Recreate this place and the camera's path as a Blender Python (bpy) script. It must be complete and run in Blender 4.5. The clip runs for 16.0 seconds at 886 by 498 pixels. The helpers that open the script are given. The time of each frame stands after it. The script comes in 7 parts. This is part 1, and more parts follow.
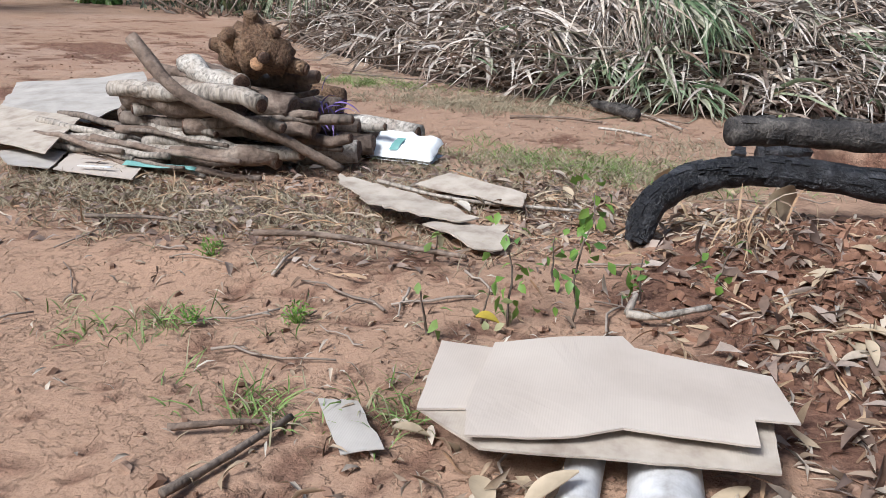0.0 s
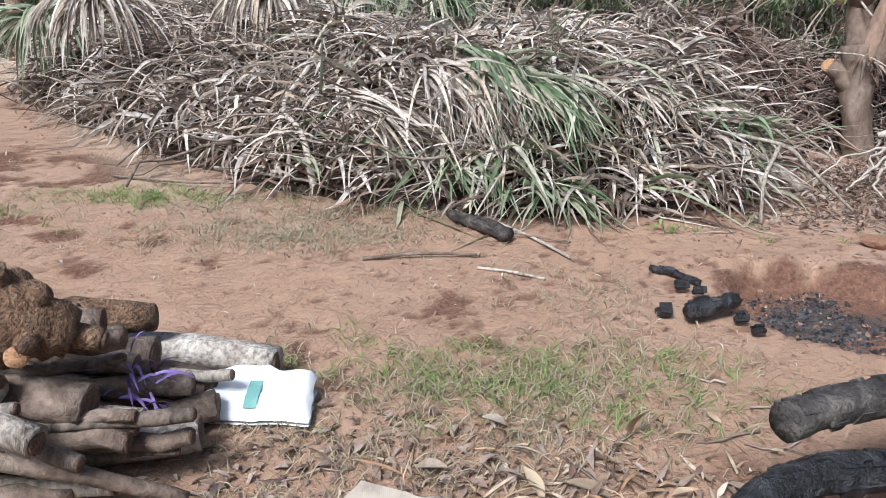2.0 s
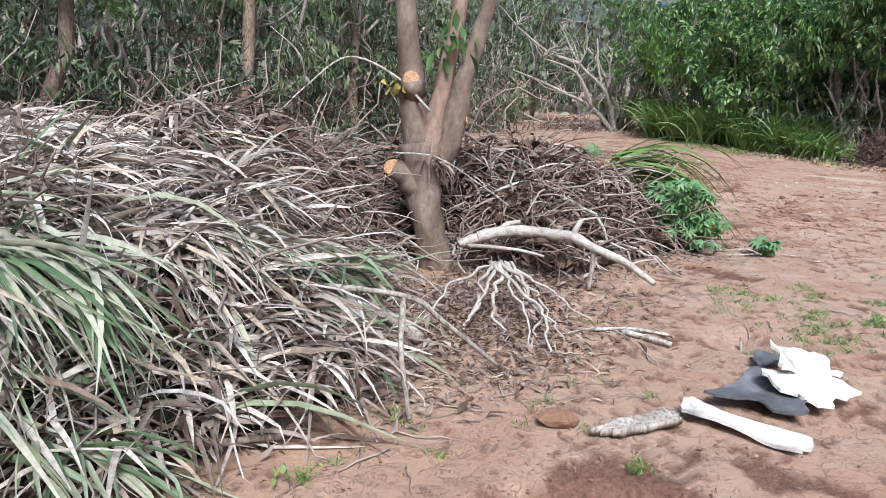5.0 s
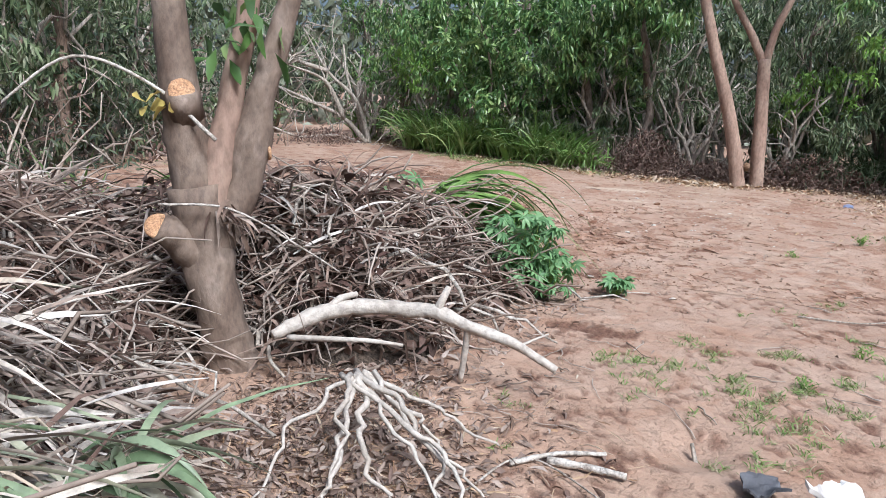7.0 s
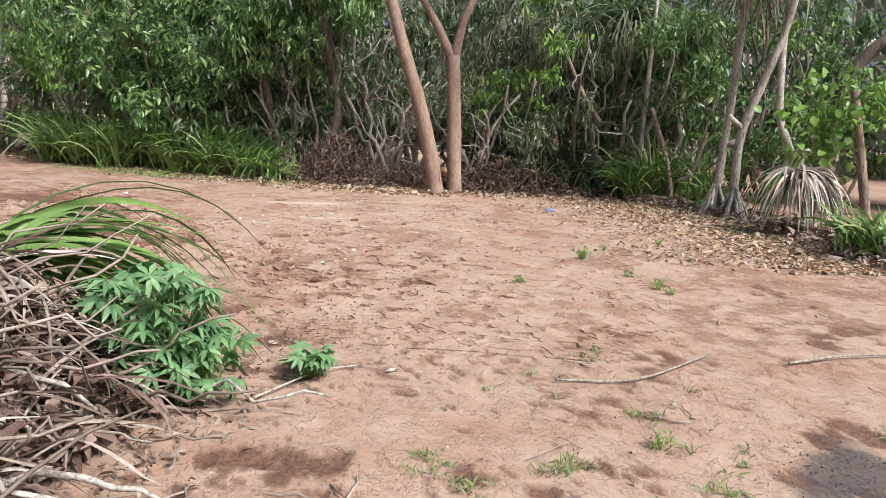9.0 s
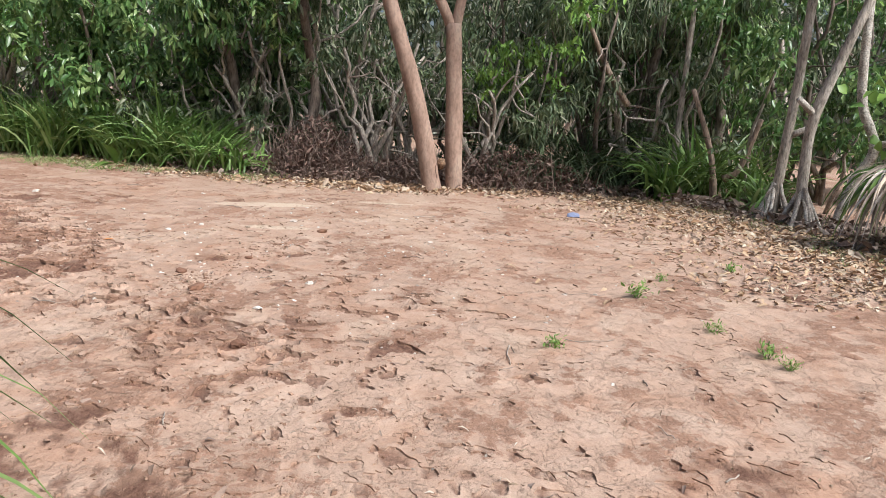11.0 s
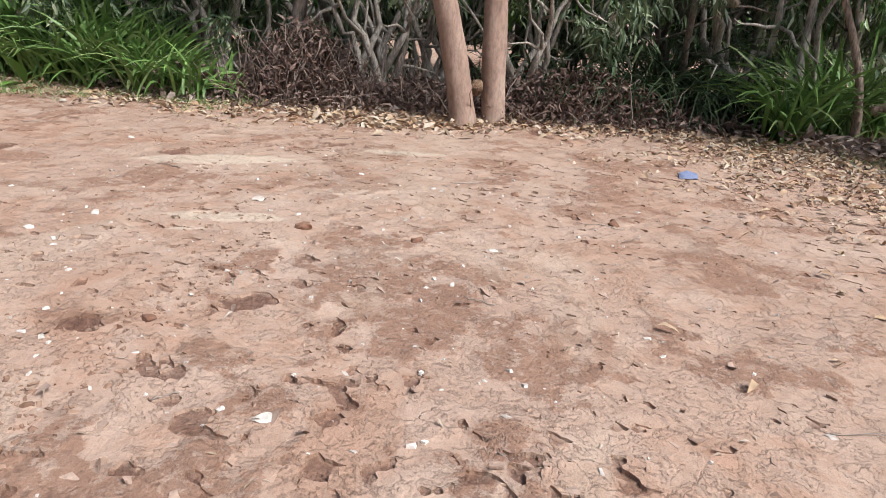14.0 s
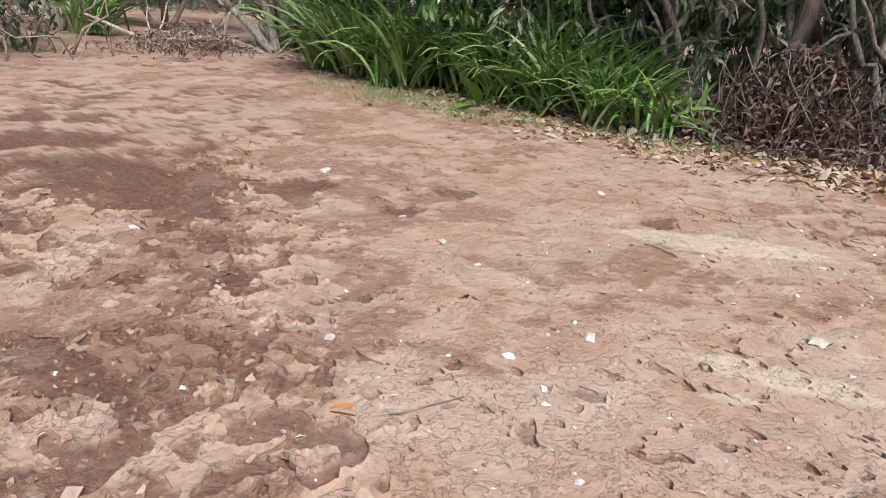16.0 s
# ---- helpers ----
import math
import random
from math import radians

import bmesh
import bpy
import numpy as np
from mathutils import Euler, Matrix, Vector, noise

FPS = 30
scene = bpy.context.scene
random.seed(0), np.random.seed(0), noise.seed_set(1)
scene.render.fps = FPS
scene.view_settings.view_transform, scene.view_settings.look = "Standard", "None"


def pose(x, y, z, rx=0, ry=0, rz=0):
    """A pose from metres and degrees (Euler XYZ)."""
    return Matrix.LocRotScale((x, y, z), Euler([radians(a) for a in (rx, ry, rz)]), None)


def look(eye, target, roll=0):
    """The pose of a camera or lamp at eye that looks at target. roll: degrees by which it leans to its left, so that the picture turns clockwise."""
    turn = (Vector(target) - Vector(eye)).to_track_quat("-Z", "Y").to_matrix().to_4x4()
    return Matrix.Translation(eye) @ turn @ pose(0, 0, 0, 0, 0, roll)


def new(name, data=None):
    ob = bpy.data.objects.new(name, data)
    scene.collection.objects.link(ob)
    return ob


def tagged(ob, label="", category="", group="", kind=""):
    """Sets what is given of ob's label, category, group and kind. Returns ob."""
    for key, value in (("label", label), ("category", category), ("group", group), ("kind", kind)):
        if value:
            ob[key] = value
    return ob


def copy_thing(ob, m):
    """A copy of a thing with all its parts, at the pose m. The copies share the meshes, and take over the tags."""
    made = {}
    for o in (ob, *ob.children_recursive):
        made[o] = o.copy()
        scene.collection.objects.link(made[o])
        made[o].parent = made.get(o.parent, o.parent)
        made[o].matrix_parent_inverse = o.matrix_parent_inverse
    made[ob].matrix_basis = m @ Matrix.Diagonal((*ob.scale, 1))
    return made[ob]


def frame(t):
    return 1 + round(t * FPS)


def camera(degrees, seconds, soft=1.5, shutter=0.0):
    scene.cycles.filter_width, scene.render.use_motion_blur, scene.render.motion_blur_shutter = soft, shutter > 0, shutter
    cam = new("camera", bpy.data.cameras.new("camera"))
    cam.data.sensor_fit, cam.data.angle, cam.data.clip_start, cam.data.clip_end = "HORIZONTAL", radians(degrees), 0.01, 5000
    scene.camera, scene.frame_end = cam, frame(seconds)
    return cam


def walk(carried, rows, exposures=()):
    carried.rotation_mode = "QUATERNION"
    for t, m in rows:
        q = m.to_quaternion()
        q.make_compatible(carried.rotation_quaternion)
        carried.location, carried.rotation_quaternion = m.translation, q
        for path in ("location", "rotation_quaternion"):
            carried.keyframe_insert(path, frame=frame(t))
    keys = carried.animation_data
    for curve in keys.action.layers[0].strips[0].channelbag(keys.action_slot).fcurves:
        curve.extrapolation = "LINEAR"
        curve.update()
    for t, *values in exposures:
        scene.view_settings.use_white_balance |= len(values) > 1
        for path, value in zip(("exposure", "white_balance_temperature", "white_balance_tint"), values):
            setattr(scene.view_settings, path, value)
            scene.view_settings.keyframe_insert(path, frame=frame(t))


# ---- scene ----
cam = camera(59.3, 16.0, 0.8)
PATH = [
    (0, (0.553, -0.48, 0.951), (0.148, 1.366, 0.295), 2.7),
    (0.5, (0.411, -0.237, 1.236), (0.303, 1.645, 0.57), 2.6),
    (1, (0.097, 0.139, 1.354), (0.063, 2.025, 0.69), 2.5),
    (1.5, (-0.008, 0.541, 1.447), (0.036, 2.437, 0.812), 2.2),
    (2, (-0.156, 0.972, 1.574), (0.012, 2.851, 0.909), 2.2),
    (2.5, (-0.274, 1.322, 1.614), (0.014, 3.229, 1.082), 1.8),
    (3, (-0.216, 1.773, 1.57), (0.24, 3.651, 1.056), 1.9),
    (3.5, (-0.143, 2.195, 1.585), (0.513, 4.004, 1.039), 2.1),
    (4, (-0.025, 2.538, 1.642), (0.891, 4.243, 1.137), 1.5),
    (4.2, (0.034, 2.654, 1.636), (1.061, 4.299, 1.148), 2.0),
    (6.3, (0.837, 4.6, 1.665), (2.342, 5.849, 1.245), 2.8),
    (6.5, (0.938, 4.807, 1.681), (2.496, 5.986, 1.255), 3.1),
    (7, (1.346, 5.055, 1.639), (3.061, 6.01, 1.256), 2.9),
    (7.5, (1.854, 5.302, 1.622), (3.662, 6.088, 1.286), 2.7),
    (8, (2.367, 5.503, 1.631), (4.274, 5.984, 1.272), 2.8),
    (8.5, (2.986, 5.581, 1.573), (4.932, 5.849, 1.195), 2.7),
    (9, (3.604, 5.671, 1.548), (5.562, 5.907, 1.215), 2.7),
    (9.2, (3.877, 5.707, 1.593), (5.835, 5.934, 1.256), 2.7),
    (11.3, (6.433, 5.998, 1.463), (8.383, 6.228, 1.084), 3.2),
    (11.5, (6.65, 6.016, 1.449), (8.598, 6.246, 1.055), 3.1),
    (12, (7.246, 6.106, 1.38), (9.185, 6.332, 0.947), 3.1),
    (12.5, (7.852, 6.213, 1.353), (9.784, 6.438, 0.888), 3.1),
    (13, (8.413, 6.279, 1.376), (10.336, 6.501, 0.874), 3.1),
    (13.5, (9.008, 6.353, 1.402), (10.912, 6.565, 0.829), 3.1),
    (14, (9.407, 6.8, 1.444), (11.302, 7.007, 0.839), 3.6),
    (14.5, (9.744, 7.101, 1.455), (11.607, 7.441, 0.814), 3.9),
    (15, (10.14, 7.426, 1.472), (11.928, 8.019, 0.799), 3.2),
    (15.5, (10.413, 7.769, 1.526), (12.131, 8.573, 0.892), 2.9),
    (16, (10.768, 8.176, 1.485), (12.331, 9.245, 0.84), 3.7),
]
walk(cam, [(t, look(eye, target, roll)) for t, eye, target, roll in PATH], [(0.0, 0.27, 5650, 9), (3.0, 0.45, 5550, 9), (7.0, 0.48, 5450, 9), (9.0, 0.6, 5950, 9), (13.0, 0.58, 5800, 9), (16.0, 0.40, 5750, 9)])

# ---- light ----
SUN_EL, SUN_AZ = 48.0, 215.0
sky = bpy.data.worlds.new("sky")
scene.world = sky
sky.use_nodes = True
nt = sky.node_tree
tex = nt.nodes.new("ShaderNodeTexSky")
tex.sky_type, tex.sun_disc = "NISHITA", False
tex.sun_elevation, tex.sun_rotation = radians(SUN_EL), radians(SUN_AZ)
tex.air_density, tex.dust_density, tex.ozone_density = 1.0, 6.0, 1.0
bg = nt.nodes["Background"]
bg.inputs["Strength"].default_value = 0.092
nt.links.new(tex.outputs["Color"], bg.inputs["Color"])
sun = new("sun", bpy.data.lights.new("sun", "SUN"))
sun.data.energy, sun.data.angle, sun.data.color = 3.75, radians(18), (1.0, 0.96, 0.9)
az = radians(SUN_AZ)
sun.matrix_world = look((math.sin(az) * 30, math.cos(az) * 30, 30 * math.tan(radians(SUN_EL))), (0, 0, 0))

# ---- numbers ----
rng = np.random.default_rng(7)


def ss(v):
    v = np.clip(v, 0, 1)
    return v * v * (3 - 2 * v)


def lattice(ix, iy, seed):
    h = ((ix.astype(np.int64) * 0x1F123BB5) ^ (iy.astype(np.int64) * 0x27D4EB2D) ^ (seed * 0x165667B1 + 0x3C6EF372)) & 0x7FFFFFFF
    h = ((h ^ (h >> 15)) * 0x2C1B3C6D) & 0x7FFFFFFF
    h = ((h ^ (h >> 12)) * 0x297A2D39) & 0x7FFFFFFF
    h = h ^ (h >> 15)
    return (h & 0xFFFF) / 32767.5 - 1.0


def vnoise(x, y, seed=0):
    x, y = np.asarray(x, float), np.asarray(y, float)
    ix, iy = np.floor(x), np.floor(y)
    u, v = ss(x - ix), ss(y - iy)
    a = lattice(ix, iy, seed) * (1 - u) + lattice(ix + 1, iy, seed) * u
    b = lattice(ix, iy + 1, seed) * (1 - u) + lattice(ix + 1, iy + 1, seed) * u
    return a * (1 - v) + b * v


def fbm(x, y, octaves=4, seed=0):
    s, amp = 0.0, 0.5
    for k in range(octaves):
        s = s + amp * vnoise(x * 2 ** k + 17.3 * k, y * 2 ** k - 9.1 * k, seed + k)
        amp *= 0.5
    return s


def blob(x, y, cx, cy, rx, ry, turn=0.0):
    c, s = math.cos(radians(turn)), math.sin(radians(turn))
    dx, dy = x - cx, y - cy
    return np.exp(-((c * dx + s * dy) / rx) ** 2 - ((-s * dx + c * dy) / ry) ** 2)


def broken_zone(x, y):
    """The stretch where the crust has been trodden to rubble: 0 to 1."""
    q = (y - 9.41) - 1.16 * (x - 12.14) + 0.5 * fbm(x * 1.3, y * 1.3, 3, 23)
    return ss((q + 0.45) / 0.8) * ss((x - 9.3) / 1.5) * (1 - ss((y - 14) / 3))


def loose_field(x, y):
    wx, wy = x + 0.12 * fbm(x * 2.1, y * 2.1, 3, 21), y + 0.12 * fbm(x * 2.1, y * 2.1, 3, 22)
    n = 0.75 * fbm(wx * 3.4, wy * 3.4, 5, 31) + 0.5 * fbm(wx * 0.9, wy * 0.9, 3, 33)
    more = 0.30 * broken_zone(x, y) - 0.06 * ss((x - 8) / 2) + 0.30 * blob(x, y, 10.2, 7.75, 0.6, 0.4) + 0.36 * blob(x, y, 11.6, 8.1, 0.28, 0.16) + 0.14 * blob(x, y, 8.9, 7.3, 1.2, 0.9) + 0.12 * blob(x, y, 1.0, 1.5, 2.5, 1.5)
    more = more + 0.25 * blob(x, y, -5, 9, 3, 4) - 0.16 * blob(x, y, 14, 7.8, 3, 2.6)
    across, along = (x - 12.23) * 0.79 + (y - 8.37) * 0.61, (x - 12.23) * 0.61 - (y - 8.37) * 0.79
    streak = 0.36 * np.exp(-(across / 0.13) ** 2) * ss((along + 1.0) / 0.5) * ss((0.8 - along) / 0.5)
    return n - 0.35 + more + streak


def looseness(x, y):
    """Where the dry crust is broken and red soil lies open: 0 to 1."""
    return ss(loose_field(x, y) / 0.045)


def breaks_field(x, y):
    wx, wy = x + 0.05 * fbm(x * 6, y * 6, 2, 25), y + 0.05 * fbm(x * 6, y * 6, 2, 26)
    n = fbm(wx * 13, wy * 13, 5, 35) + 0.35 * fbm(x * 0.8, y * 0.8, 3, 36)
    dens = 0.36 * broken_zone(x, y) - 0.09 * ss((x - 8) / 2) + 0.10 * blob(x, y, 9.6, 7.4, 1.2, 0.9) + 0.10 * blob(x, y, -5, 9, 4, 5) + 0.12 * blob(x, y, -0.3, 1.0, 1.5, 0.8) - 0.05 * ss((5.5 - x) / 2)
    return n - 0.36 + dens


def small_breaks(x, y):
    """Little holes and lifted edges in the crust: 0 to 1."""
    return ss(breaks_field(x, y) / 0.035)


def ashes(x, y):
    """Dark ash stains: the fire pit and one old fire."""
    n = 0.35 * fbm(x * 4, y * 4, 4, 51)
    a1 = blob(x, y, 2.2, 4.62, 0.42, 0.42) + 0.8 * blob(x, y, 2.78, 4.55, 0.42, 0.3)
    a2 = 0.95 * blob(x, y, 7.15, 4.1, 0.62, 0.42) - 0.45 * blob(x, y, 6.92, 4.02, 0.22, 0.2)
    return ss((np.maximum(a1 * 0.62, a2) + n - 0.42) / 0.22)


def bare(x, y):
    """Height of the soil."""
    x, y = np.asarray(x, float), np.asarray(y, float)
    h = 0.13 * ss((x - 7.5) / 5.5) + 0.10 * ss((y - 9) / 6) * ss((x - 6) / 5)
    far = np.hypot(x - 7, y - 6)
    h = h + 0.018 * fbm(x * 0.7, y * 0.7, 3, 3) + 0.010 * fbm(x * 3.1, y * 3.1, 3, 5)
    h = h + 0.5 * ss((far - 30) / 60) * (1 + fbm(x * 0.03, y * 0.03, 3, 8))
    h = h + 0.26 * blob(x, y, 1.95, 2.25, 0.75, 0.6) + 0.07 * blob(x, y, 1.0, 2.35, 0.3, 0.35)
    h = h + 0.06 * blob(x, y, -0.75, 1.75, 0.5, 0.18, 8) + 0.03 * blob(x, y, 0.1, 1.9, 0.35, 0.2)
    edge = (blob(x, y, 2.35, 4.62, 0.62, 0.62) + 0.08 * fbm(x * 5, y * 5, 3, 12) - 0.36) / 0.12
    h = h - 0.15 * ss(edge) + 0.02 * blob(x, y, 2.0, 5.3, 0.4, 0.1)
    h = h - 0.07 * blob(x, y, 5.15, 5.68, 0.22, 0.18)
    return h


def ground(x, y):
    x, y = np.asarray(x, float), np.asarray(y, float)
    m = looseness(x, y)
    clod = np.abs(fbm(x * 9, y * 9, 3, 41))
    pit = ss((blob(x, y, 2.0, 2.4, 0.9, 0.9) - 0.25) / 0.2)
    return bare(x, y) - 0.018 * m - 0.011 * small_breaks(x, y) * (1 - m) + (0.040 * clod + 0.010 * fbm(x * 30, y * 30, 2, 44)) * np.maximum(m, pit) + 0.007 * fbm(x * 11, y * 11, 3, 45) * (1 - m)


def gz(x, y):
    return float(ground(x, y))


# the outline of the long heap of cut palm leaves and branches
HEAP = [(-1.0, 6.65), (-0.3, 6.35), (0.8, 6.0), (1.6, 6.15), (2.5, 6.3), (2.9, 6.9), (3.4, 7.6), (4.0, 8.2), (4.4, 8.6), (4.85, 8.45), (4.9, 7.75), (5.35, 7.4), (6.4, 7.5), (7.2, 7.5), (7.65, 7.95),
        (7.4, 8.7), (6.8, 9.4), (6.3, 10.4), (6.0, 12.0), (4.5, 13.6), (2, 14.4), (-2, 14.6), (-5.6, 13.6), (-4.4, 10.5), (-2.0, 7.7)]


def heap_inside(x, y):
    """Distance in from the heap's edge, negative outside."""
    x, y = np.asarray(x, float), np.asarray(y, float)
    best, odd = np.full(x.shape, 1e9), np.zeros(x.shape, bool)
    for (ax, ay), (bx, by) in zip(HEAP, HEAP[1:] + HEAP[:1]):
        t = np.clip(((x - ax) * (bx - ax) + (y - ay) * (by - ay)) / ((bx - ax) ** 2 + (by - ay) ** 2), 0, 1)
        best = np.minimum(best, np.hypot(x - ax - t * (bx - ax), y - ay - t * (by - ay)))
        with np.errstate(divide="ignore", invalid="ignore"):
            odd ^= ((ay > y) != (by > y)) & (x < (bx - ax) * (y - ay) / (by - ay + 1e-12) + ax)
    return np.where(odd, best, -best)


def heap_top(x, y):
    d = heap_inside(x, y)
    full = 0.85 + 0.25 * fbm(np.asarray(x) * 0.55, np.asarray(y) * 0.55, 3, 61) + 0.30 * blob(x, y, 0.3, 10.6, 1.6, 1.2) + 0.10 * blob(x, y, -2.2, 9.6, 1.0, 1.2)
    full = full + 0.22 * blob(x, y, 6.0, 8.5, 1.2, 0.8) + 0.12 * blob(x, y, 2.6, 7.9, 0.7, 0.7) + 0.38 * blob(x, y, 3.5, 9.1, 0.95, 0.8) - 0.25 * blob(x, y, 5.6, 10.0, 1.4, 1.0) - 0.2 * blob(x, y, 3, 11, 2, 1.5)
    rise = 1 - (1 - np.clip(d / 1.7, 0, 1)) ** 2
    return bare(x, y) + full * rise * (1 + 0.34 * fbm(np.asarray(x) * 1.9, np.asarray(y) * 1.9, 3, 66)) - 0.03 * (d < 0)


def cover(x, y):
    return np.maximum(ground(x, y), heap_top(x, y))


# ---- meshes ----
class Soup:
    """Loose faces gathered into one mesh."""

    def __init__(self):
        self.v, self.q, self.t, self.n = [], [], [], 0

    def add(self, verts, quads=None, tris=None):
        verts = np.asarray(verts, float).reshape(-1, 3)
        if quads is not None and len(quads):
            self.q.append(np.asarray(quads, np.int64).reshape(-1, 4) + self.n)
        if tris is not None and len(tris):
            self.t.append(np.asarray(tris, np.int64).reshape(-1, 3) + self.n)
        self.v.append(verts)
        self.n += len(verts)
        return self

    def mesh(self, name, origin=(0, 0, 0), smooth=True):
        v = np.concatenate(self.v) - np.asarray(origin, float)
        q = np.concatenate(self.q) if self.q else np.zeros((0, 4), np.int64)
        t = np.concatenate(self.t) if self.t else np.zeros((0, 3), np.int64)
        me = bpy.data.meshes.new(name)
        me.vertices.add(len(v))
        me.vertices.foreach_set("co", v.astype(np.float32).ravel())
        loops = np.concatenate([q.ravel(), t.ravel()])
        me.loops.add(len(loops))
        me.loops.foreach_set("vertex_index", loops.astype(np.int32))
        me.polygons.add(len(q) + len(t))
        starts = np.concatenate([np.arange(len(q)) * 4, len(q) * 4 + np.arange(len(t)) * 3])
        me.polygons.foreach_set("loop_start", starts.astype(np.int32))
        me.polygons.foreach_set("use_smooth", np.full(len(starts), smooth))
        me.update(calc_edges=True)
        me.validate()
        return me


def thing(name, at, label, category, group="", kind=""):
    ob = new(name)
    ob.location = at
    ob.empty_display_size = 0.1
    return tagged(ob, label, category, group, kind)


def part(name, soup, material, parent, label="", smooth=True):
    base = Vector((0, 0, 0))
    p = parent
    while p is not None:
        base += p.location
        p = p.parent
    ob = new(name, soup.mesh(name, base, smooth))
    ob.data.materials.append(material)
    ob.parent = parent
    return tagged(ob, label)


def solid(name, soup, material, at, label, category, group="", kind="", smooth=True):
    ob = new(name, soup.mesh(name, at, smooth))
    ob.location = at
    ob.data.materials.append(material)
    return tagged(ob, label, category, group, kind)


def unit(v):
    return v / np.maximum(np.linalg.norm(v, axis=-1, keepdims=True), 1e-9)


def tube(soup, pts, radii, n=8, rough=0.0, seed=0, caps=True):
    pts = np.asarray(pts, float)
    radii = np.broadcast_to(np.asarray(radii, float), (len(pts),))
    tan = unit(np.gradient(pts, axis=0))
    ref = np.array([0, 0, 1.0]) if abs(tan[0][2]) < 0.9 else np.array([1.0, 0, 0])
    u = unit(np.cross(tan, ref))
    w = np.cross(tan, u)
    a = np.arange(n) / n * 2 * np.pi
    k = np.arange(len(pts))
    lump = 1 + rough * fbm(k[:, None] * 0.7 + 0 * a, np.cos(a)[None] * 1.7 + seed * 3.1 + np.sin(a)[None] * 1.3, 3, seed)
    ring = (np.cos(a)[None, :, None] * u[:, None] + np.sin(a)[None, :, None] * w[:, None]) * (radii[:, None] * lump)[..., None] + pts[:, None]
    quads = []
    i = np.arange(n)
    for r in range(len(pts) - 1):
        quads.append(np.stack([r * n + i, r * n + (i + 1) % n, (r + 1) * n + (i + 1) % n, (r + 1) * n + i], 1))
    v = ring.reshape(-1, 3)
    tris = None
    if caps:
        m = len(v)
        v = np.concatenate([v, pts[:1], pts[-1:]])
        tris = np.concatenate([np.stack([(i + 1) % n, i, np.full(n, m)], 1), np.stack([(len(pts) - 1) * n + i, (len(pts) - 1) * n + (i + 1) % n, np.full(n, m + 1)], 1)])
    soup.add(v, np.concatenate(quads), tris)
    return soup


def wander(a, b, k, bend, seed):
    r = np.random.default_rng(seed)
    a, b = np.asarray(a, float), np.asarray(b, float)
    t = np.linspace(0, 1, k)[:, None]
    off = np.cumsum(r.normal(0, 1, (k, 3)), 0)
    off = off - off[0] - t * (off[-1] - off[0])
    return a + (b - a) * t + off * bend * np.linalg.norm(b - a) / math.sqrt(k)


def strips(soup, base, way, length, width, droop, seg=5, fold=0.3, floor=None, r=None, twist=0.6, tip=0.08, bent=0.0):
    """Long leaf blades, each with a fold down its middle."""
    r = r or rng
    base, way = np.asarray(base, float), unit(np.asarray(way, float))
    n = len(base)
    length, width, droop = (np.broadcast_to(np.asarray(q, float), (n,)) for q in (length, width, droop))
    p, d = base.copy(), way.copy()
    side0 = unit(np.cross(d, np.array([0, 0, 1.0])) + 1e-6)
    roll = r.normal(0, twist, n)
    spin = r.normal(0, twist, n)
    curl = r.normal(0, 0.22, n)
    kink, turn = r.integers(1, seg + 3, n), r.normal(0, bent, (n, 3))
    rows = []
    for k in range(seg + 1):
        f = k / seg
        s = unit(side0 * np.cos(roll + spin * f)[:, None] + np.cross(side0, d) * np.sin(roll + spin * f)[:, None])
        nrm = np.cross(s, d)
        w = width * (np.interp(f, [0, 0.12, 0.55, 1], [0.6, 1.0, 0.85, tip])) * 0.5
        rows.append(np.stack([p - s * w[:, None] + nrm * (w * fold)[:, None], p, p + s * w[:, None] + nrm * (w * fold)[:, None]], 1))
        if k < seg:
            p = p + d * (length / seg)[:, None]
            d = d + np.array([0, 0, -1.0]) * (droop / seg)[:, None] + side0 * (curl / seg)[:, None] + turn * (kink == k + 1)[:, None]
            d = unit(d)
            if floor is not None:
                low = floor(p[:, 0], p[:, 1]) + 0.01 - p[:, 2]
                hitmask = low > 0
                p[:, 2] += np.where(hitmask, low, 0)
                d[:, 2] = np.where(hitmask, np.maximum(d[:, 2], -0.15), d[:, 2])
                d = unit(d)
    v = np.stack(rows, 1).reshape(n, -1, 3)
    quads = []
    for k in range(seg):
        for c in (0, 1):
            a = k * 3 + c
            quads.append([a, a + 1, a + 4, a + 3])
    idx = np.arange(n)[:, None, None] * ((seg + 1) * 3) + np.asarray(quads)[None]
    soup.add(v, idx)
    return soup


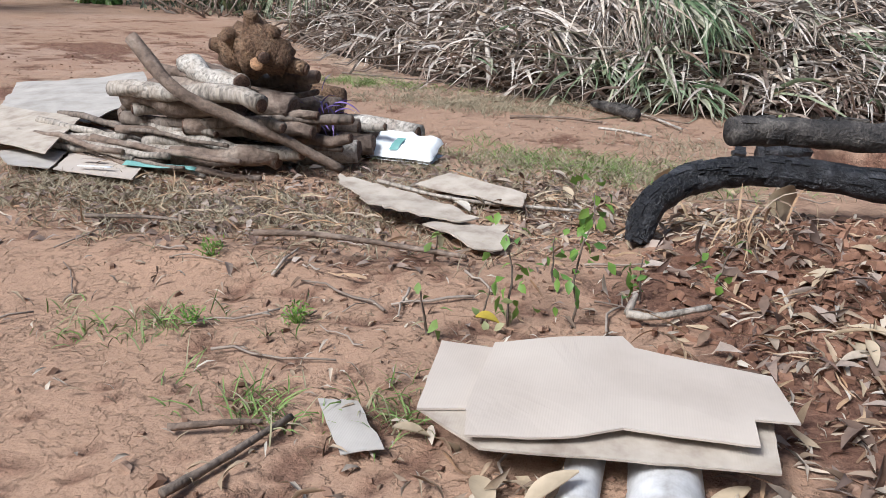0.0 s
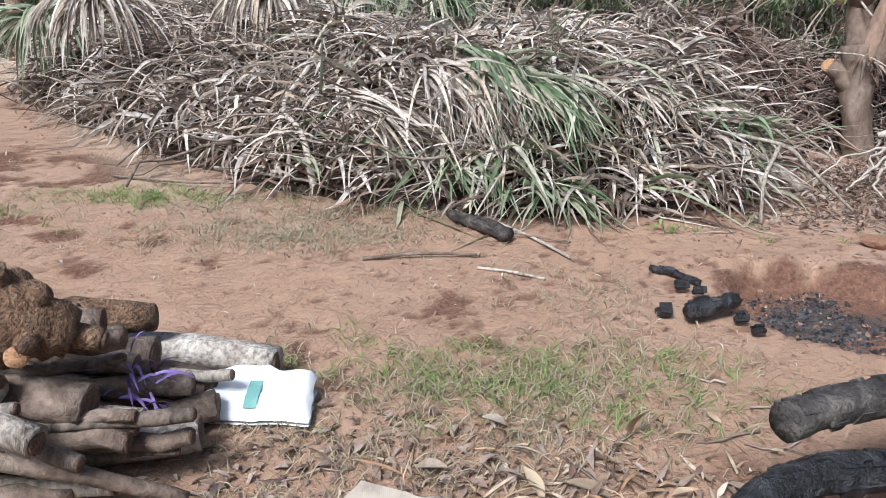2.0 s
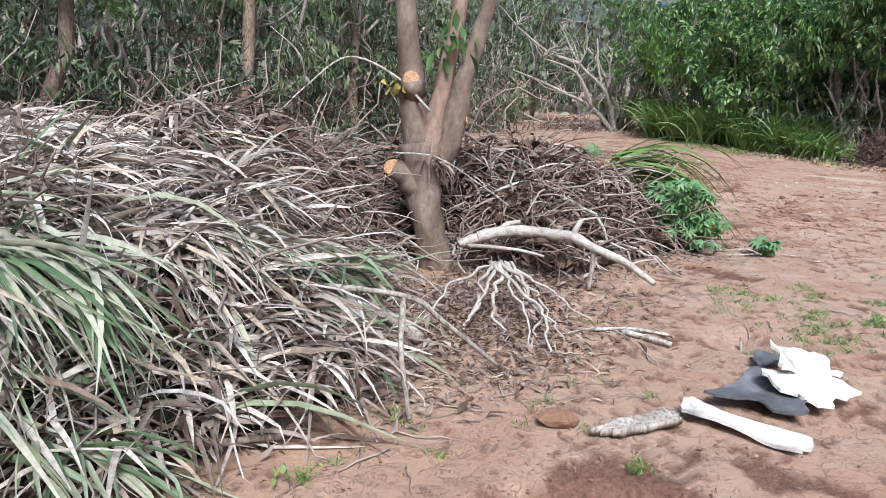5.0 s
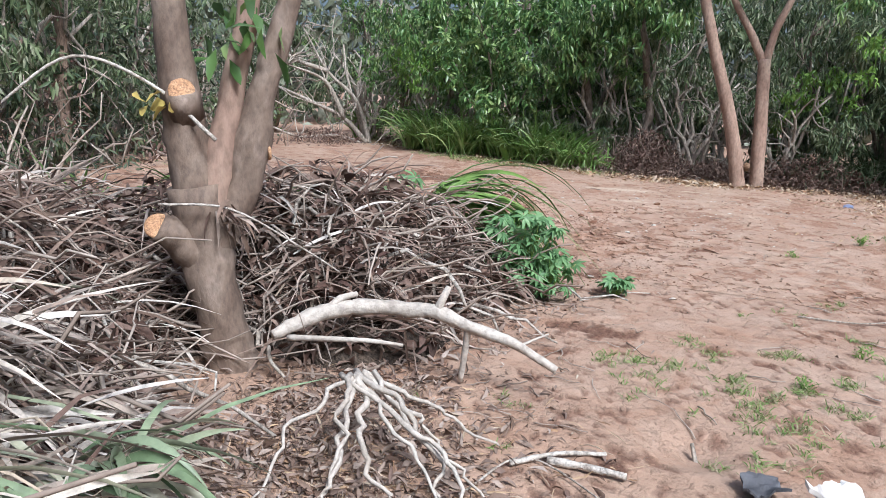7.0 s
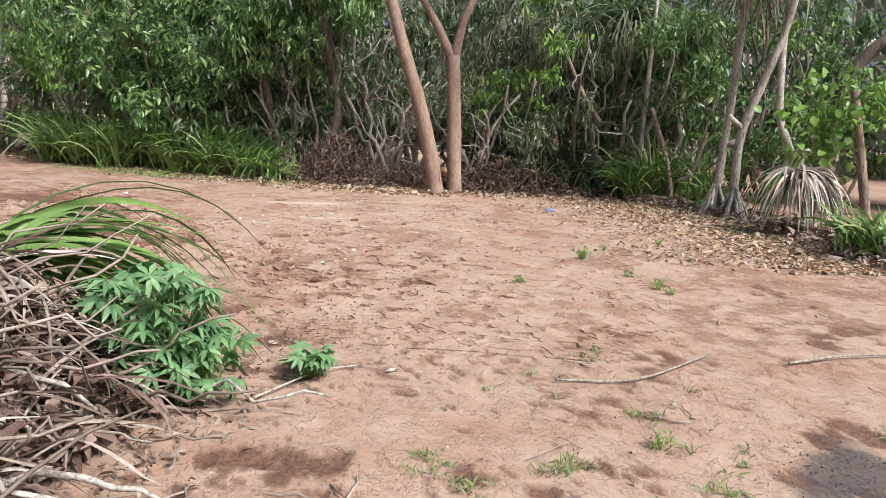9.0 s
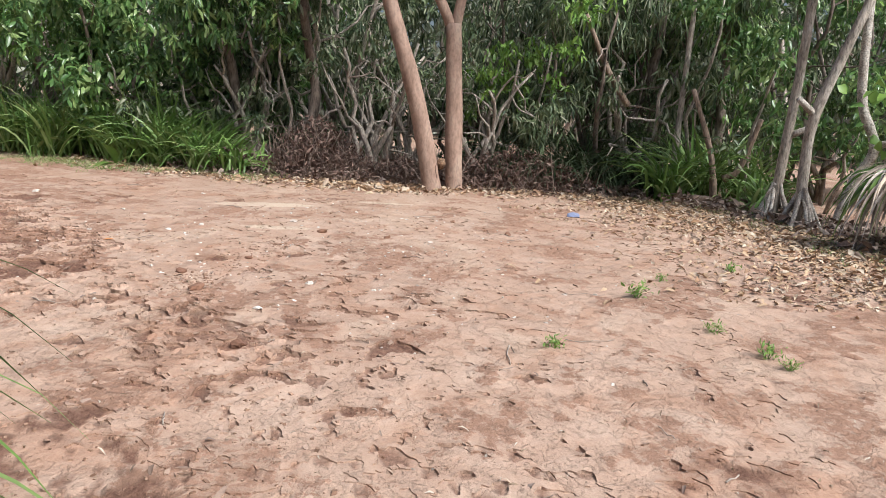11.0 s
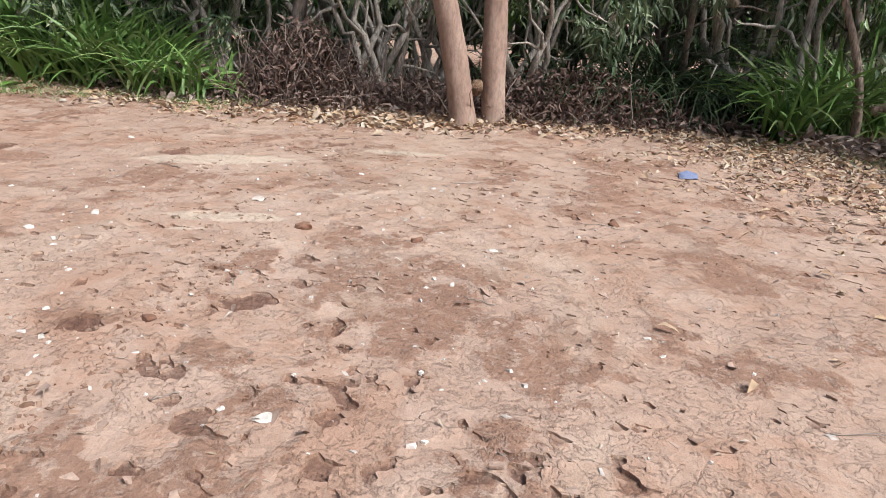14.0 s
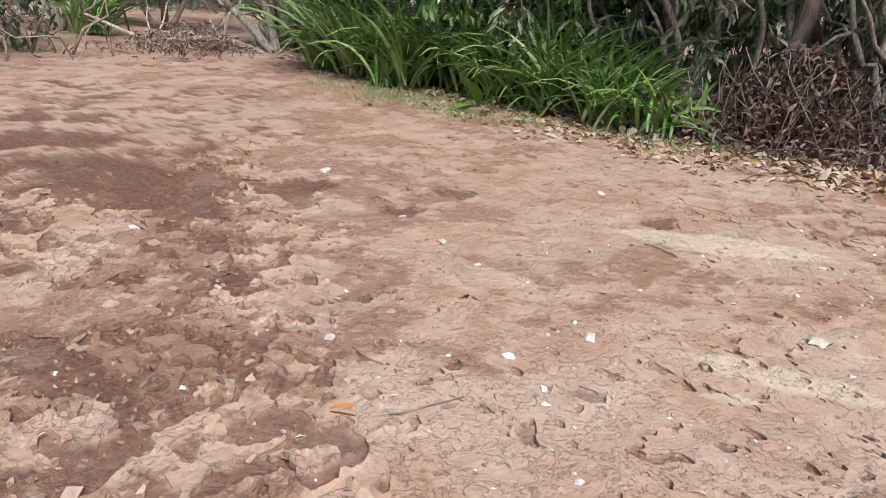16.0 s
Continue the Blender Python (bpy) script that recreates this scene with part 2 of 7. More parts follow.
def leaves(soup, base, way, length, width, normal=None, bend=0.18, r=None):
    """Small leaves folded along the midrib, with a bent tip."""
    r = r or rng
    base, way = np.asarray(base, float), unit(np.asarray(way, float))
    n = len(base)
    length, width = (np.broadcast_to(np.asarray(q, float), (n,)) for q in (length, width))
    if normal is None:
        normal = r.normal(0, 0.55, (n, 3)) + np.array([0, 0, 1.0])
    s = unit(np.cross(way, normal) + 1e-6)
    nn = np.cross(s, way)
    L, W = length[:, None], width[:, None] * 0.5
    v = np.stack([base, base + way * L * 0.4 - s * W + nn * W * 0.35, base + way * L * 0.45, base + way * L * 0.4 + s * W + nn * W * 0.35,
                  base + way * L * 0.78 - s * W * 0.6 - nn * L * bend * 0.4, base + way * L * 0.78 + s * W * 0.6 - nn * L * bend * 0.4, base + way * L - nn * L * bend], 1)
    q = np.array([[0, 2, 1, 1], [0, 3, 2, 2], [1, 2, 6, 4], [2, 3, 5, 6]])
    idx = np.arange(n)[:, None, None] * 7
    soup.add(v.reshape(-1, 3), (idx + q[None, 2:]), (idx + np.array([[0, 2, 1], [0, 3, 2]])[None]))
    return soup


def ball(n, r=None):
    r = r or rng
    return unit(r.normal(0, 1, (n, 3)))


# ---- materials ----
def material(name):
    m = bpy.data.materials.new(name)
    m.use_nodes = True
    return m, m.node_tree, m.node_tree.nodes["Principled BSDF"]


def ramp_node(t, stops):
    n = t.nodes.new("ShaderNodeValToRGB")
    e = n.color_ramp.elements
    while len(e) < len(stops):
        e.new(0.5)
    for i, (p, c) in enumerate(stops):
        e[i].position, e[i].color = p, (*c, 1)
    return n


def noise_node(t, scale, detail=5.0, rough=0.6, coords=None, distort=0.0):
    n = t.nodes.new("ShaderNodeTexNoise")
    n.inputs["Scale"].default_value, n.inputs["Detail"].default_value, n.inputs["Roughness"].default_value = scale, detail, rough
    n.inputs["Distortion"].default_value = distort
    if coords is not None:
        t.links.new(coords, n.inputs["Vector"])
    return n


def mix_node(t, kind, fac, a, b):
    n = t.nodes.new("ShaderNodeMix")
    n.data_type, n.blend_type = "RGBA", kind
    for sock, val in ((n.inputs[0], fac), (n.inputs[6], a), (n.inputs[7], b)):
        if hasattr(val, "is_output"):
            t.links.new(val, sock)
        else:
            sock.default_value = val if isinstance(val, float) else (*val, 1)
    return n.outputs[2]


def bump(t, b, height, strength, distance):
    n = t.nodes.new("ShaderNodeBump")
    n.inputs["Strength"].default_value, n.inputs["Distance"].default_value = strength, distance
    t.links.new(height, n.inputs["Height"])
    t.links.new(n.outputs["Normal"], b.inputs["Normal"])


def island_mat(name, colours, rough=0.7, grain=30.0, see=0.0, dirt=0.35, stretch=None):
    """Leaves and other loose bits: each takes its own colour out of the range."""
    m, t, b = material(name)
    geo = t.nodes.new("ShaderNodeNewGeometry")
    stops = [(i / max(1, len(colours) - 1), c) for i, c in enumerate(colours)]
    rp = ramp_node(t, stops)
    oi = t.nodes.new("ShaderNodeObjectInfo")
    ad, fr = t.nodes.new("ShaderNodeMath"), t.nodes.new("ShaderNodeMath")
    fr.operation = "FRACT"
    t.links.new(geo.outputs["Random Per Island"], ad.inputs[0])
    t.links.new(oi.outputs["Random"], ad.inputs[1])
    t.links.new(ad.outputs[0], fr.inputs[0])
    t.links.new(fr.outputs[0], rp.inputs["Fac"])
    co = t.nodes.new("ShaderNodeTexCoord")
    n1 = noise_node(t, grain, 4, 0.65, co.outputs["Object"])
    dark = ramp_node(t, [(0.3, (1 - dirt, 1 - dirt, 1 - dirt)), (0.62, (1.0, 1.0, 1.0))])
    t.links.new(n1.outputs["Fac"], dark.inputs["Fac"])
    col = mix_node(t, "MULTIPLY", 1.0, rp.outputs["Color"], dark.outputs["Color"])
    t.links.new(col, b.inputs["Base Color"])
    b.inputs["Roughness"].default_value = rough
    b.inputs["Specular IOR Level"].default_value = 0.35
    bump(t, b, n1.outputs["Fac"], 0.4, 0.004)
    if see > 0:
        tr = t.nodes.new("ShaderNodeBsdfTranslucent")
        t.links.new(col, tr.inputs["Color"])
        mx = t.nodes.new("ShaderNodeMixShader")
        mx.inputs[0].default_value = see
        out = t.nodes["Material Output"]
        t.links.new(b.outputs[0], mx.inputs[1])
        t.links.new(tr.outputs[0], mx.inputs[2])
        t.links.new(mx.outputs[0], out.inputs["Surface"])
    return m


def bark_mat(name, dark, mid, light, scale=9.0, rough=0.85, along=(1, 1, 0.25), depth=0.012, fleck=0.4):
    m, t, b = material(name)
    co = t.nodes.new("ShaderNodeTexCoord")
    mp = t.nodes.new("ShaderNodeMapping")
    mp.inputs["Scale"].default_value = along
    t.links.new(co.outputs["Object"], mp.inputs["Vector"])
    n1 = noise_node(t, scale, 6, 0.65, mp.outputs["Vector"], 0.4)
    n2 = noise_node(t, scale * 6, 4, 0.6, mp.outputs["Vector"])
    rp = ramp_node(t, [(0.3, dark), (0.5, mid), (0.7, light)])
    t.links.new(n1.outputs["Fac"], rp.inputs["Fac"])
    g = ramp_node(t, [(0.33, (fleck, fleck, fleck)), (0.55, (1.0, 1.0, 1.0)), (0.75, (1.15, 1.15, 1.15))])
    t.links.new(n2.outputs["Fac"], g.inputs["Fac"])
    t.links.new(mix_node(t, "MULTIPLY", 1.0, rp.outputs["Color"], g.outputs["Color"]), b.inputs["Base Color"])
    b.inputs["Roughness"].default_value = rough
    add = t.nodes.new("ShaderNodeMath")
    t.links.new(n1.outputs["Fac"], add.inputs[0])
    t.links.new(n2.outputs["Fac"], add.inputs[1])
    bump(t, b, add.outputs[0], 0.9, depth)
    return m


def soil_mat():
    m, t, b = material("sandy_red_soil")
    co = t.nodes.new("ShaderNodeTexCoord")
    v = co.outputs["Object"]
    big = noise_node(t, 0.35, 4, 0.6, v)
    mid = noise_node(t, 2.6, 6, 0.65, v, 0.5)
    fine = noise_node(t, 38, 5, 0.7, v)
    grit = noise_node(t, 160, 3, 0.6, v)
    crust = ramp_node(t, [(0.28, (0.37, 0.25, 0.18)), (0.5, (0.46, 0.335, 0.255)), (0.72, (0.55, 0.435, 0.345))])
    t.links.new(mid.outputs["Fac"], crust.inputs["Fac"])
    red = ramp_node(t, [(0.3, (0.36, 0.22, 0.15)), (0.7, (0.45, 0.31, 0.225))])
    t.links.new(big.outputs["Fac"], red.inputs["Fac"])
    base = mix_node(t, "MIX", 0.5, crust.outputs["Color"], red.outputs["Color"])
    blotch = noise_node(t, 1.3, 8, 0.72, v, 0.8)
    bl = ramp_node(t, [(0.50, (0, 0, 0)), (0.57, (0.55, 0.55, 0.55)), (0.66, (0.85, 0.85, 0.85))])
    t.links.new(blotch.outputs["Fac"], bl.inputs["Fac"])
    base = mix_node(t, "MIX", bl.outputs["Color"], base, (0.37, 0.222, 0.148))
    warm = t.nodes.new("ShaderNodeAttribute")
    warm.attribute_name = "redness"
    base = mix_node(t, "MIX", warm.outputs["Fac"], base, (0.38, 0.245, 0.165))
    worn = t.nodes.new("ShaderNodeAttribute")
    worn.attribute_name = "stain"
    ragged = t.nodes.new("ShaderNodeMath")
    ragged.operation = "MULTIPLY_ADD"
    spots = noise_node(t, 17, 7, 0.72, v, 0.4)
    t.links.new(spots.outputs["Fac"], ragged.inputs[0])
    ragged.inputs[1].default_value = 3.0
    shift = t.nodes.new("ShaderNodeMath")
    shift.operation = "SUBTRACT"
    t.links.new(worn.outputs["Fac"], shift.inputs[0])
    shift.inputs[1].default_value = 1.56
    t.links.new(shift.outputs[0], ragged.inputs[2])
    mask = ramp_node(t, [(0.40, (0.0, 0.0, 0.0)), (0.48, (0.6, 0.6, 0.6)), (0.70, (0.9, 0.9, 0.9))])
    t.links.new(ragged.outputs[0], mask.inputs["Fac"])
    base = mix_node(t, "MIX", mask.outputs["Color"], base, (0.325, 0.188, 0.126))
    att = t.nodes.new("ShaderNodeAttribute")
    att.attribute_name = "loose"
    lo = ramp_node(t, [(0.3, (0.13, 0.062, 0.042)), (0.65, (0.27, 0.145, 0.097))])
    t.links.new(fine.outputs["Fac"], lo.inputs["Fac"])
    base = mix_node(t, "MIX", att.outputs["Fac"], base, lo.outputs["Color"])
    sd = t.nodes.new("ShaderNodeAttribute")
    sd.attribute_name = "sand"
    base = mix_node(t, "MIX", sd.outputs["Fac"], base, (0.56, 0.45, 0.34))
    st = t.nodes.new("ShaderNodeAttribute")
    st.attribute_name = "ash"
    base = mix_node(t, "MIX", st.outputs["Fac"], base, (0.10, 0.085, 0.08))
    g = ramp_node(t, [(0.3, (0.72, 0.70, 0.68)), (0.6, (1.0, 1.0, 1.0)), (0.8, (1.12, 1.12, 1.1))])
    t.links.new(fine.outputs["Fac"], g.inputs["Fac"])
    base = mix_node(t, "MULTIPLY", 0.5, base, g.outputs["Color"])
    g2 = ramp_node(t, [(0.32, (0.6, 0.58, 0.56)), (0.5, (1.0, 1.0, 1.0))])
    t.links.new(grit.outputs["Fac"], g2.inputs["Fac"])
    base = mix_node(t, "MULTIPLY", 0.5, base, g2.outputs["Color"])
    vo = t.nodes.new("ShaderNodeTexVoronoi")
    vo.feature = "DISTANCE_TO_EDGE"
    vo.inputs["Scale"].default_value = 4.2
    warp = mix_node(t, "MIX", 0.3, v, mid.outputs["Color"])
    t.links.new(warp, vo.inputs["Vector"])
    line = ramp_node(t, [(0.0, (0.0, 0.0, 0.0)), (0.013, (1.0, 1.0, 1.0))])
    t.links.new(vo.outputs["Distance"], line.inputs["Fac"])
    where = ramp_node(t, [(0.52, (1.0, 1.0, 1.0)), (0.6, (0.0, 0.0, 0.0))])
    wn = noise_node(t, 0.9, 3, 0.5, v)
    t.links.new(wn.outputs["Fac"], where.inputs["Fac"])
    crack = mix_node(t, "LIGHTEN", 1.0, line.outputs["Color"], where.outputs["Color"])
    base = mix_node(t, "MULTIPLY", 0.1, base, crack)
    t.links.new(base, b.inputs["Base Color"])
    b.inputs["Roughness"].default_value = 0.92
    b.inputs["Specular IOR Level"].default_value = 0.2
    add = t.nodes.new("ShaderNodeMath")
    add.operation = "MULTIPLY_ADD"
    t.links.new(mid.outputs["Fac"], add.inputs[0])
    add.inputs[1].default_value = 1.4
    calm = t.nodes.new("ShaderNodeMath")
    calm.operation = "MULTIPLY"
    t.links.new(fine.outputs["Fac"], calm.inputs[0])
    calm.inputs[1].default_value = 0.45
    t.links.new(calm.outputs[0], add.inputs[2])
    fl = noise_node(t, 6.5, 8, 0.66, v, 0.3)
    edge = ramp_node(t, [(0.50, (0.0, 0.0, 0.0)), (0.515, (0.5, 0.5, 0.5)), (0.58, (0.5, 0.5, 0.5)), (0.595, (1.0, 1.0, 1.0))])
    t.links.new(fl.outputs["Fac"], edge.inputs["Fac"])
    step = t.nodes.new("ShaderNodeMath")
    step.operation = "MULTIPLY_ADD"
    t.links.new(edge.outputs["Color"], step.inputs[0])
    step.inputs[1].default_value = 0.75
    t.links.new(add.outputs[0], step.inputs[2])
    deep = t.nodes.new("ShaderNodeMath")
    deep.operation = "MULTIPLY_ADD"
    t.links.new(crack, deep.inputs[0])
    deep.inputs[1].default_value = 0.3
    t.links.new(step.outputs[0], deep.inputs[2])
    crumb = noise_node(t, 30, 6, 0.75, v)
    rough = t.nodes.new("ShaderNodeMath")
    rough.operation = "MULTIPLY"
    t.links.new(crumb.outputs["Fac"], rough.inputs[0])
    where2 = t.nodes.new("ShaderNodeMath")
    where2.operation = "MULTIPLY_ADD"
    t.links.new(worn.outputs["Fac"], where2.inputs[0])
    where2.inputs[1].default_value = 0.9
    t.links.new(att.outputs["Fac"], where2.inputs[2])
    t.links.new(where2.outputs[0], rough.inputs[1])
    total = t.nodes.new("ShaderNodeMath")
    total.operation = "MULTIPLY_ADD"
    t.links.new(rough.outputs[0], total.inputs[0])
    total.inputs[1].default_value = 1.6
    t.links.new(deep.outputs[0], total.inputs[2])
    bump(t, b, total.outputs[0], 0.8, 0.024)
    return m


SOIL = soil_mat()
DRY = island_mat("dry_palm_leaf", [(0.11, 0.082, 0.066), (0.42, 0.345, 0.28), (0.60, 0.525, 0.45), (0.75, 0.69, 0.615), (0.23, 0.17, 0.13), (0.58, 0.47, 0.355), (0.71, 0.63, 0.53), (0.63, 0.565, 0.50), (0.15, 0.11, 0.088), (0.42, 0.335, 0.27), (0.76, 0.71, 0.65)], 0.6, 26, 0.1, 0.48)
OLIVE = island_mat("fading_palm_leaf", [(0.10, 0.16, 0.08), (0.22, 0.29, 0.16), (0.48, 0.47, 0.34), (0.14, 0.22, 0.11), (0.60, 0.57, 0.45), (0.26, 0.35, 0.20)], 0.45, 14, 0.15)
BROWN = island_mat("dead_brown_leaf", [(0.10, 0.06, 0.04), (0.20, 0.135, 0.10), (0.30, 0.22, 0.175), (0.14, 0.085, 0.065), (0.40, 0.32, 0.265), (0.24, 0.17, 0.13), (0.48, 0.40, 0.34)], 0.7, 25, 0.1)
BRUSHLEAF = island_mat("dead_brush_leaf", [(0.07, 0.04, 0.03), (0.13, 0.075, 0.055), (0.20, 0.125, 0.095), (0.10, 0.055, 0.045), (0.26, 0.18, 0.14), (0.16, 0.10, 0.08), (0.34, 0.25, 0.20)], 0.7, 25, 0.1)
BRUSHTWIG = island_mat("brown_twig", [(0.12, 0.08, 0.06), (0.22, 0.16, 0.125), (0.30, 0.23, 0.19), (0.16, 0.11, 0.085)], 0.8, 18)
LITTER = island_mat("pale_leaf_litter", [(0.16, 0.10, 0.07), (0.40, 0.29, 0.19), (0.58, 0.50, 0.40), (0.24, 0.15, 0.095), (0.46, 0.36, 0.24), (0.20, 0.14, 0.10), (0.64, 0.58, 0.49)], 0.7, 22, 0.1)
TWIG = island_mat("grey_twig", [(0.18, 0.135, 0.105), (0.33, 0.27, 0.22), (0.44, 0.37, 0.31), (0.25, 0.19, 0.15)], 0.8, 18)
STRAP = island_mat("strap_leaf", [(0.09, 0.165, 0.04), (0.15, 0.26, 0.065), (0.22, 0.35, 0.09), (0.11, 0.19, 0.05), (0.32, 0.40, 0.15)], 0.4, 10, 0.25, 0.25)
LEAF = island_mat("glossy_leaf", [(0.06, 0.12, 0.04), (0.09, 0.18, 0.05), (0.14, 0.25, 0.07), (0.07, 0.13, 0.05), (0.30, 0.40, 0.15), (0.18, 0.28, 0.09)], 0.28, 8, 0.3, 0.2)
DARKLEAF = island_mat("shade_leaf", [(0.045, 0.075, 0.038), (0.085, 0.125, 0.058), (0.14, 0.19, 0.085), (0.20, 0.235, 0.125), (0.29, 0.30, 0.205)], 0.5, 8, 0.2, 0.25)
# leaf colours lowered to carry the shade under the trees behind the heap
THICKET = island_mat("shaded_thicket_leaf", [(0.03, 0.045, 0.03), (0.055, 0.075, 0.045), (0.09, 0.11, 0.065), (0.15, 0.16, 0.11)], 0.5, 8, 0.15, 0.25)
# pale grey-green: distance haze is put into the leaf colour
HAZE = island_mat("hazed_far_leaf", [(0.12, 0.15, 0.10), (0.20, 0.23, 0.15), (0.28, 0.30, 0.22), (0.36, 0.37, 0.30)], 0.6, 4, 0.2, 0.2)
LIME = island_mat("young_leaf", [(0.16, 0.28, 0.05), (0.24, 0.38, 0.08), (0.12, 0.24, 0.06)], 0.4, 8, 0.3, 0.2)
CASSAVA = island_mat("cassava_leaf", [(0.11, 0.22, 0.09), (0.17, 0.31, 0.13), (0.23, 0.38, 0.17)], 0.45, 8, 0.25, 0.2)
GRASS = island_mat("short_grass", [(0.15, 0.24, 0.06), (0.24, 0.34, 0.10), (0.20, 0.30, 0.08), (0.36, 0.33, 0.19), (0.42, 0.37, 0.24)], 0.6, 10, 0.2)
STRAW = island_mat("dead_grass", [(0.34, 0.29, 0.19), (0.45, 0.39, 0.27), (0.27, 0.22, 0.14), (0.50, 0.44, 0.32)], 0.75, 10, 0.15)
# rotting-leaf brown, darkened further as shade in the gaps between fronds
DEBRIS = bark_mat("shaded_leaf_mould", (0.03, 0.02, 0.015), (0.07, 0.05, 0.035), (0.13, 0.095, 0.07), 7, 0.95, (1, 1, 1), 0.05)
BARK = bark_mat("brown_bark", (0.17, 0.115, 0.08), (0.28, 0.20, 0.145), (0.37, 0.28, 0.21), 7)
REDBARK = bark_mat("reddish_bark", (0.22, 0.14, 0.10), (0.30, 0.20, 0.15), (0.36, 0.27, 0.205), 4, 0.85, (1, 1, 0.5), 0.006, 0.72)
SMOOTHBARK = bark_mat("smooth_tan_bark", (0.11, 0.072, 0.052), (0.19, 0.138, 0.103), (0.29, 0.225, 0.18), 5, 0.8, (1, 1, 0.55), 0.006, 0.7)
GREYBARK = bark_mat("grey_bark", (0.22, 0.18, 0.14), (0.37, 0.32, 0.265), (0.50, 0.45, 0.39), 8)
PALEBARK = bark_mat("whitish_bark", (0.25, 0.20, 0.16), (0.47, 0.42, 0.36), (0.66, 0.62, 0.56), 8, 0.8, (1, 1, 1))
BLEACHED = bark_mat("bleached_wood", (0.34, 0.29, 0.24), (0.45, 0.40, 0.345), (0.54, 0.49, 0.43), 5, 0.8, (1, 1, 1), 0.01, 0.72)
DARKBARK = bark_mat("shaded_bark", (0.10, 0.075, 0.055), (0.18, 0.14, 0.11), (0.27, 0.22, 0.18), 6)
LOGBARK = bark_mat("firewood_bark", (0.10, 0.07, 0.05), (0.20, 0.145, 0.11), (0.34, 0.275, 0.22), 6, 0.9, (1, 1, 1), 0.012, 0.6)
CUT = bark_mat("cut_wood", (0.33, 0.17, 0.08), (0.48, 0.27, 0.14), (0.58, 0.36, 0.20), 16, 0.75, (1, 1, 1), 0.004)
OLDCUT = bark_mat("weathered_end_grain", (0.07, 0.04, 0.03), (0.13, 0.075, 0.05), (0.20, 0.125, 0.085), 22, 0.85, (1, 1, 1), 0.006)
STUMP = bark_mat("root_stump", (0.12, 0.065, 0.035), (0.24, 0.14, 0.08), (0.34, 0.22, 0.13), 13, 0.9, (1, 1, 1), 0.04)
CHAR = bark_mat("charred_bark", (0.006, 0.006, 0.007), (0.017, 0.017, 0.020), (0.085, 0.085, 0.092), 14, 0.42, (1, 1, 1), 0.02)
CHARGREY = bark_mat("scorched_bark", (0.02, 0.018, 0.017), (0.06, 0.052, 0.047), (0.17, 0.15, 0.13), 12, 0.7, (1, 1, 1), 0.015)
COAL = island_mat("charcoal", [(0.012, 0.012, 0.014), (0.03, 0.03, 0.034), (0.06, 0.06, 0.066), (0.10, 0.095, 0.09), (0.07, 0.05, 0.042), (0.04, 0.04, 0.045)], 0.6, 30)


def card_mat(name, a, b_, c, scale=6.0):
    m, t, b = material(name)
    co = t.nodes.new("ShaderNodeTexCoord")
    n1 = noise_node(t, scale, 4, 0.6, co.outputs["Object"])
    w = t.nodes.new("ShaderNodeTexWave")
    w.inputs["Scale"].default_value, w.inputs["Distortion"].default_value = 55.0, 0.6
    t.links.new(co.outputs["Object"], w.inputs["Vector"])
    rp = ramp_node(t, [(0.3, a), (0.5, b_), (0.7, c)])
    t.links.new(n1.outputs["Fac"], rp.inputs["Fac"])
    t.links.new(rp.outputs["Color"], b.inputs["Base Color"])
    b.inputs["Roughness"].default_value = 0.85
    bump(t, b, w.outputs["Fac"], 0.12, 0.002)
    return m


CARD = card_mat("cardboard", (0.41, 0.345, 0.29), (0.47, 0.405, 0.345), (0.51, 0.445, 0.38), 3)
CARDGREY = card_mat("weathered_cardboard", (0.30, 0.27, 0.235), (0.40, 0.365, 0.325), (0.47, 0.435, 0.39))
DUSTY = card_mat("dusty_plastic", (0.34, 0.32, 0.30), (0.52, 0.51, 0.50), (0.64, 0.63, 0.62), 14)
CARDOLD = card_mat("wet_cardboard", (0.24, 0.19, 0.15), (0.41, 0.35, 0.285), (0.49, 0.43, 0.36), 9)
SACK = card_mat("woven_plastic_sack", (0.74, 0.77, 0.78), (0.82, 0.84, 0.84), (0.85, 0.86, 0.86))
TEAL = card_mat("teal_print", (0.12, 0.28, 0.26), (0.16, 0.34, 0.31), (0.24, 0.40, 0.37))
INK = card_mat("faded_ink", (0.30, 0.25, 0.22), (0.34, 0.29, 0.25), (0.4, 0.34, 0.3))
ASH = card_mat("sooty_fibre_sheet", (0.045, 0.045, 0.05), (0.10, 0.10, 0.11), (0.17, 0.17, 0.18), 5)
SHEET = card_mat("pale_fibre_sheet", (0.30, 0.28, 0.26), (0.62, 0.58, 0.54), (0.76, 0.73, 0.69), 5)
EDGELEAF = island_mat("tan_fallen_leaf", [(0.43, 0.295, 0.175), (0.54, 0.39, 0.25), (0.37, 0.22, 0.12), (0.24, 0.155, 0.10), (0.60, 0.50, 0.385), (0.47, 0.355, 0.225)], 0.7, 22, 0.1)
STONE = island_mat("pale_stone", [(0.45, 0.38, 0.32), (0.60, 0.54, 0.47), (0.70, 0.65, 0.59)], 0.8, 30)
CRUMB = island_mat("soil_crumb", [(0.20, 0.115, 0.075), (0.28, 0.17, 0.115), (0.36, 0.24, 0.17)], 0.95, 40)
CLOD = island_mat("soil_clod", [(0.15, 0.075, 0.047), (0.22, 0.115, 0.073), (0.28, 0.155, 0.10)], 0.95, 40)
PURPLE = island_mat("purple_plastic", [(0.20, 0.13, 0.36), (0.26, 0.18, 0.44)], 0.5, 10)
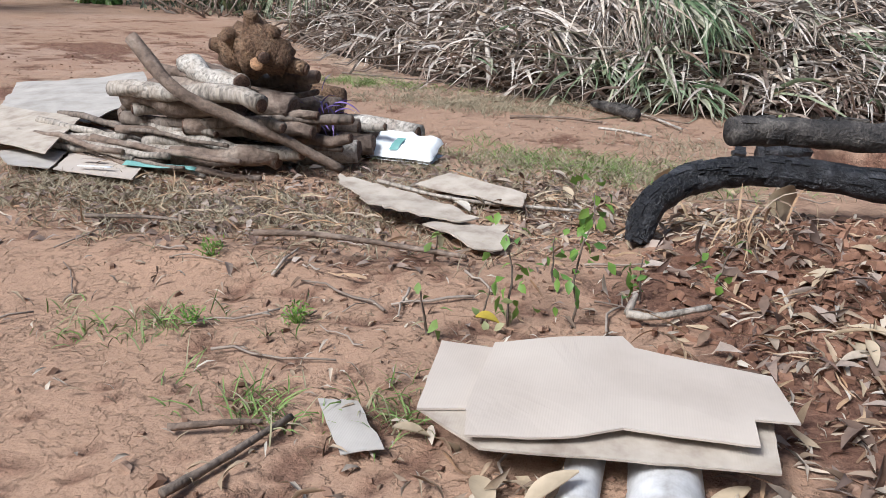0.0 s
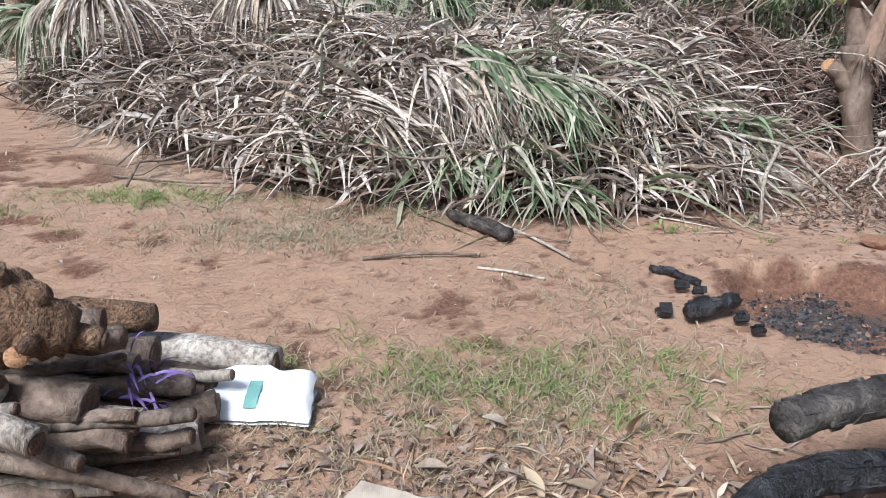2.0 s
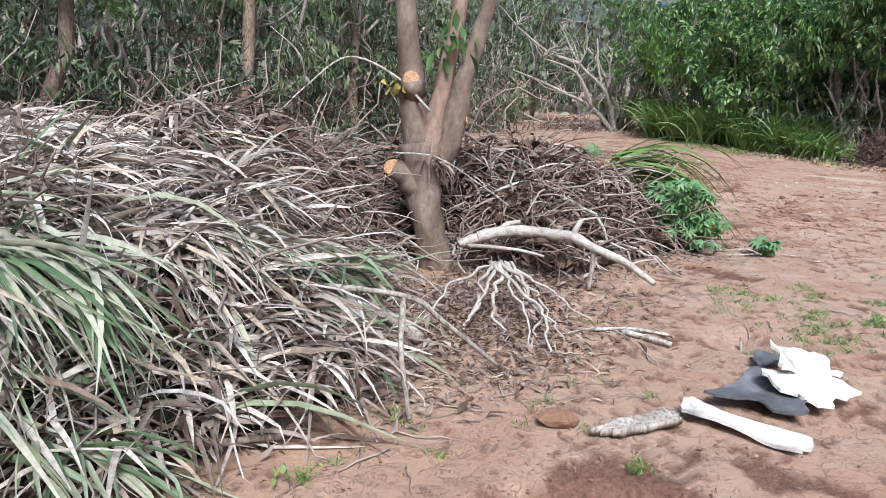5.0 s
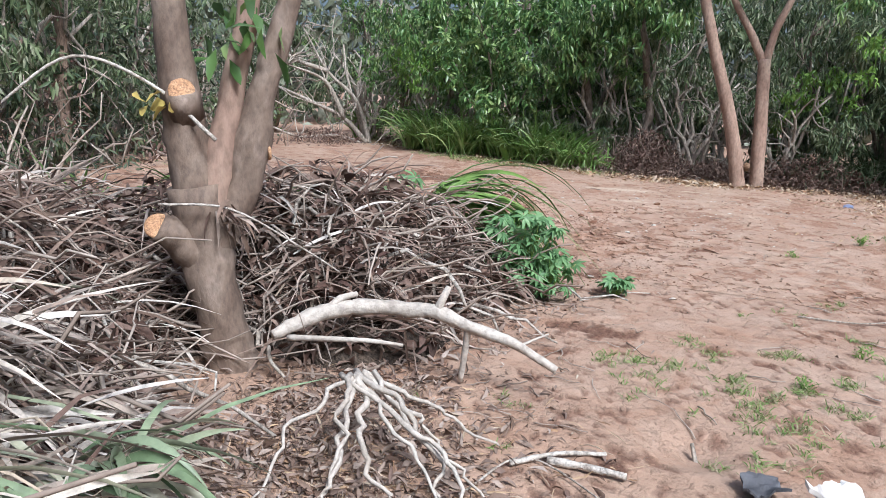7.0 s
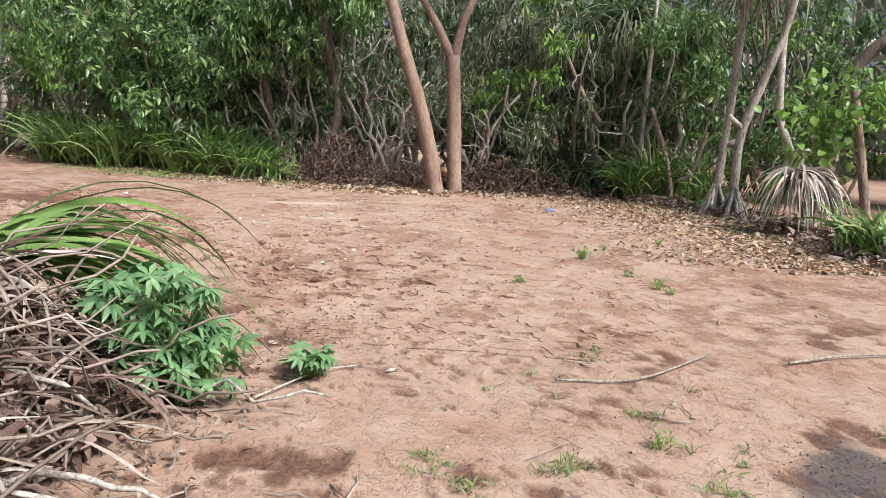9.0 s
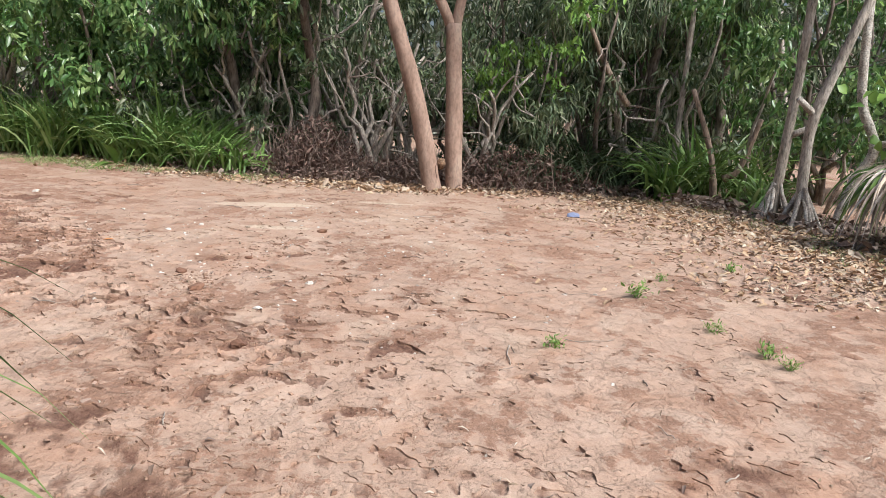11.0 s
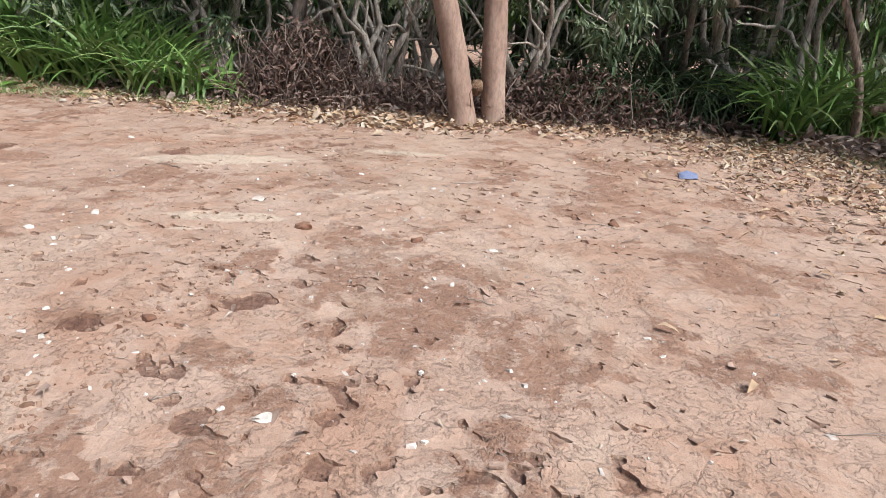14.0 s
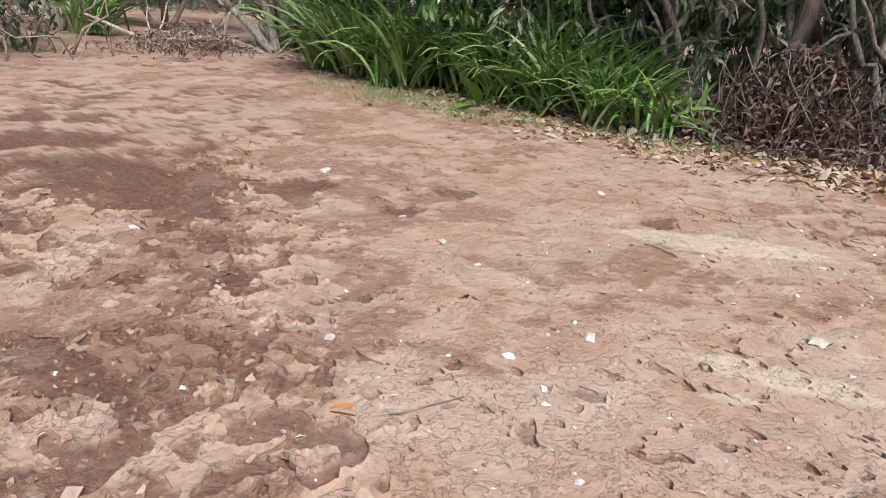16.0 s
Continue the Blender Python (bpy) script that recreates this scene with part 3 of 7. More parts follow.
WET = bark_mat("ash_stain", (0.03, 0.027, 0.026), (0.07, 0.06, 0.057), (0.15, 0.12, 0.105), 9, 0.9, (1, 1, 1), 0.01)
BLUE = island_mat("blue_plastic", [(0.05, 0.10, 0.28), (0.5, 0.5, 0.52)], 0.5, 60)

# ---- ground ----
def steps(a, b, d, first=None):
    """Coordinates: even over the given stretches, growing outside to the horizon."""
    xs = [a]
    for lo, hi, st in d:
        while xs[-1] < hi - 1e-6:
            xs.append(min(xs[-1] + st, hi))
    g, out = d[-1][2], xs[:]
    while out[-1] < b[1]:
        g *= 1.25
        out.append(out[-1] + g)
    g, left = d[0][2], []
    x = xs[0]
    while x > b[0]:
        g *= 1.25
        x -= g
        left.append(x)
    return np.array(left[::-1] + out)


gx = steps(-9.0, (-900, 900), [(-9, -3, 0.09), (-3, 3, 0.04), (3, 9.5, 0.05), (9.5, 14.8, 0.024), (14.8, 20, 0.06)])
gy = steps(-0.3, (-900, 900), [(-0.3, 6.2, 0.04), (6.2, 12.5, 0.03), (12.5, 20, 0.1)])
X, Y = np.meshgrid(gx, gy)
nx, ny = len(gx), len(gy)
i, j = np.meshgrid(np.arange(nx - 1), np.arange(ny - 1))
a = (j * nx + i).ravel()
soup = Soup().add(np.stack([X, Y, ground(X, Y)], -1).reshape(-1, 3), np.stack([a, a + 1, a + nx + 1, a + nx], 1))
floor = new("ground", soup.mesh("ground"))
floor.data.materials.append(SOIL)
tagged(floor, "trodden sandy red-brown soil with a cracked dry crust", "ground", kind="structure")
at = floor.data.attributes.new("loose", "FLOAT", "POINT")
pit = ss((blob(X, Y, 2.0, 2.4, 0.9, 0.9) - 0.25) / 0.2) * 0.8
at.data.foreach_set("value", np.maximum(np.maximum(looseness(X, Y) * 0.85, small_breaks(X, Y) * 0.7), np.maximum(np.maximum(pit, 0.95 * ss((blob(X, Y, 1.5, 1.95, 1.0, 1.15) + 0.35 * fbm(X * 3, Y * 3, 3, 63) - 0.3) / 0.3)), 0.9 * ss((blob(X, Y, 2.4, 4.72, 0.74, 0.62) + 0.35 * fbm(X * 6, Y * 6, 4, 64) - 0.42) / 0.1))).astype(np.float32).ravel())
at = floor.data.attributes.new("redness", "FLOAT", "POINT")
at.data.foreach_set("value", (0.6 * blob(X, Y, 0.5, 1.2, 3.5, 1.9) + 0.8 * ss((7.0 - X) / 4.5) * ss(0.65 + fbm(X * 0.6, Y * 0.6, 3, 71))).astype(np.float32).ravel())

at = floor.data.attributes.new("ash", "FLOAT", "POINT")
at.data.foreach_set("value", (0.9 * ashes(X, Y)).astype(np.float32).ravel())

def sandiness(X, Y):
    """Washed pale sand: 0 to 1."""
    patch = blob(X, Y, 15.28, 9.3, 0.62, 0.2, -68) + blob(X, Y, 13.72, 8.65, 0.42, 0.12, -80) + blob(X, Y, 16.2, 7.97, 0.4, 0.14, -80) + 0.8 * blob(X, Y, 13.42, 8.72, 0.16, 0.06, -60)
    return 0.75 * ss((patch + 0.35 * fbm(X * 4, Y * 4, 3, 58) - 0.4) / 0.14) + ss((0.8 * fbm(X * 1.5 + 4, Y * 2.6, 4, 57) + 0.3 * blob(X, Y, 15.4, 8.9, 1.6, 1.0) - 0.22) / 0.12) * ss((X - 9) / 2) * 0.2 + 0.45 * np.exp(-((X + 2.2 + 0.62 * (Y - 7.6)) / 0.35) ** 2) * ss((Y - 5.5) / 2)


def stain(X, Y):
    """Soft reddish patches where the crust is worn thin: 0 to 1."""
    f = 0.9 * fbm(X * 1.7, Y * 2.1, 4, 52) + 0.7 * fbm(X * 6, Y * 7, 4, 53)
    near = ss((loose_field(X, Y) + 0.16) / 0.18)
    return np.clip(0.7 * ss((f + 0.06) / 0.34) * ss((X - 6) / 4) + 0.5 * near * ss(0.6 + f), 0, 0.85)


sand = sandiness(X, Y)
at = floor.data.attributes.new("sand", "FLOAT", "POINT")
at.data.foreach_set("value", np.clip(sand, 0, 0.8).astype(np.float32).ravel())
at = floor.data.attributes.new("stain", "FLOAT", "POINT")
at.data.foreach_set("value", stain(X, Y).astype(np.float32).ravel())

# the crust: a thin sheet with lifted rims round its holes
cx, cy = np.arange(8.6, 16.2, 0.023), np.arange(4.6, 13.2, 0.023)
X, Y = np.meshgrid(cx, cy)
F = np.maximum(loose_field(X, Y), breaks_field(X, Y) * 0.8) + 0.03 * ss((9.4 - X) / 0.8) * 9 + 0.27 * ss((X - 15.4) / 0.8) + 0.27 * ss((5.4 - Y) / 0.8) + 0.27 * ss((Y - 12.4) / 0.8)
Z = bare(X, Y) + 0.007 * fbm(X * 11, Y * 11, 3, 45) + 0.005 + (0.004 + 0.022 * broken_zone(X, Y)) * np.exp(np.minimum(F, 0) / 0.05) * (0.5 + fbm(X * 5, Y * 5, 2, 47))
P = np.stack([X, Y, Z], -1).reshape(-1, 3)
f = F.ravel() - 0.01
nx = len(cx)
i, j = np.meshgrid(np.arange(nx - 1), np.arange(len(cy) - 1))
a = (j * nx + i).ravel()
T = np.concatenate([np.stack([a, a + 1, a + nx + 1], 1), np.stack([a, a + nx + 1, a + nx], 1)])
inn = f[T] < 0
crust = Soup()
full = T[inn.all(1)]
used, back = np.unique(full, return_inverse=True)
crust.add(P[used], None, back.reshape(-1, 3))
for want in (1, 2):
    rows_ = np.where(inn.sum(1) == want)[0]
    t3, i3 = T[rows_], inn[rows_]
    odd = np.argmax(i3 if want == 1 else ~i3, 1)
    A, B, C = (t3[np.arange(len(t3)), (odd + q) % 3] for q in (0, 1, 2))
    ab = P[A] + (P[B] - P[A]) * (f[A] / (f[A] - f[B]))[:, None]
    ac = P[A] + (P[C] - P[A]) * (f[A] / (f[A] - f[C]))[:, None]
    m = np.arange(len(t3))
    if want == 1:
        crust.add(np.stack([P[A], ab, ac], 1).reshape(-1, 3), None, np.stack([m * 3, m * 3 + 1, m * 3 + 2], 1))
        lo, hi = ab, ac
    else:
        crust.add(np.stack([ab, P[B], P[C], ac], 1).reshape(-1, 3), np.stack([m * 4, m * 4 + 1, m * 4 + 2, m * 4 + 3], 1))
        lo, hi = ac, ab
    dn = np.array([0, 0, -0.022])
    crust.add(np.stack([lo, hi, hi + dn, lo + dn], 1).reshape(-1, 3), np.stack([m * 4, m * 4 + 1, m * 4 + 2, m * 4 + 3], 1))
skin = solid("soil_crust", crust, SOIL, (0, 0, 0), "thin dry soil crust broken into flakes", "soil crust", kind="stuff", smooth=False)
co_ = np.empty(len(skin.data.vertices) * 3, np.float32)
skin.data.vertices.foreach_get("co", co_)
co_ = co_.reshape(-1, 3).astype(float)
for nm, val in (("sand", sandiness(co_[:, 0], co_[:, 1])), ("stain", stain(co_[:, 0], co_[:, 1]))):
    skin.data.attributes.new(nm, "FLOAT", "POINT").data.foreach_set("value", np.clip(val, 0, 0.85).astype(np.float32))

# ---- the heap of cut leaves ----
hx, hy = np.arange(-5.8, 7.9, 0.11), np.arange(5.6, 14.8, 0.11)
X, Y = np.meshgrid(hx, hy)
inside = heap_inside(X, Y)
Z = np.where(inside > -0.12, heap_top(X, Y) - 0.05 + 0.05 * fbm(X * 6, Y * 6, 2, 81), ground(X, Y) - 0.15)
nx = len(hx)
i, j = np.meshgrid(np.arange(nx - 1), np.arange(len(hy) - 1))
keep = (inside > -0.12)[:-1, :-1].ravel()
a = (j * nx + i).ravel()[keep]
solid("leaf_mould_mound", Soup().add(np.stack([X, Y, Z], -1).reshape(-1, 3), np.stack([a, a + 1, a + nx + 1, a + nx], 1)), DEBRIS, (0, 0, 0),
      "mound of rotting leaves, coloured darker for the shade under the cut palm fronds", "leaf heap", kind="stuff")


def on_heap(n, lo, hi, near=0.0, r=rng):
    """Random places on the heap with x in lo..hi, thicker towards the walked side."""
    out = []
    while len(out) < n:
        x, y = r.uniform(lo, hi, n * 4), r.uniform(5.8, 14.4, n * 4)
        ok = (heap_inside(x, y) > near) & (r.random(n * 4) < np.where(y < 9.3, 1.0, 0.45))
        out += list(zip(x[ok], y[ok]))
    p = np.array(out[:n])
    return np.column_stack([p, heap_top(p[:, 0], p[:, 1])])


def lay(name, n, lo, hi, material, label, heading, jitter, length, width, lift=0.08, seg=5, near=0.02):
    p = on_heap(n, lo, hi, near)
    p[:, 2] += rng.uniform(0.0, lift, n)
    th = np.radians(heading) + 3.4 * fbm(p[:, 0] * 1.1, p[:, 1] * 1.1, 2, 91) + rng.normal(0, jitter, n)
    d = np.column_stack([np.cos(th), np.sin(th), rng.normal(0.18, 0.3, n)])
    s = strips(Soup(), p, d, rng.uniform(*length, n), rng.uniform(*width, n), rng.uniform(0.3, 1.8, n), seg, 0.4, cover, bent=0.5)
    return solid(name, s, material, (0, 0, 0), label, "palm leaves", kind="stuff")


lay("dry_palm_leaves", 6400, -5.2, 2.9, DRY, "grey-tan dry palm leaves tangled in a heap", -75, 1.0, (0.28, 0.8), (0.012, 0.036), 0.22, 6)
lay("curled_palm_leaves", 2500, -5.0, 2.9, DRY, "short curled grey palm leaf pieces on the heap", -20, 1.6, (0.2, 0.5), (0.022, 0.05), 0.2, 5)
lay("dark_palm_leaves", 3600, -5.0, 4.0, BROWN, "brown rotting palm leaf strips in the heap", -60, 1.2, (0.35, 0.8), (0.018, 0.03), 0.05)
lay("small_palm_leaves", 2200, 1.2, 3.2, DRY, "short crumpled palm leaf pieces near the tree", -60, 1.5, (0.18, 0.5), (0.018, 0.042), 0.22, 4)
lay("fading_palm_leaves", 200, -1.2, 3.3, OLIVE, "half-dry greenish palm leaves lying on the heap", -65, 0.7, (0.6, 1.1), (0.025, 0.04), 0.1)
lay("tangled_leaf_strips", 3000, 2.6, 7.6, BROWN, "brown leaf strips tangled with twigs beside the tree", -60, 1.6, (0.25, 0.7), (0.010, 0.022), 0.2)
lay("pale_leaf_strips", 650, 3.6, 7.6, DRY, "pale dry leaf strips on the brushwood heap", -50, 1.2, (0.3, 0.7), (0.012, 0.028), 0.18)


def dead_leaves(name, p, material, label, size=(0.06, 0.15), up=0.5, ratio=0.42, category="dead leaves"):
    n = len(p)
    th = rng.uniform(0, 2 * np.pi, n)
    d = np.column_stack([np.cos(th), np.sin(th), rng.normal(0.1, up, n)])
    L = rng.uniform(*size, n)
    s = leaves(Soup(), p, d, L, L * ratio * rng.uniform(0.6, 1.3, n), rng.normal(0, up, (n, 3)) + np.array([0, 0, 1.0]), 0.5)
    return solid(name, s, material, (0, 0, 0), label, category, kind="stuff")


p = on_heap(7600, 2.2, 7.6)
p[:, 2] += rng.uniform(0, 0.16, len(p))
dead_leaves("brown_dead_leaves", p, BRUSHLEAF, "curled brown dead leaves piled round the tree", (0.07, 0.16), 0.7)
p = on_heap(4200, -5, 3.3)
p[:, 2] += rng.uniform(0, 0.12, len(p))
dead_leaves("crumpled_dead_leaves", p, BROWN, "crumpled dead leaves between the palm fronds", (0.06, 0.14), 0.7)


def split_blades(name, soup, n, material, at, label, group, category="palm frond", piece="leaf"):
    """One part for each leaf of a frond."""
    t = thing(name, at, label, category, group)
    v = soup.v[0].reshape(n, -1, 3)
    q = soup.q[0].reshape(n, -1, 4)[0]
    for k in range(n):
        part(piece, Soup().add(v[k], q), material, t)
    return t


def crown(name, at, n, heading, spread, length, width, droop, material, label, rise=0.5, group=""):
    """A cut palm or pandanus head: blades fanning out of one point."""
    at = np.asarray(at, float)
    th = np.radians(heading) + rng.normal(0, math.radians(spread), n)
    d = np.column_stack([np.cos(th), np.sin(th), rng.normal(rise, 0.35, n)])
    b = at + rng.normal(0, 0.05, (n, 3))
    s = strips(Soup(), b, d, rng.uniform(0.7, 1.1, n) * length, rng.uniform(0.7, 1.2, n) * width, rng.uniform(0.7, 1.3, n) * droop, 8, 0.35, cover, bent=0.12)
    return split_blades(name, s, n, material, tuple(at), label, group)


def bundle(name, a, b, n, heading, length, width, material, label, jitter=0.16, droop=0.9):
    """Leaves of one frond lying side by side down the face of the heap."""
    f = rng.random(n)[:, None]
    p = np.asarray(a, float) * (1 - f) + np.asarray(b, float) * f + rng.normal(0, 0.05, (n, 3))
    p[:, 2] = np.maximum(p[:, 2], heap_top(p[:, 0], p[:, 1]) + 0.05 + rng.uniform(0, 0.1, n))
    th = np.radians(heading) + rng.normal(0, jitter, n)
    d = np.column_stack([np.cos(th), np.sin(th), rng.normal(0.05, 0.1, n)])
    s = strips(Soup(), p, d, rng.uniform(0.75, 1.15, n) * length, rng.uniform(0.7, 1.2, n) * width, droop, 8, 0.35, cover, twist=0.8, bent=0.24)
    return split_blades(name, s, n, material, tuple(p[0]), label, "fronds on the heap")


bundle("palm_frond", (0.5, 7.35, 0.85), (1.15, 6.9, 0.75), 170, -80, 1.1, 0.036, OLIVE, "wilted green-grey palm frond sliding down the heap")
bundle("palm_frond", (0.15, 7.25, 0.8), (0.7, 7.1, 0.8), 170, -72, 1.1, 0.034, DRY, "bleached dry palm frond sliding down the heap")
bundle("palm_frond", (-0.5, 7.0, 0.6), (0.3, 7.0, 0.6), 140, -50, 1.05, 0.034, DRY, "pale dry palm frond on the heap's face")
bundle("palm_frond", (1.5, 7.0, 0.75), (2.2, 7.0, 0.75), 56, -85, 0.65, 0.026, DRY, "dry palm frond hanging down the heap's face", 0.6)
bundle("palm_frond", (1.8, 6.9, 0.5), (2.3, 7.2, 0.6), 30, -70, 0.6, 0.03, OLIVE, "greenish palm frond low on the heap", 0.5)
bundle("palm_frond", (0.2, 6.4, 0.1), (1.2, 6.1, 0.1), 70, -75, 0.55, 0.03, OLIVE, "green palm leaf tips spread on the soil at the heap's foot", 0.4)
bundle("palm_frond", (-0.3, 6.7, 0.15), (0.7, 6.4, 0.15), 60, -20, 0.8, 0.035, OLIVE, "dark green palm leaves under the heap's front edge", 0.5)
crown("dry_pandanus_head", (-1.27, 9.0, 1.36), 110, -90, 70, 0.85, 0.036, 3.0, DRY, "drooping dry pandanus crown on top of the heap", 0.45, "crowns on the heap")
crown("dry_pandanus_head", (-2.76, 8.7, 1.22), 110, -80, 80, 0.85, 0.036, 3.0, DRY, "drooping dry pandanus crown on top of the heap", 0.45, "crowns on the heap")
crown("dry_pandanus_head", (2.3, 7.4, 0.95), 70, -60, 120, 0.65, 0.03, 1.2, DRY, "bristling dry leaf crown on the heap", 0.6, "crowns on the heap")
crown("dry_pandanus_head", (1.55, 7.7, 1.0), 70, -70, 120, 0.6, 0.03, 1.4, DRY, "bristling dry leaf crown on the heap", 0.6, "crowns on the heap")
crown("cut_palm_head", (2.75, 6.95, 0.5), 26, -80, 70, 0.5, 0.034, 1.6, OLIVE, "small green palm crown caught low in the heap", 0.6, "crowns on the heap")
crown("cut_palm_head", (0.3, 9.7, 1.42), 110, -40, 60, 1.0, 0.036, 2.2, OLIVE, "cut green palm crown drooping on top of the heap", 0.4, "crowns on the heap")
crown("cut_palm_head", (-0.3, 9.8, 1.4), 80, -80, 50, 0.8, 0.034, 2.6, OLIVE, "cut green palm crown drooping on top of the heap", 0.4, "crowns on the heap")
crown("cut_palm_head", (-3.9, 10.3, 0.95), 90, -100, 60, 1.0, 0.04, 2.6, OLIVE, "cut green palm crown hanging at the heap's end", 0.35, "crowns on the heap")
crown("green_palm_frond", (7.05, 8.3, 0.80), 90, -22, 13, 1.75, 0.038, 1.7, STRAP, "fresh green palm frond arching off the brushwood heap", 0.02)


def stick(name, pts, r0, r1, mat, label, group="sticks on the ground", n=7, rough=0.25, seed=1, category="stick"):
    pts = np.asarray(pts, float)
    s = tube(Soup(), pts, np.linspace(r0, r1, len(pts)), n, rough, seed)
    return solid(name, s, mat, tuple(pts[0]), label, category, group)


def smooth_path(pts, k=6):
    """Catmull-Rom through a few places."""
    p = np.asarray(pts, float)
    p = np.concatenate([2 * p[:1] - p[1:2], p, 2 * p[-1:] - p[-2:-1]])
    out = []
    for a_, b_, c_, d_ in zip(p[:-3], p[1:-2], p[2:-1], p[3:]):
        for t in np.linspace(0, 1, k, endpoint=False):
            out.append(0.5 * (2 * b_ + (c_ - a_) * t + (2 * a_ - 5 * b_ + 4 * c_ - d_) * t * t + (3 * b_ - a_ - 3 * c_ + d_) * t ** 3))
    out.append(p[-2])
    return np.array(out)


# sticks and twigs of the heap
twigs = Soup()
for k in range(1200):
    q = on_heap(1, *((3.0, 7.6) if k % 2 else (-4.5, 3.0)))[0]
    th, L = rng.uniform(0, 6.28), rng.uniform(0.3, 0.95)
    e = q + np.array([math.cos(th) * L, math.sin(th) * L, rng.uniform(-0.15, 0.35)])
    e[2] = max(e[2], float(cover(e[0], e[1])))
    tube(twigs, wander(q + [0, 0, 0.03], e + [0, 0, 0.07], 6, 0.16, k), np.linspace(0.009, 0.004, 6) * rng.uniform(0.7, 1.6), 5)
solid("heap_twigs", twigs, TWIG, (0, 0, 0), "thin grey twigs tangled through the heap", "twigs", kind="stuff")
stick("branch", smooth_path([(-0.5, 7.0, 0.32), (0.0, 6.75, 0.2), (0.61, 6.28, 0.15), (1.2, 6.2, 0.12), (1.89, 6.08, 0.05)]), 0.022, 0.016, DARKBARK,
      "long grey-brown branch lying along the heap's foot", "branches on the heap", category="branch")
stick("branch", smooth_path([(-0.73, 7.6, 0.82), (-0.9, 7.2, 0.55), (-0.72, 6.75, 0.42), (-0.62, 6.45, 0.12)]), 0.02, 0.026, BLEACHED,
      "bleached crooked branch hanging down the heap", "branches on the heap", category="branch")
stick("branch", smooth_path([(-0.6, 10.5, 1.3), (-0.62, 10.45, 1.55), (-0.75, 10.4, 1.85)]), 0.05, 0.035, BLEACHED, "bleached stump of a branch upright in the heap", "branches on the heap", category="branch")
stick("branch", smooth_path([(-0.4, 9.6, 1.35), (0.2, 9.9, 1.7), (0.75, 10.2, 2.05)]), 0.025, 0.012, GREYBARK, "grey branch leaning out of the heap", "branches on the heap", category="branch")
stick("branch", wander((-1.4, 6.9, 0.12), (-0.4, 6.45, 0.06), 7, 0.05, 5), 0.014, 0.01, GREYBARK, "grey stick at the heap's foot", "branches on the heap", category="branch")
for k in range(120):
    q = on_heap(1, *((-3.5, 3.4) if k % 2 else (3.2, 7.4)))[0]
    th, L = rng.uniform(-2.9, 0.3), rng.uniform(0.3, 1.1)
    e = q + np.array([math.cos(th) * L, math.sin(th) * L, 0])
    e[2] = float(cover(e[0], e[1])) + rng.uniform(0.03, 0.15)
    m = q * 0.5 + e * 0.5
    m[2] = max(m[2], float(cover(m[0], m[1])) + 0.05)
    r0 = rng.uniform(0.007, 0.020)
    stick("dead_stick", wander(q + [0, 0, 0.08], e, 8, 0.14, 100 + k) + np.sin(np.linspace(0, np.pi, 8))[:, None] * [0, 0, 0.1], r0, r0 * 0.5, (GREYBARK, BLEACHED, PALEBARK, DARKBARK)[k % 4],
          "dead grey stick caught in the heap", "dead sticks in the heap", 6, 0.2, k)

# the big pale branch and the fan of roots beside the tree
br = thing("broken_branch", (5.24, 6.47, 0.1), "bleached broken branch propped across the brushwood", "branch")
part("limb", tube(Soup(), smooth_path([(4.50, 7.86, 0.30), (4.64, 7.80, 0.35), (4.80, 7.71, 0.40), (4.95, 7.56, 0.425), (5.04, 7.30, 0.43), (5.06, 7.13, 0.44), (5.13, 6.95, 0.37), (5.19, 6.72, 0.31), (5.24, 6.47, 0.19)]), np.interp(np.linspace(0, 1, 49), [0, 0.15, 0.55, 0.65, 1], [0.03, 0.048, 0.045, 0.04, 0.022]), 10, 0.3, 3), BLEACHED, br)
for pts, r0, r1, k in [([(5.06, 7.14, 0.45), (5.07, 7.11, 0.53), (5.11, 7.10, 0.585)], 0.028, 0.018, 4), ([(4.80, 7.71, 0.41), (4.86, 7.67, 0.47), (4.95, 7.62, 0.49)], 0.03, 0.016, 5),
                       ([(5.12, 6.97, 0.38), (5.16, 7.0, 0.22), (5.18, 7.03, 0.02)], 0.022, 0.016, 6), ([(4.50, 7.75, 0.31), (4.55, 7.5, 0.34), (4.66, 7.3, 0.34), (4.8, 7.2, 0.30)], 0.018, 0.010, 7),
                       ([(5.20, 6.68, 0.30), (5.30, 6.62, 0.33), (5.42, 6.60, 0.33)], 0.010, 0.005, 8)]:
    path = smooth_path(pts)
    part("side_limb", tube(Soup(), path, np.linspace(r0, r1, len(path)), 8, 0.2, k), BLEACHED, br)
fan = thing("dead_root_fan", (4.17, 7.06, 0.3), "bleached crooked root branches spreading from one knot", "branch")
r = np.random.default_rng(88)
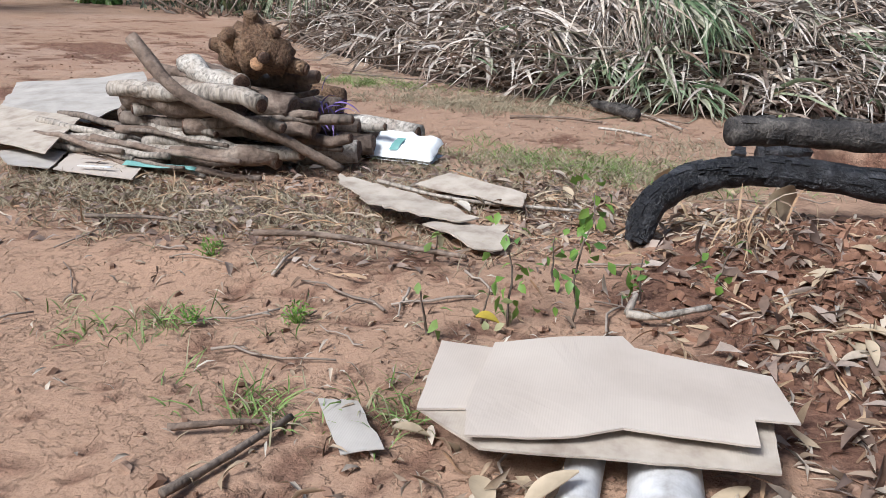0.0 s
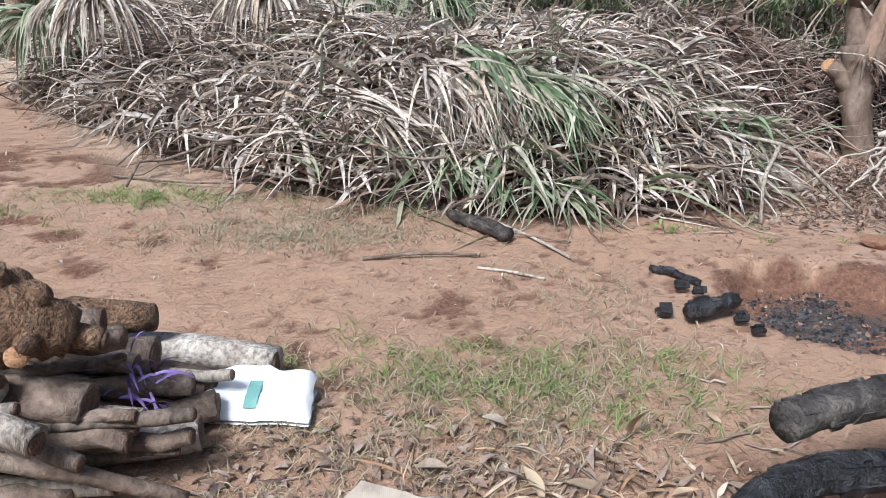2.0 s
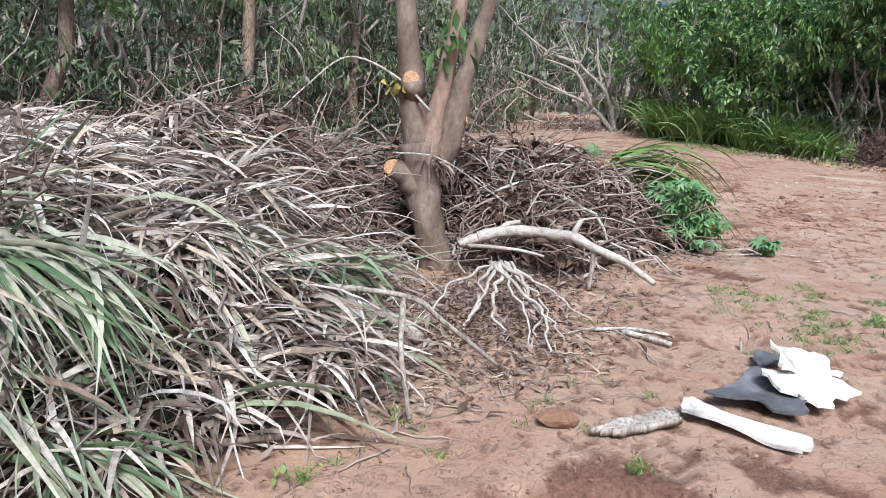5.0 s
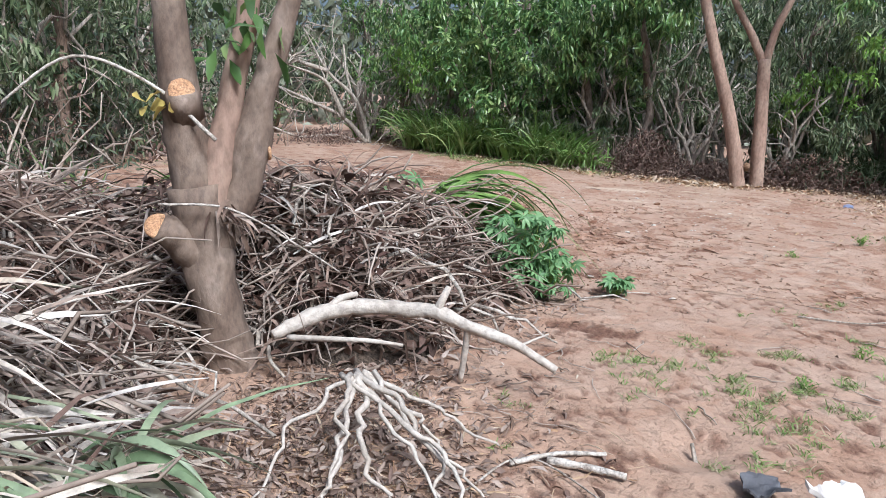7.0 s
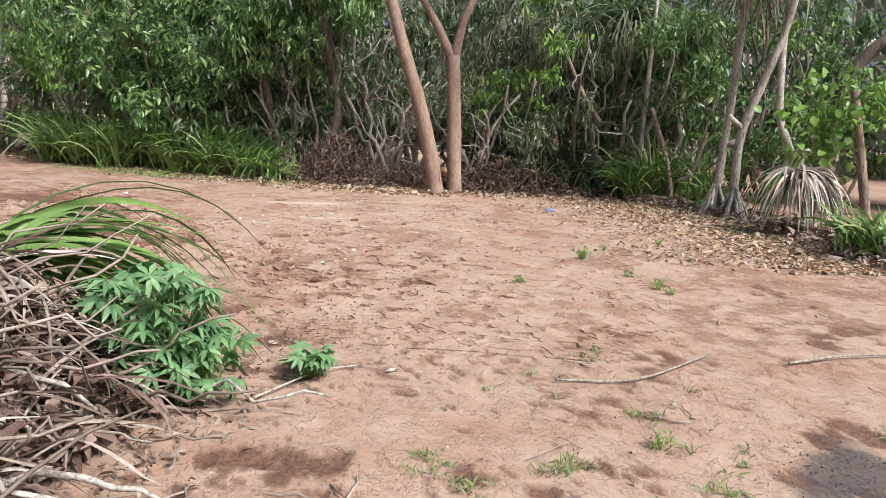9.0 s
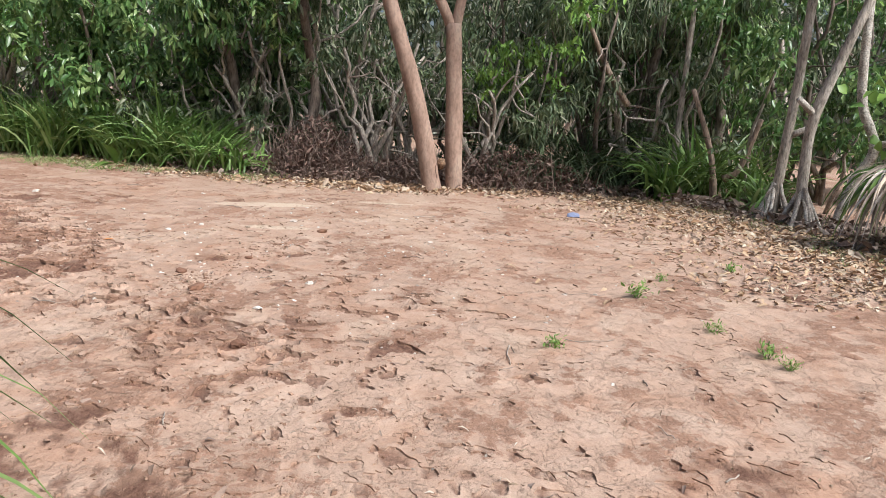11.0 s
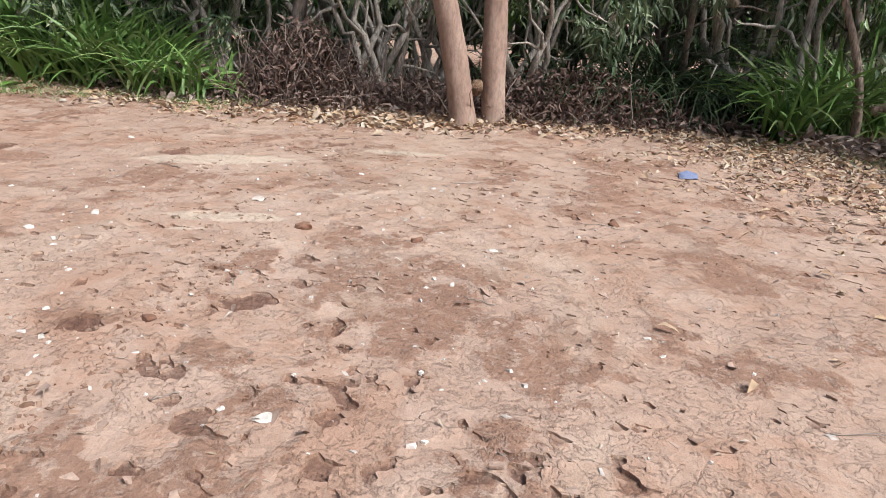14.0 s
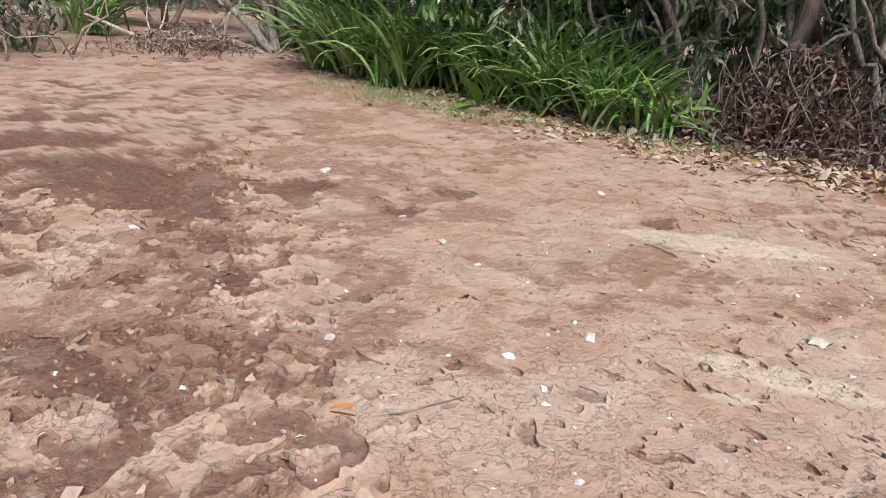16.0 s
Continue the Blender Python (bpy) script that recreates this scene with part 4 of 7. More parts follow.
for k in range(10):
    th = math.radians(-172 + k * 11 + r.normal(0, 8))
    L = r.uniform(0.45, 0.95)
    e = np.array([4.17 + math.cos(th) * L, 7.06 + math.sin(th) * L, 0.02])
    m = np.array([4.17 + math.cos(th) * L * 0.45, 7.06 + math.sin(th) * L * 0.45, r.uniform(0.18, 0.36)])
    path = smooth_path([(4.17 + r.normal(0, 0.03), 7.06 + r.normal(0, 0.03), 0.36), m, (m + e) / 2 + [0, 0, 0.02], e])
    path = path + np.column_stack([0.09 * fbm(np.arange(len(path)) * 0.35, k * 7.7 + np.zeros(len(path)), 2, 1), 0.09 * fbm(np.arange(len(path)) * 0.35, k * 3.1 + np.zeros(len(path)), 2, 2), 0 * path[:, 0]])
    part("root", tube(Soup(), path, np.linspace(1, 0.5, len(path)) * r.uniform(0.010, 0.019), 7, 0.25, k), BLEACHED, fan)
stick("short_log", wander((3.18, 7.46, 0.2), (3.20, 6.74, 0.06), 7, 0.03, 9), 0.03, 0.042, GREYBARK, "grey short log half under the dead leaves", "", 10, category="log")
stick("long_twig", smooth_path([(2.35, 6.9, 0.5), (2.75, 6.35, 0.5), (2.95, 6.25, 0.35), (3.3, 6.15, 0.05)]), 0.018, 0.012, GREYBARK, "forked grey branch at the heap's edge")
stick("long_twig", smooth_path([(2.75, 6.35, 0.48), (2.55, 6.1, 0.3), (2.5, 5.95, 0.02)]), 0.018, 0.012, GREYBARK, "forked grey branch at the heap's edge")

# ---- the pruned tree ----
tree = thing("pruned_tree", (4.61, 8.29, 0.0), "pruned brown tree with three stems and fresh orange cuts", "tree")
part("trunk", tube(Soup(), smooth_path([(4.63, 8.27, -0.15), (4.60, 8.30, 0.15), (4.54, 8.36, 0.58), (4.48, 8.42, 1.08)]), np.interp(np.linspace(0, 1, 19), [0, 0.15, 0.6, 1], [0.2, 0.15, 0.14, 0.15]), 18, 0.3, 2), SMOOTHBARK, tree)
st1 = part("stem", tube(Soup(), smooth_path([(4.50, 8.40, 0.9), (4.46, 8.46, 1.3), (4.42, 8.47, 1.6), (4.38, 8.51, 2.1), (4.33, 8.6, 3.0), (4.3, 8.7, 4.2)]), np.interp(np.linspace(0, 1, 31), [0, 0.3, 1], [0.135, 0.115, 0.06]), 14, 0.2, 6), SMOOTHBARK, tree)
part("stem", tube(Soup(), smooth_path([(4.53, 8.37, 0.85), (4.58, 8.32, 1.3), (4.62, 8.28, 1.6), (4.68, 8.21, 2.12), (4.75, 8.15, 3.2)]), np.interp(np.linspace(0, 1, 25), [0, 0.3, 1], [0.11, 0.08, 0.05]), 12, 0.2, 7), REDBARK, tree)
part("stem", tube(Soup(), smooth_path([(4.55, 8.36, 0.7), (4.66, 8.24, 1.05), (4.69, 8.2, 1.3), (4.73, 8.14, 1.65), (4.82, 8.03, 2.15), (5.0, 7.9, 3.2)]), np.interp(np.linspace(0, 1, 31), [0, 0.35, 0.42, 0.55, 1], [0.11, 0.10, 0.115, 0.085, 0.05]), 12, 0.2, 8), SMOOTHBARK, tree)
part("cut_stub", tube(Soup(), smooth_path([(4.50, 8.40, 0.62), (4.36, 8.43, 0.78), (4.24, 8.45, 0.87)]), np.linspace(0.10, 0.085, 13), 12, 0.2, 9), SMOOTHBARK, tree)


def disc(at, way, r, k=14, thick=0.012, squash=1.0):
    way = unit(np.asarray(way, float))
    s = Soup()
    at = np.asarray(at, float)
    return tube(s, [at - way * thick, at, at + way * thick * 0.4], [r * 1.02, r, r * 0.8], k, 0.12, 3)


part("cut_face", disc((4.235, 8.452, 0.875), (-0.7, -0.4, 0.55), 0.075), CUT, tree, "fresh pale orange saw cut")
part("cut_face", disc((4.325, 8.35, 1.60), (-0.65, -0.75, 0.25), 0.07, 16, 0.012), CUT, tree, "fresh pale orange saw cut")
part("cut_face", disc((4.745, 8.11, 1.28), (0.75, -0.62, 0.1), 0.045), CUT, tree, "fresh orange saw cut")
part("knob", tube(Soup(), [(4.44, 8.44, 1.46), (4.36, 8.385, 1.56), (4.33, 8.36, 1.6)], [0.10, 0.092, 0.075], 12, 0.15, 4), SMOOTHBARK, tree)
part("peeling_bark", strips(Soup(), np.array([4.5, 8.22, 0.95]) + rng.normal(0, 0.05, (26, 3)), rng.normal(0, 0.5, (26, 3)) + [0.0, -0.4, -0.5], rng.uniform(0.12, 0.25, 26), 0.03, 1.2, 4, 0.3), BROWN, tree, "dry bark and leaf scraps")
part("leaves", leaves(Soup(), np.array([4.62, 8.2, 2.0]) + rng.normal(0, 0.13, (34, 3)), rng.normal(0, 0.5, (34, 3)) + [0, -0.2, -0.8], rng.uniform(0.12, 0.2, 34), 0.06), LEAF, tree, "large dark green leaves")
part("crown", leaves(Soup(), np.array([4.6, 8.3, 4.6]) + rng.normal(0, 0.75, (1500, 3)) * [1, 1, 0.6], rng.normal(0, 0.6, (1500, 3)) + [0, 0, -0.5], rng.uniform(0.12, 0.22, 1500), 0.055), LEAF, tree)
part("thin_branch", tube(Soup(), smooth_path([(4.42, 8.2, 1.35), (4.27, 8.5, 1.62), (3.94, 8.7, 1.75), (3.67, 8.9, 1.5), (3.5, 9.0, 1.3)]), np.linspace(0.012, 0.006, 25), 6), PALEBARK, tree)
part("thin_branch", tube(Soup(), smooth_path([(3.67, 8.9, 1.5), (3.55, 8.8, 1.75), (3.35, 8.9, 1.95)]), np.linspace(0.008, 0.004, 13), 6), PALEBARK, tree)
part("thin_branch", tube(Soup(), smooth_path([(4.2, 8.4, 1.0), (4.45, 8.12, 0.98), (4.75, 7.85, 0.75), (4.95, 7.75, 0.6)]), np.linspace(0.008, 0.005, 19), 6), PALEBARK, tree)
part("yellow_leaves", leaves(Soup(), np.array([4.27, 8.45, 1.55]) + rng.normal(0, 0.04, (6, 3)), rng.normal(0, 0.6, (6, 3)) + [-0.3, -0.3, -0.2], 0.11, 0.08), island_mat("yellow_leaf", [(0.55, 0.42, 0.10), (0.62, 0.50, 0.16)], 0.6, 10, 0.2), tree, "yellowed leaves")

# ---- firewood ----
def firewood(a, b, r0, r1, bark, label, seed, ends=True, n=12):
    a, b = np.asarray(a, float), np.asarray(b, float)
    pts = wander(a, b, 9, 0.05, seed)
    t = thing("firewood_log", tuple(a), label, "log", "stacked firewood")
    part("bark", tube(Soup(), pts, np.linspace(r0, r1, 9) * (1 + 0.1 * np.sin(np.arange(9) * 1.7 + seed)), n, 0.35, seed), bark, t)
    if ends:
        w = unit(b - a)
        part("cut_face", disc(pts[-1] + w * 0.004, w, r1 * 0.86, 12, 0.008), OLDCUT, t, "dark weathered saw cut")
        part("cut_face", disc(pts[0] - w * 0.004, -w, r0 * 0.86, 12, 0.008), OLDCUT, t, "dark weathered saw cut")
    return t


W = "rough grey-brown firewood log in a stack"
WP = "whitish-barked firewood log in a stack"
for k, (a_, b_, r0, r1, m_, lab) in enumerate([
        ((-1.75, 3.35, 0.46), (-1.24, 3.0, 0.43), 0.065, 0.06, PALEBARK, WP),
        ((-1.95, 3.85, 0.09), (-0.55, 3.76, 0.10), 0.085, 0.085, PALEBARK, WP),
        ((-1.9, 3.3, 0.31), (-1.02, 3.1, 0.31), 0.075, 0.08, LOGBARK, W),
        ((-1.9, 3.05, 0.31), (-1.25, 3.0, 0.33), 0.07, 0.075, LOGBARK, W),
        ((-1.7, 3.35, 0.42), (-0.95, 3.25, 0.46), 0.05, 0.04, LOGBARK, W),
        ((-1.55, 3.0, 0.20), (-0.90, 3.05, 0.21), 0.06, 0.045, LOGBARK, W),
        ((-1.6, 3.25, 0.08), (-0.75, 3.3, 0.09), 0.085, 0.075, PALEBARK, WP),
        ((-1.8, 3.45, 0.1), (-0.72, 3.45, 0.1), 0.08, 0.06, LOGBARK, W),
        ((-1.9, 3.6, 0.1), (-0.75, 3.62, 0.09), 0.09, 0.065, LOGBARK, W),
        ((-1.9, 3.55, 0.26), (-0.95, 3.55, 0.24), 0.085, 0.08, LOGBARK, W),
        ((-1.8, 3.75, 0.25), (-1.02, 3.83, 0.27), 0.06, 0.07, STUMP, "reddish split root in a firewood stack"),
        ((-1.75, 3.45, 0.42), (-1.1, 3.5, 0.4), 0.08, 0.07, LOGBARK, W),
        ((-1.55, 2.85, 0.08), (-1.05, 2.98, 0.09), 0.06, 0.055, LOGBARK, W),
        ((-2.3, 3.2, 0.06), (-1.35, 3.05, 0.12), 0.05, 0.05, LOGBARK, W),
        ((-2.1, 3.3, 0.18), (-1.3, 3.15, 0.2), 0.055, 0.055, LOGBARK, W)]):
    firewood(a_, b_, r0 * 0.84, r1 * 0.84, m_, lab, 200 + k)
for k in range(34):
    y, z = rng.uniform(2.95, 3.75), rng.uniform(0.08, 0.5)
    x0, L, r0 = rng.uniform(-2.1, -1.5), rng.uniform(0.5, 0.95), rng.uniform(0.02, 0.045)
    firewood((x0, y, z * 0.8), (x0 + L, y + rng.normal(-0.05, 0.12), z * 0.85 + rng.normal(0, 0.04)), r0, r0 * rng.uniform(0.7, 1.05), (LOGBARK, DARKBARK, LOGBARK, GREYBARK)[k % 4], W, 240 + k, n=10)
stick("firewood_pole", smooth_path([(-1.75, 2.9, 0.62), (-1.5, 2.85, 0.40), (-1.2, 2.87, 0.28), (-0.95, 2.92, 0.18), (-0.72, 2.98, 0.06)]), 0.036, 0.022, LOGBARK, "long bent firewood pole leaning on the stack", "stacked firewood", 9, category="log")
for k in range(30):
    y, z = rng.uniform(2.75, 3.3), rng.uniform(0.02, 0.16)
    x0, L = rng.uniform(-2.5, -1.9), rng.uniform(0.5, 1.0)
    r0 = rng.uniform(0.012, 0.028)
    stick("firewood_stick", wander((x0, y + 0.1, z + 0.0), (x0 + L, y - 0.05, z * 0.9), 7, 0.04, 300 + k), r0, r0 * 0.8, (LOGBARK, DARKBARK, GREYBARK)[k % 3], "thin dead stick in a firewood stack", "thin firewood sticks", 7, 0.2, k)
root = thing("root_stump", (-1.25, 3.15, 0.5), "knobbly brown root stump on top of the firewood", "stump")
part("stump", tube(Soup(), smooth_path([(-1.42, 3.2, 0.52), (-1.3, 3.15, 0.58), (-1.18, 3.12, 0.58), (-1.06, 3.15, 0.52)]), np.interp(np.linspace(0, 1, 19), [0, 0.2, 0.6, 1], [0.05, 0.11, 0.13, 0.07]), 16, 0.5, 5), STUMP, root)
for e in ((-1.22, 3.08, 0.76), (-1.43, 3.08, 0.6), (-1.32, 3.0, 0.66), (-1.12, 3.0, 0.56), (-0.98, 3.16, 0.5), (-1.1, 3.1, 0.68)):
    c_ = (-1.24, 3.14, 0.58)
    part("root", tube(Soup(), smooth_path([c_, tuple((np.array(c_) + e) / 2), e]), np.linspace(0.06, 0.033, 13), 10, 0.3, int(e[2] * 100)), STUMP, root)
for e in ((-1.43, 3.08, 0.6), (-1.12, 3.0, 0.56), (-0.98, 3.16, 0.5)):
    part("cut_face", disc(np.array(e) + (np.array(e) - (-1.24, 3.14, 0.58)) * 0.04, np.array(e) - (-1.24, 3.14, 0.58), 0.028), OLDCUT, root, "dark weathered saw cut")
part("cut_face", disc((-1.15, 2.985, 0.53), (0.4, -0.9, 0.1), 0.032), CUT, root, "pale orange saw cut")
split_blades("plastic_rag", strips(Soup(), np.array([-0.95, 3.3, 0.26]) + rng.normal(0, 0.05, (26, 3)), rng.normal(0, 0.6, (26, 3)) + [0.5, -0.2, -0.2], rng.uniform(0.06, 0.15, 26), 0.012, 1.5, 5, 0.5, bent=0.5), 26, PURPLE, (-0.95, 3.3, 0.26), "torn purple plastic mesh caught between logs", "", "rag", "strip")


# ---- flat sheets ----
def sheet(name, corners, thick, mat, label, category, group="", k=10, wave=0.008, ragged=0.0, seed=0, parent=None):
    """A thin board through four corners, slightly warped."""
    c = np.asarray(corners, float)
    u, v = np.meshgrid(np.linspace(0, 1, k * 2), np.linspace(0, 1, k))
    if ragged:
        v2 = v + ragged * fbm(u * 7, v * 3, 3, seed) * np.where(v > 0.5, 1, -1) * (np.abs(v - 0.5) * 2) ** 4
        u2 = u + ragged * fbm(u * 3, v * 8, 3, seed + 5) * (np.abs(u - 0.5) * 2) ** 4
    else:
        u2, v2 = u, v
    p = (c[0] * ((1 - u2) * (1 - v2))[..., None] + c[1] * (u2 * (1 - v2))[..., None] + c[2] * (u2 * v2)[..., None] + c[3] * ((1 - u2) * v2)[..., None])
    p[..., 2] += wave * 2 * fbm(u * 2.5 + seed, v * 2.5, 2, seed)
    top, low = p.reshape(-1, 3), p.reshape(-1, 3) - [0, 0, thick]
    nx_, n_ = 2 * k, 2 * k * k
    i_, j_ = np.meshgrid(np.arange(nx_ - 1), np.arange(k - 1))
    a_ = (j_ * nx_ + i_).ravel()
    q = [np.stack([a_, a_ + 1, a_ + nx_ + 1, a_ + nx_], 1), np.stack([a_ + nx_, a_ + nx_ + 1, a_ + 1, a_], 1) + n_]
    rim = np.concatenate([np.arange(nx_), nx_ * np.arange(1, k) + nx_ - 1, (k - 1) * nx_ + np.arange(nx_ - 2, -1, -1), nx_ * np.arange(k - 2, 0, -1)])
    nxt = np.roll(rim, -1)
    q.append(np.stack([nxt, rim, rim + n_, nxt + n_], 1))
    s = Soup().add(np.concatenate([top, low]), np.concatenate(q))
    if parent is not None:
        return part(name, s, mat, parent, "", False)
    ob = solid(name, s, mat, tuple(c.mean(0)), label, category, group)
    return ob


def board(name, outline, z, thick, mat, label, category, group="", tilt=(0, 0), wave=0.01, ragged=0.0, seed=0):
    """A thin sheet with a cut or torn outline, slightly warped, lying on what is below."""
    r = np.random.default_rng(seed)
    o, rim = np.asarray(outline, float), []
    for p, q in zip(o, np.roll(o, -1, 0)):
        k = max(2, int(np.linalg.norm(q - p) / 0.03))
        for t in np.arange(k) / k:
            rim.append(p + (q - p) * t + (r.normal(0, ragged, 2) if t > 0 else 0))
    rim = np.array(rim)
    c = o.mean(0)
    bm = bmesh.new()
    face = bm.faces.new([bm.verts.new((x, y, 0)) for x, y in rim])
    bmesh.ops.triangulate(bm, faces=[face])
    bmesh.ops.subdivide_edges(bm, edges=[e for e in bm.edges if not e.is_boundary and e.calc_length() > 0.08], cuts=2)
    bmesh.ops.triangulate(bm, faces=bm.faces[:])
    bm.normal_update()
    if sum(f.normal.z for f in bm.faces) < 0:
        bmesh.ops.reverse_faces(bm, faces=bm.faces[:])
    edge = [(e.verts[0].index, e.verts[1].index) for e in bm.edges if e.is_boundary] if not bm.verts.index_update() else []
    v = np.array([w.co[:] for w in bm.verts])
    tri = np.array([[w.index for w in f.verts] for f in bm.faces])
    bm.free()
    v[:, 2] = z + tilt[0] * (v[:, 0] - c[0]) + tilt[1] * (v[:, 1] - c[1]) + wave * 2 * fbm(v[:, 0] * 4 + seed, v[:, 1] * 4, 2, seed)
    v[:, 2] = np.maximum(v[:, 2], ground(v[:, 0], v[:, 1]) + thick + 0.004)
    n = len(v)
    e = np.array(edge)
    s = Soup().add(np.concatenate([v, v - [0, 0, thick]]), np.column_stack([e[:, 0], e[:, 1], e[:, 1] + n, e[:, 0] + n]), np.concatenate([tri, tri[:, ::-1] + n]))
    return solid(name, s, mat, (c[0], c[1], z), label, category, group, smooth=False)


G = "cardboard on the ground"
FLAT = "flattened pale brown cardboard box on the soil"
board("cardboard_sheet", [(0.32, 1.22), (0.62, 1.33), (0.65, 1.28), (0.96, 1.25), (0.98, 1.03), (0.89, 1.02), (0.89, 0.93), (0.63, 0.92), (0.54, 0.87), (0.33, 0.81), (0.31, 0.93)], 0.125, 0.005, CARD, FLAT, "cardboard", G, (0.0, 0.03), 0.008, 0.0007, 3)
board("cardboard_sheet", [(0.19, 1.21), (0.40, 1.21), (0.40, 0.95), (0.21, 0.90)], 0.110, 0.005, CARD, "folded-out flap of a flattened cardboard box", "cardboard", G, (0.0, 0.03), 0.004, 0.0007, 5)
board("cardboard_sheet", [(0.22, 1.16), (0.21, 0.91), (0.36, 0.81), (0.93, 0.90), (0.95, 1.20)], 0.096, 0.005, CARDOLD, "lower layer of a flattened cardboard box", "cardboard", G, (0.0, 0.03), 0.005, 0.001, 7)
board("paper_piece", [(-0.05, 1.0), (0.04, 1.02), (0.16, 0.84), (0.08, 0.80)], 0.035, 0.002, CARDGREY, "small weathered grey paper piece on the soil", "paper", "", (0, 0), 0.008, 0.003, 9)
board("cardboard_sheet", [(-0.32, 2.85), (-0.20, 3.01), (0.19, 2.85), (0.19, 2.71), (-0.08, 2.77)], 0.07, 0.005, CARDOLD, "bent grey-brown cardboard strip among dead leaves", "cardboard", G, (0, 0.15), 0.012, 0.002, 11)
board("cardboard_sheet", [(-0.63, 2.71), (-0.35, 2.60), (-0.09, 2.51), (0.06, 2.40), (0.0, 2.34), (-0.16, 2.33), (-0.37, 2.38), (-0.60, 2.61)], 0.085, 0.006, CARDOLD, "torn damp cardboard strip on the dry grass", "cardboard", G, (-0.04, 0.05), 0.015, 0.008, 13)
board("cardboard_sheet", [(-0.10, 2.38), (0.18, 2.40), (0.19, 2.17), (0.10, 2.12), (-0.04, 2.24), (-0.14, 2.29)], 0.05, 0.006, CARDOLD, "torn layer of damp cardboard on the soil", "cardboard", G, (0, 0.05), 0.015, 0.009, 14)
board("cardboard_box_flat", [(-2.19, 3.01), (-1.79, 3.07), (-1.54, 2.51), (-1.97, 2.54)], 0.04, 0.006, CARD, "flattened printed cardboard box beside the firewood", "cardboard", G, (0, 0), 0.006, 0.002, 15)
board("cardboard_sheet", [(-2.42, 2.70), (-2.28, 2.95), (-2.21, 3.01), (-1.99, 2.54), (-2.18, 2.50)], 0.045, 0.005, CARDGREY, "flattened grey cardboard box flap on the grass", "cardboard", G, (0, 0), 0.008, 0.002, 16)
board("cardboard_sheet", [(-2.95, 3.30), (-2.26, 3.14), (-2.07, 2.62), (-2.44, 2.72), (-2.95, 2.95)], 0.12, 0.006, CARDOLD, "brown cardboard panel leaning behind the firewood", "cardboard", G, (0.05, 0.16), 0.01, 0.002, 17)
board("cardboard_sheet", [(-3.39, 4.0), (-2.87, 4.65), (-2.27, 3.86), (-2.24, 3.18), (-2.95, 3.34)], 0.17, 0.006, CARDGREY, "pale grey cardboard panel behind the firewood", "cardboard", G, (0.02, 0.06), 0.02, 0.002, 18)
sheet("teal_strip", [(-1.72, 2.7, 0.055), (-1.35, 2.72, 0.055), (-1.37, 2.77, 0.06), (-1.73, 2.75, 0.06)], 0.004, TEAL, "teal printed edge of a carton beside the firewood", "cardboard", "", 6, 0.004)
for k, (x, y) in enumerate([(-1.86, 2.56), (-1.93, 2.68), (-1.90, 2.78)]):
    sheet("print_bar", [(x, y, 0.062), (x + (0.16, 0.1, 0.14)[k], y + 0.02, 0.064), (x + (0.16, 0.1, 0.14)[k], y + 0.045, 0.064), (x, y + 0.025, 0.062)], 0.001, (SACK, INK, INK)[k], "faded print on a flattened carton", "print", "", 4, 0.0)

# white sack
u, v = np.meshgrid(np.linspace(-1, 1, 26), np.linspace(-1, 1, 18))
tk = 0.055 * np.clip(1 - u ** 6, 0, 1) ** 0.5 * np.clip(1 - v ** 4, 0, 1) ** 0.5
px = -0.60 + u * 0.21 * (1 - 0.04 * v) + 0.012 * fbm(u * 3, v * 3, 2, 5) + v * 0.015
py = 3.58 + v * 0.13 - u * 0.02 + 0.012 * fbm(u * 3 + 9, v * 3, 2, 6)
pz = 0.035 + 0.05 * ss((v + 1) / 2) + tk * (1 + 0.6 * fbm(u * 2.5, v * 2.5, 3, 7))
nx = 26
i, j = np.meshgrid(np.arange(nx - 1), np.arange(17))
a = (j * nx + i).ravel()
top = np.stack([px, py, pz], -1).reshape(-1, 3)
low = np.stack([px, py, np.full_like(pz, 0.02)], -1).reshape(-1, 3)
sk = thing("sack", (-0.6, 3.58, 0.02), "folded white woven plastic sack with a teal print", "sack")
part("body", Soup().add(np.concatenate([top, low]), np.concatenate([np.stack([a, a + 1, a + nx + 1, a + nx], 1), np.stack([a + nx, a + nx + 1, a + 1, a], 1) + nx * 18])), SACK, sk)
pr = Soup()
us, ws = np.linspace(-0.024, 0.024, 5), np.linspace(0.02, 0.15, 9)
U, V = np.meshgrid(us, ws)
pv = (V + 3.45 - 3.58) / 0.13
pr.add(np.stack([-0.615 + U + V * 0.1, 3.45 + V, 0.040 + 0.05 * ss((pv + 1) / 2) + 0.055 * np.clip(1 - pv ** 4, 0, 1) ** 0.5 * (1 + 0.6 * fbm(-0.07 + 0 * U, pv * 2.5, 3, 7)) + 0.004], -1).reshape(-1, 3), [[b_ * 5 + a_, b_ * 5 + a_ + 1, b_ * 5 + a_ + 6, b_ * 5 + a_ + 5] for b_ in range(8) for a_ in range(4)])
part("print", pr, TEAL, sk, "faded teal print")

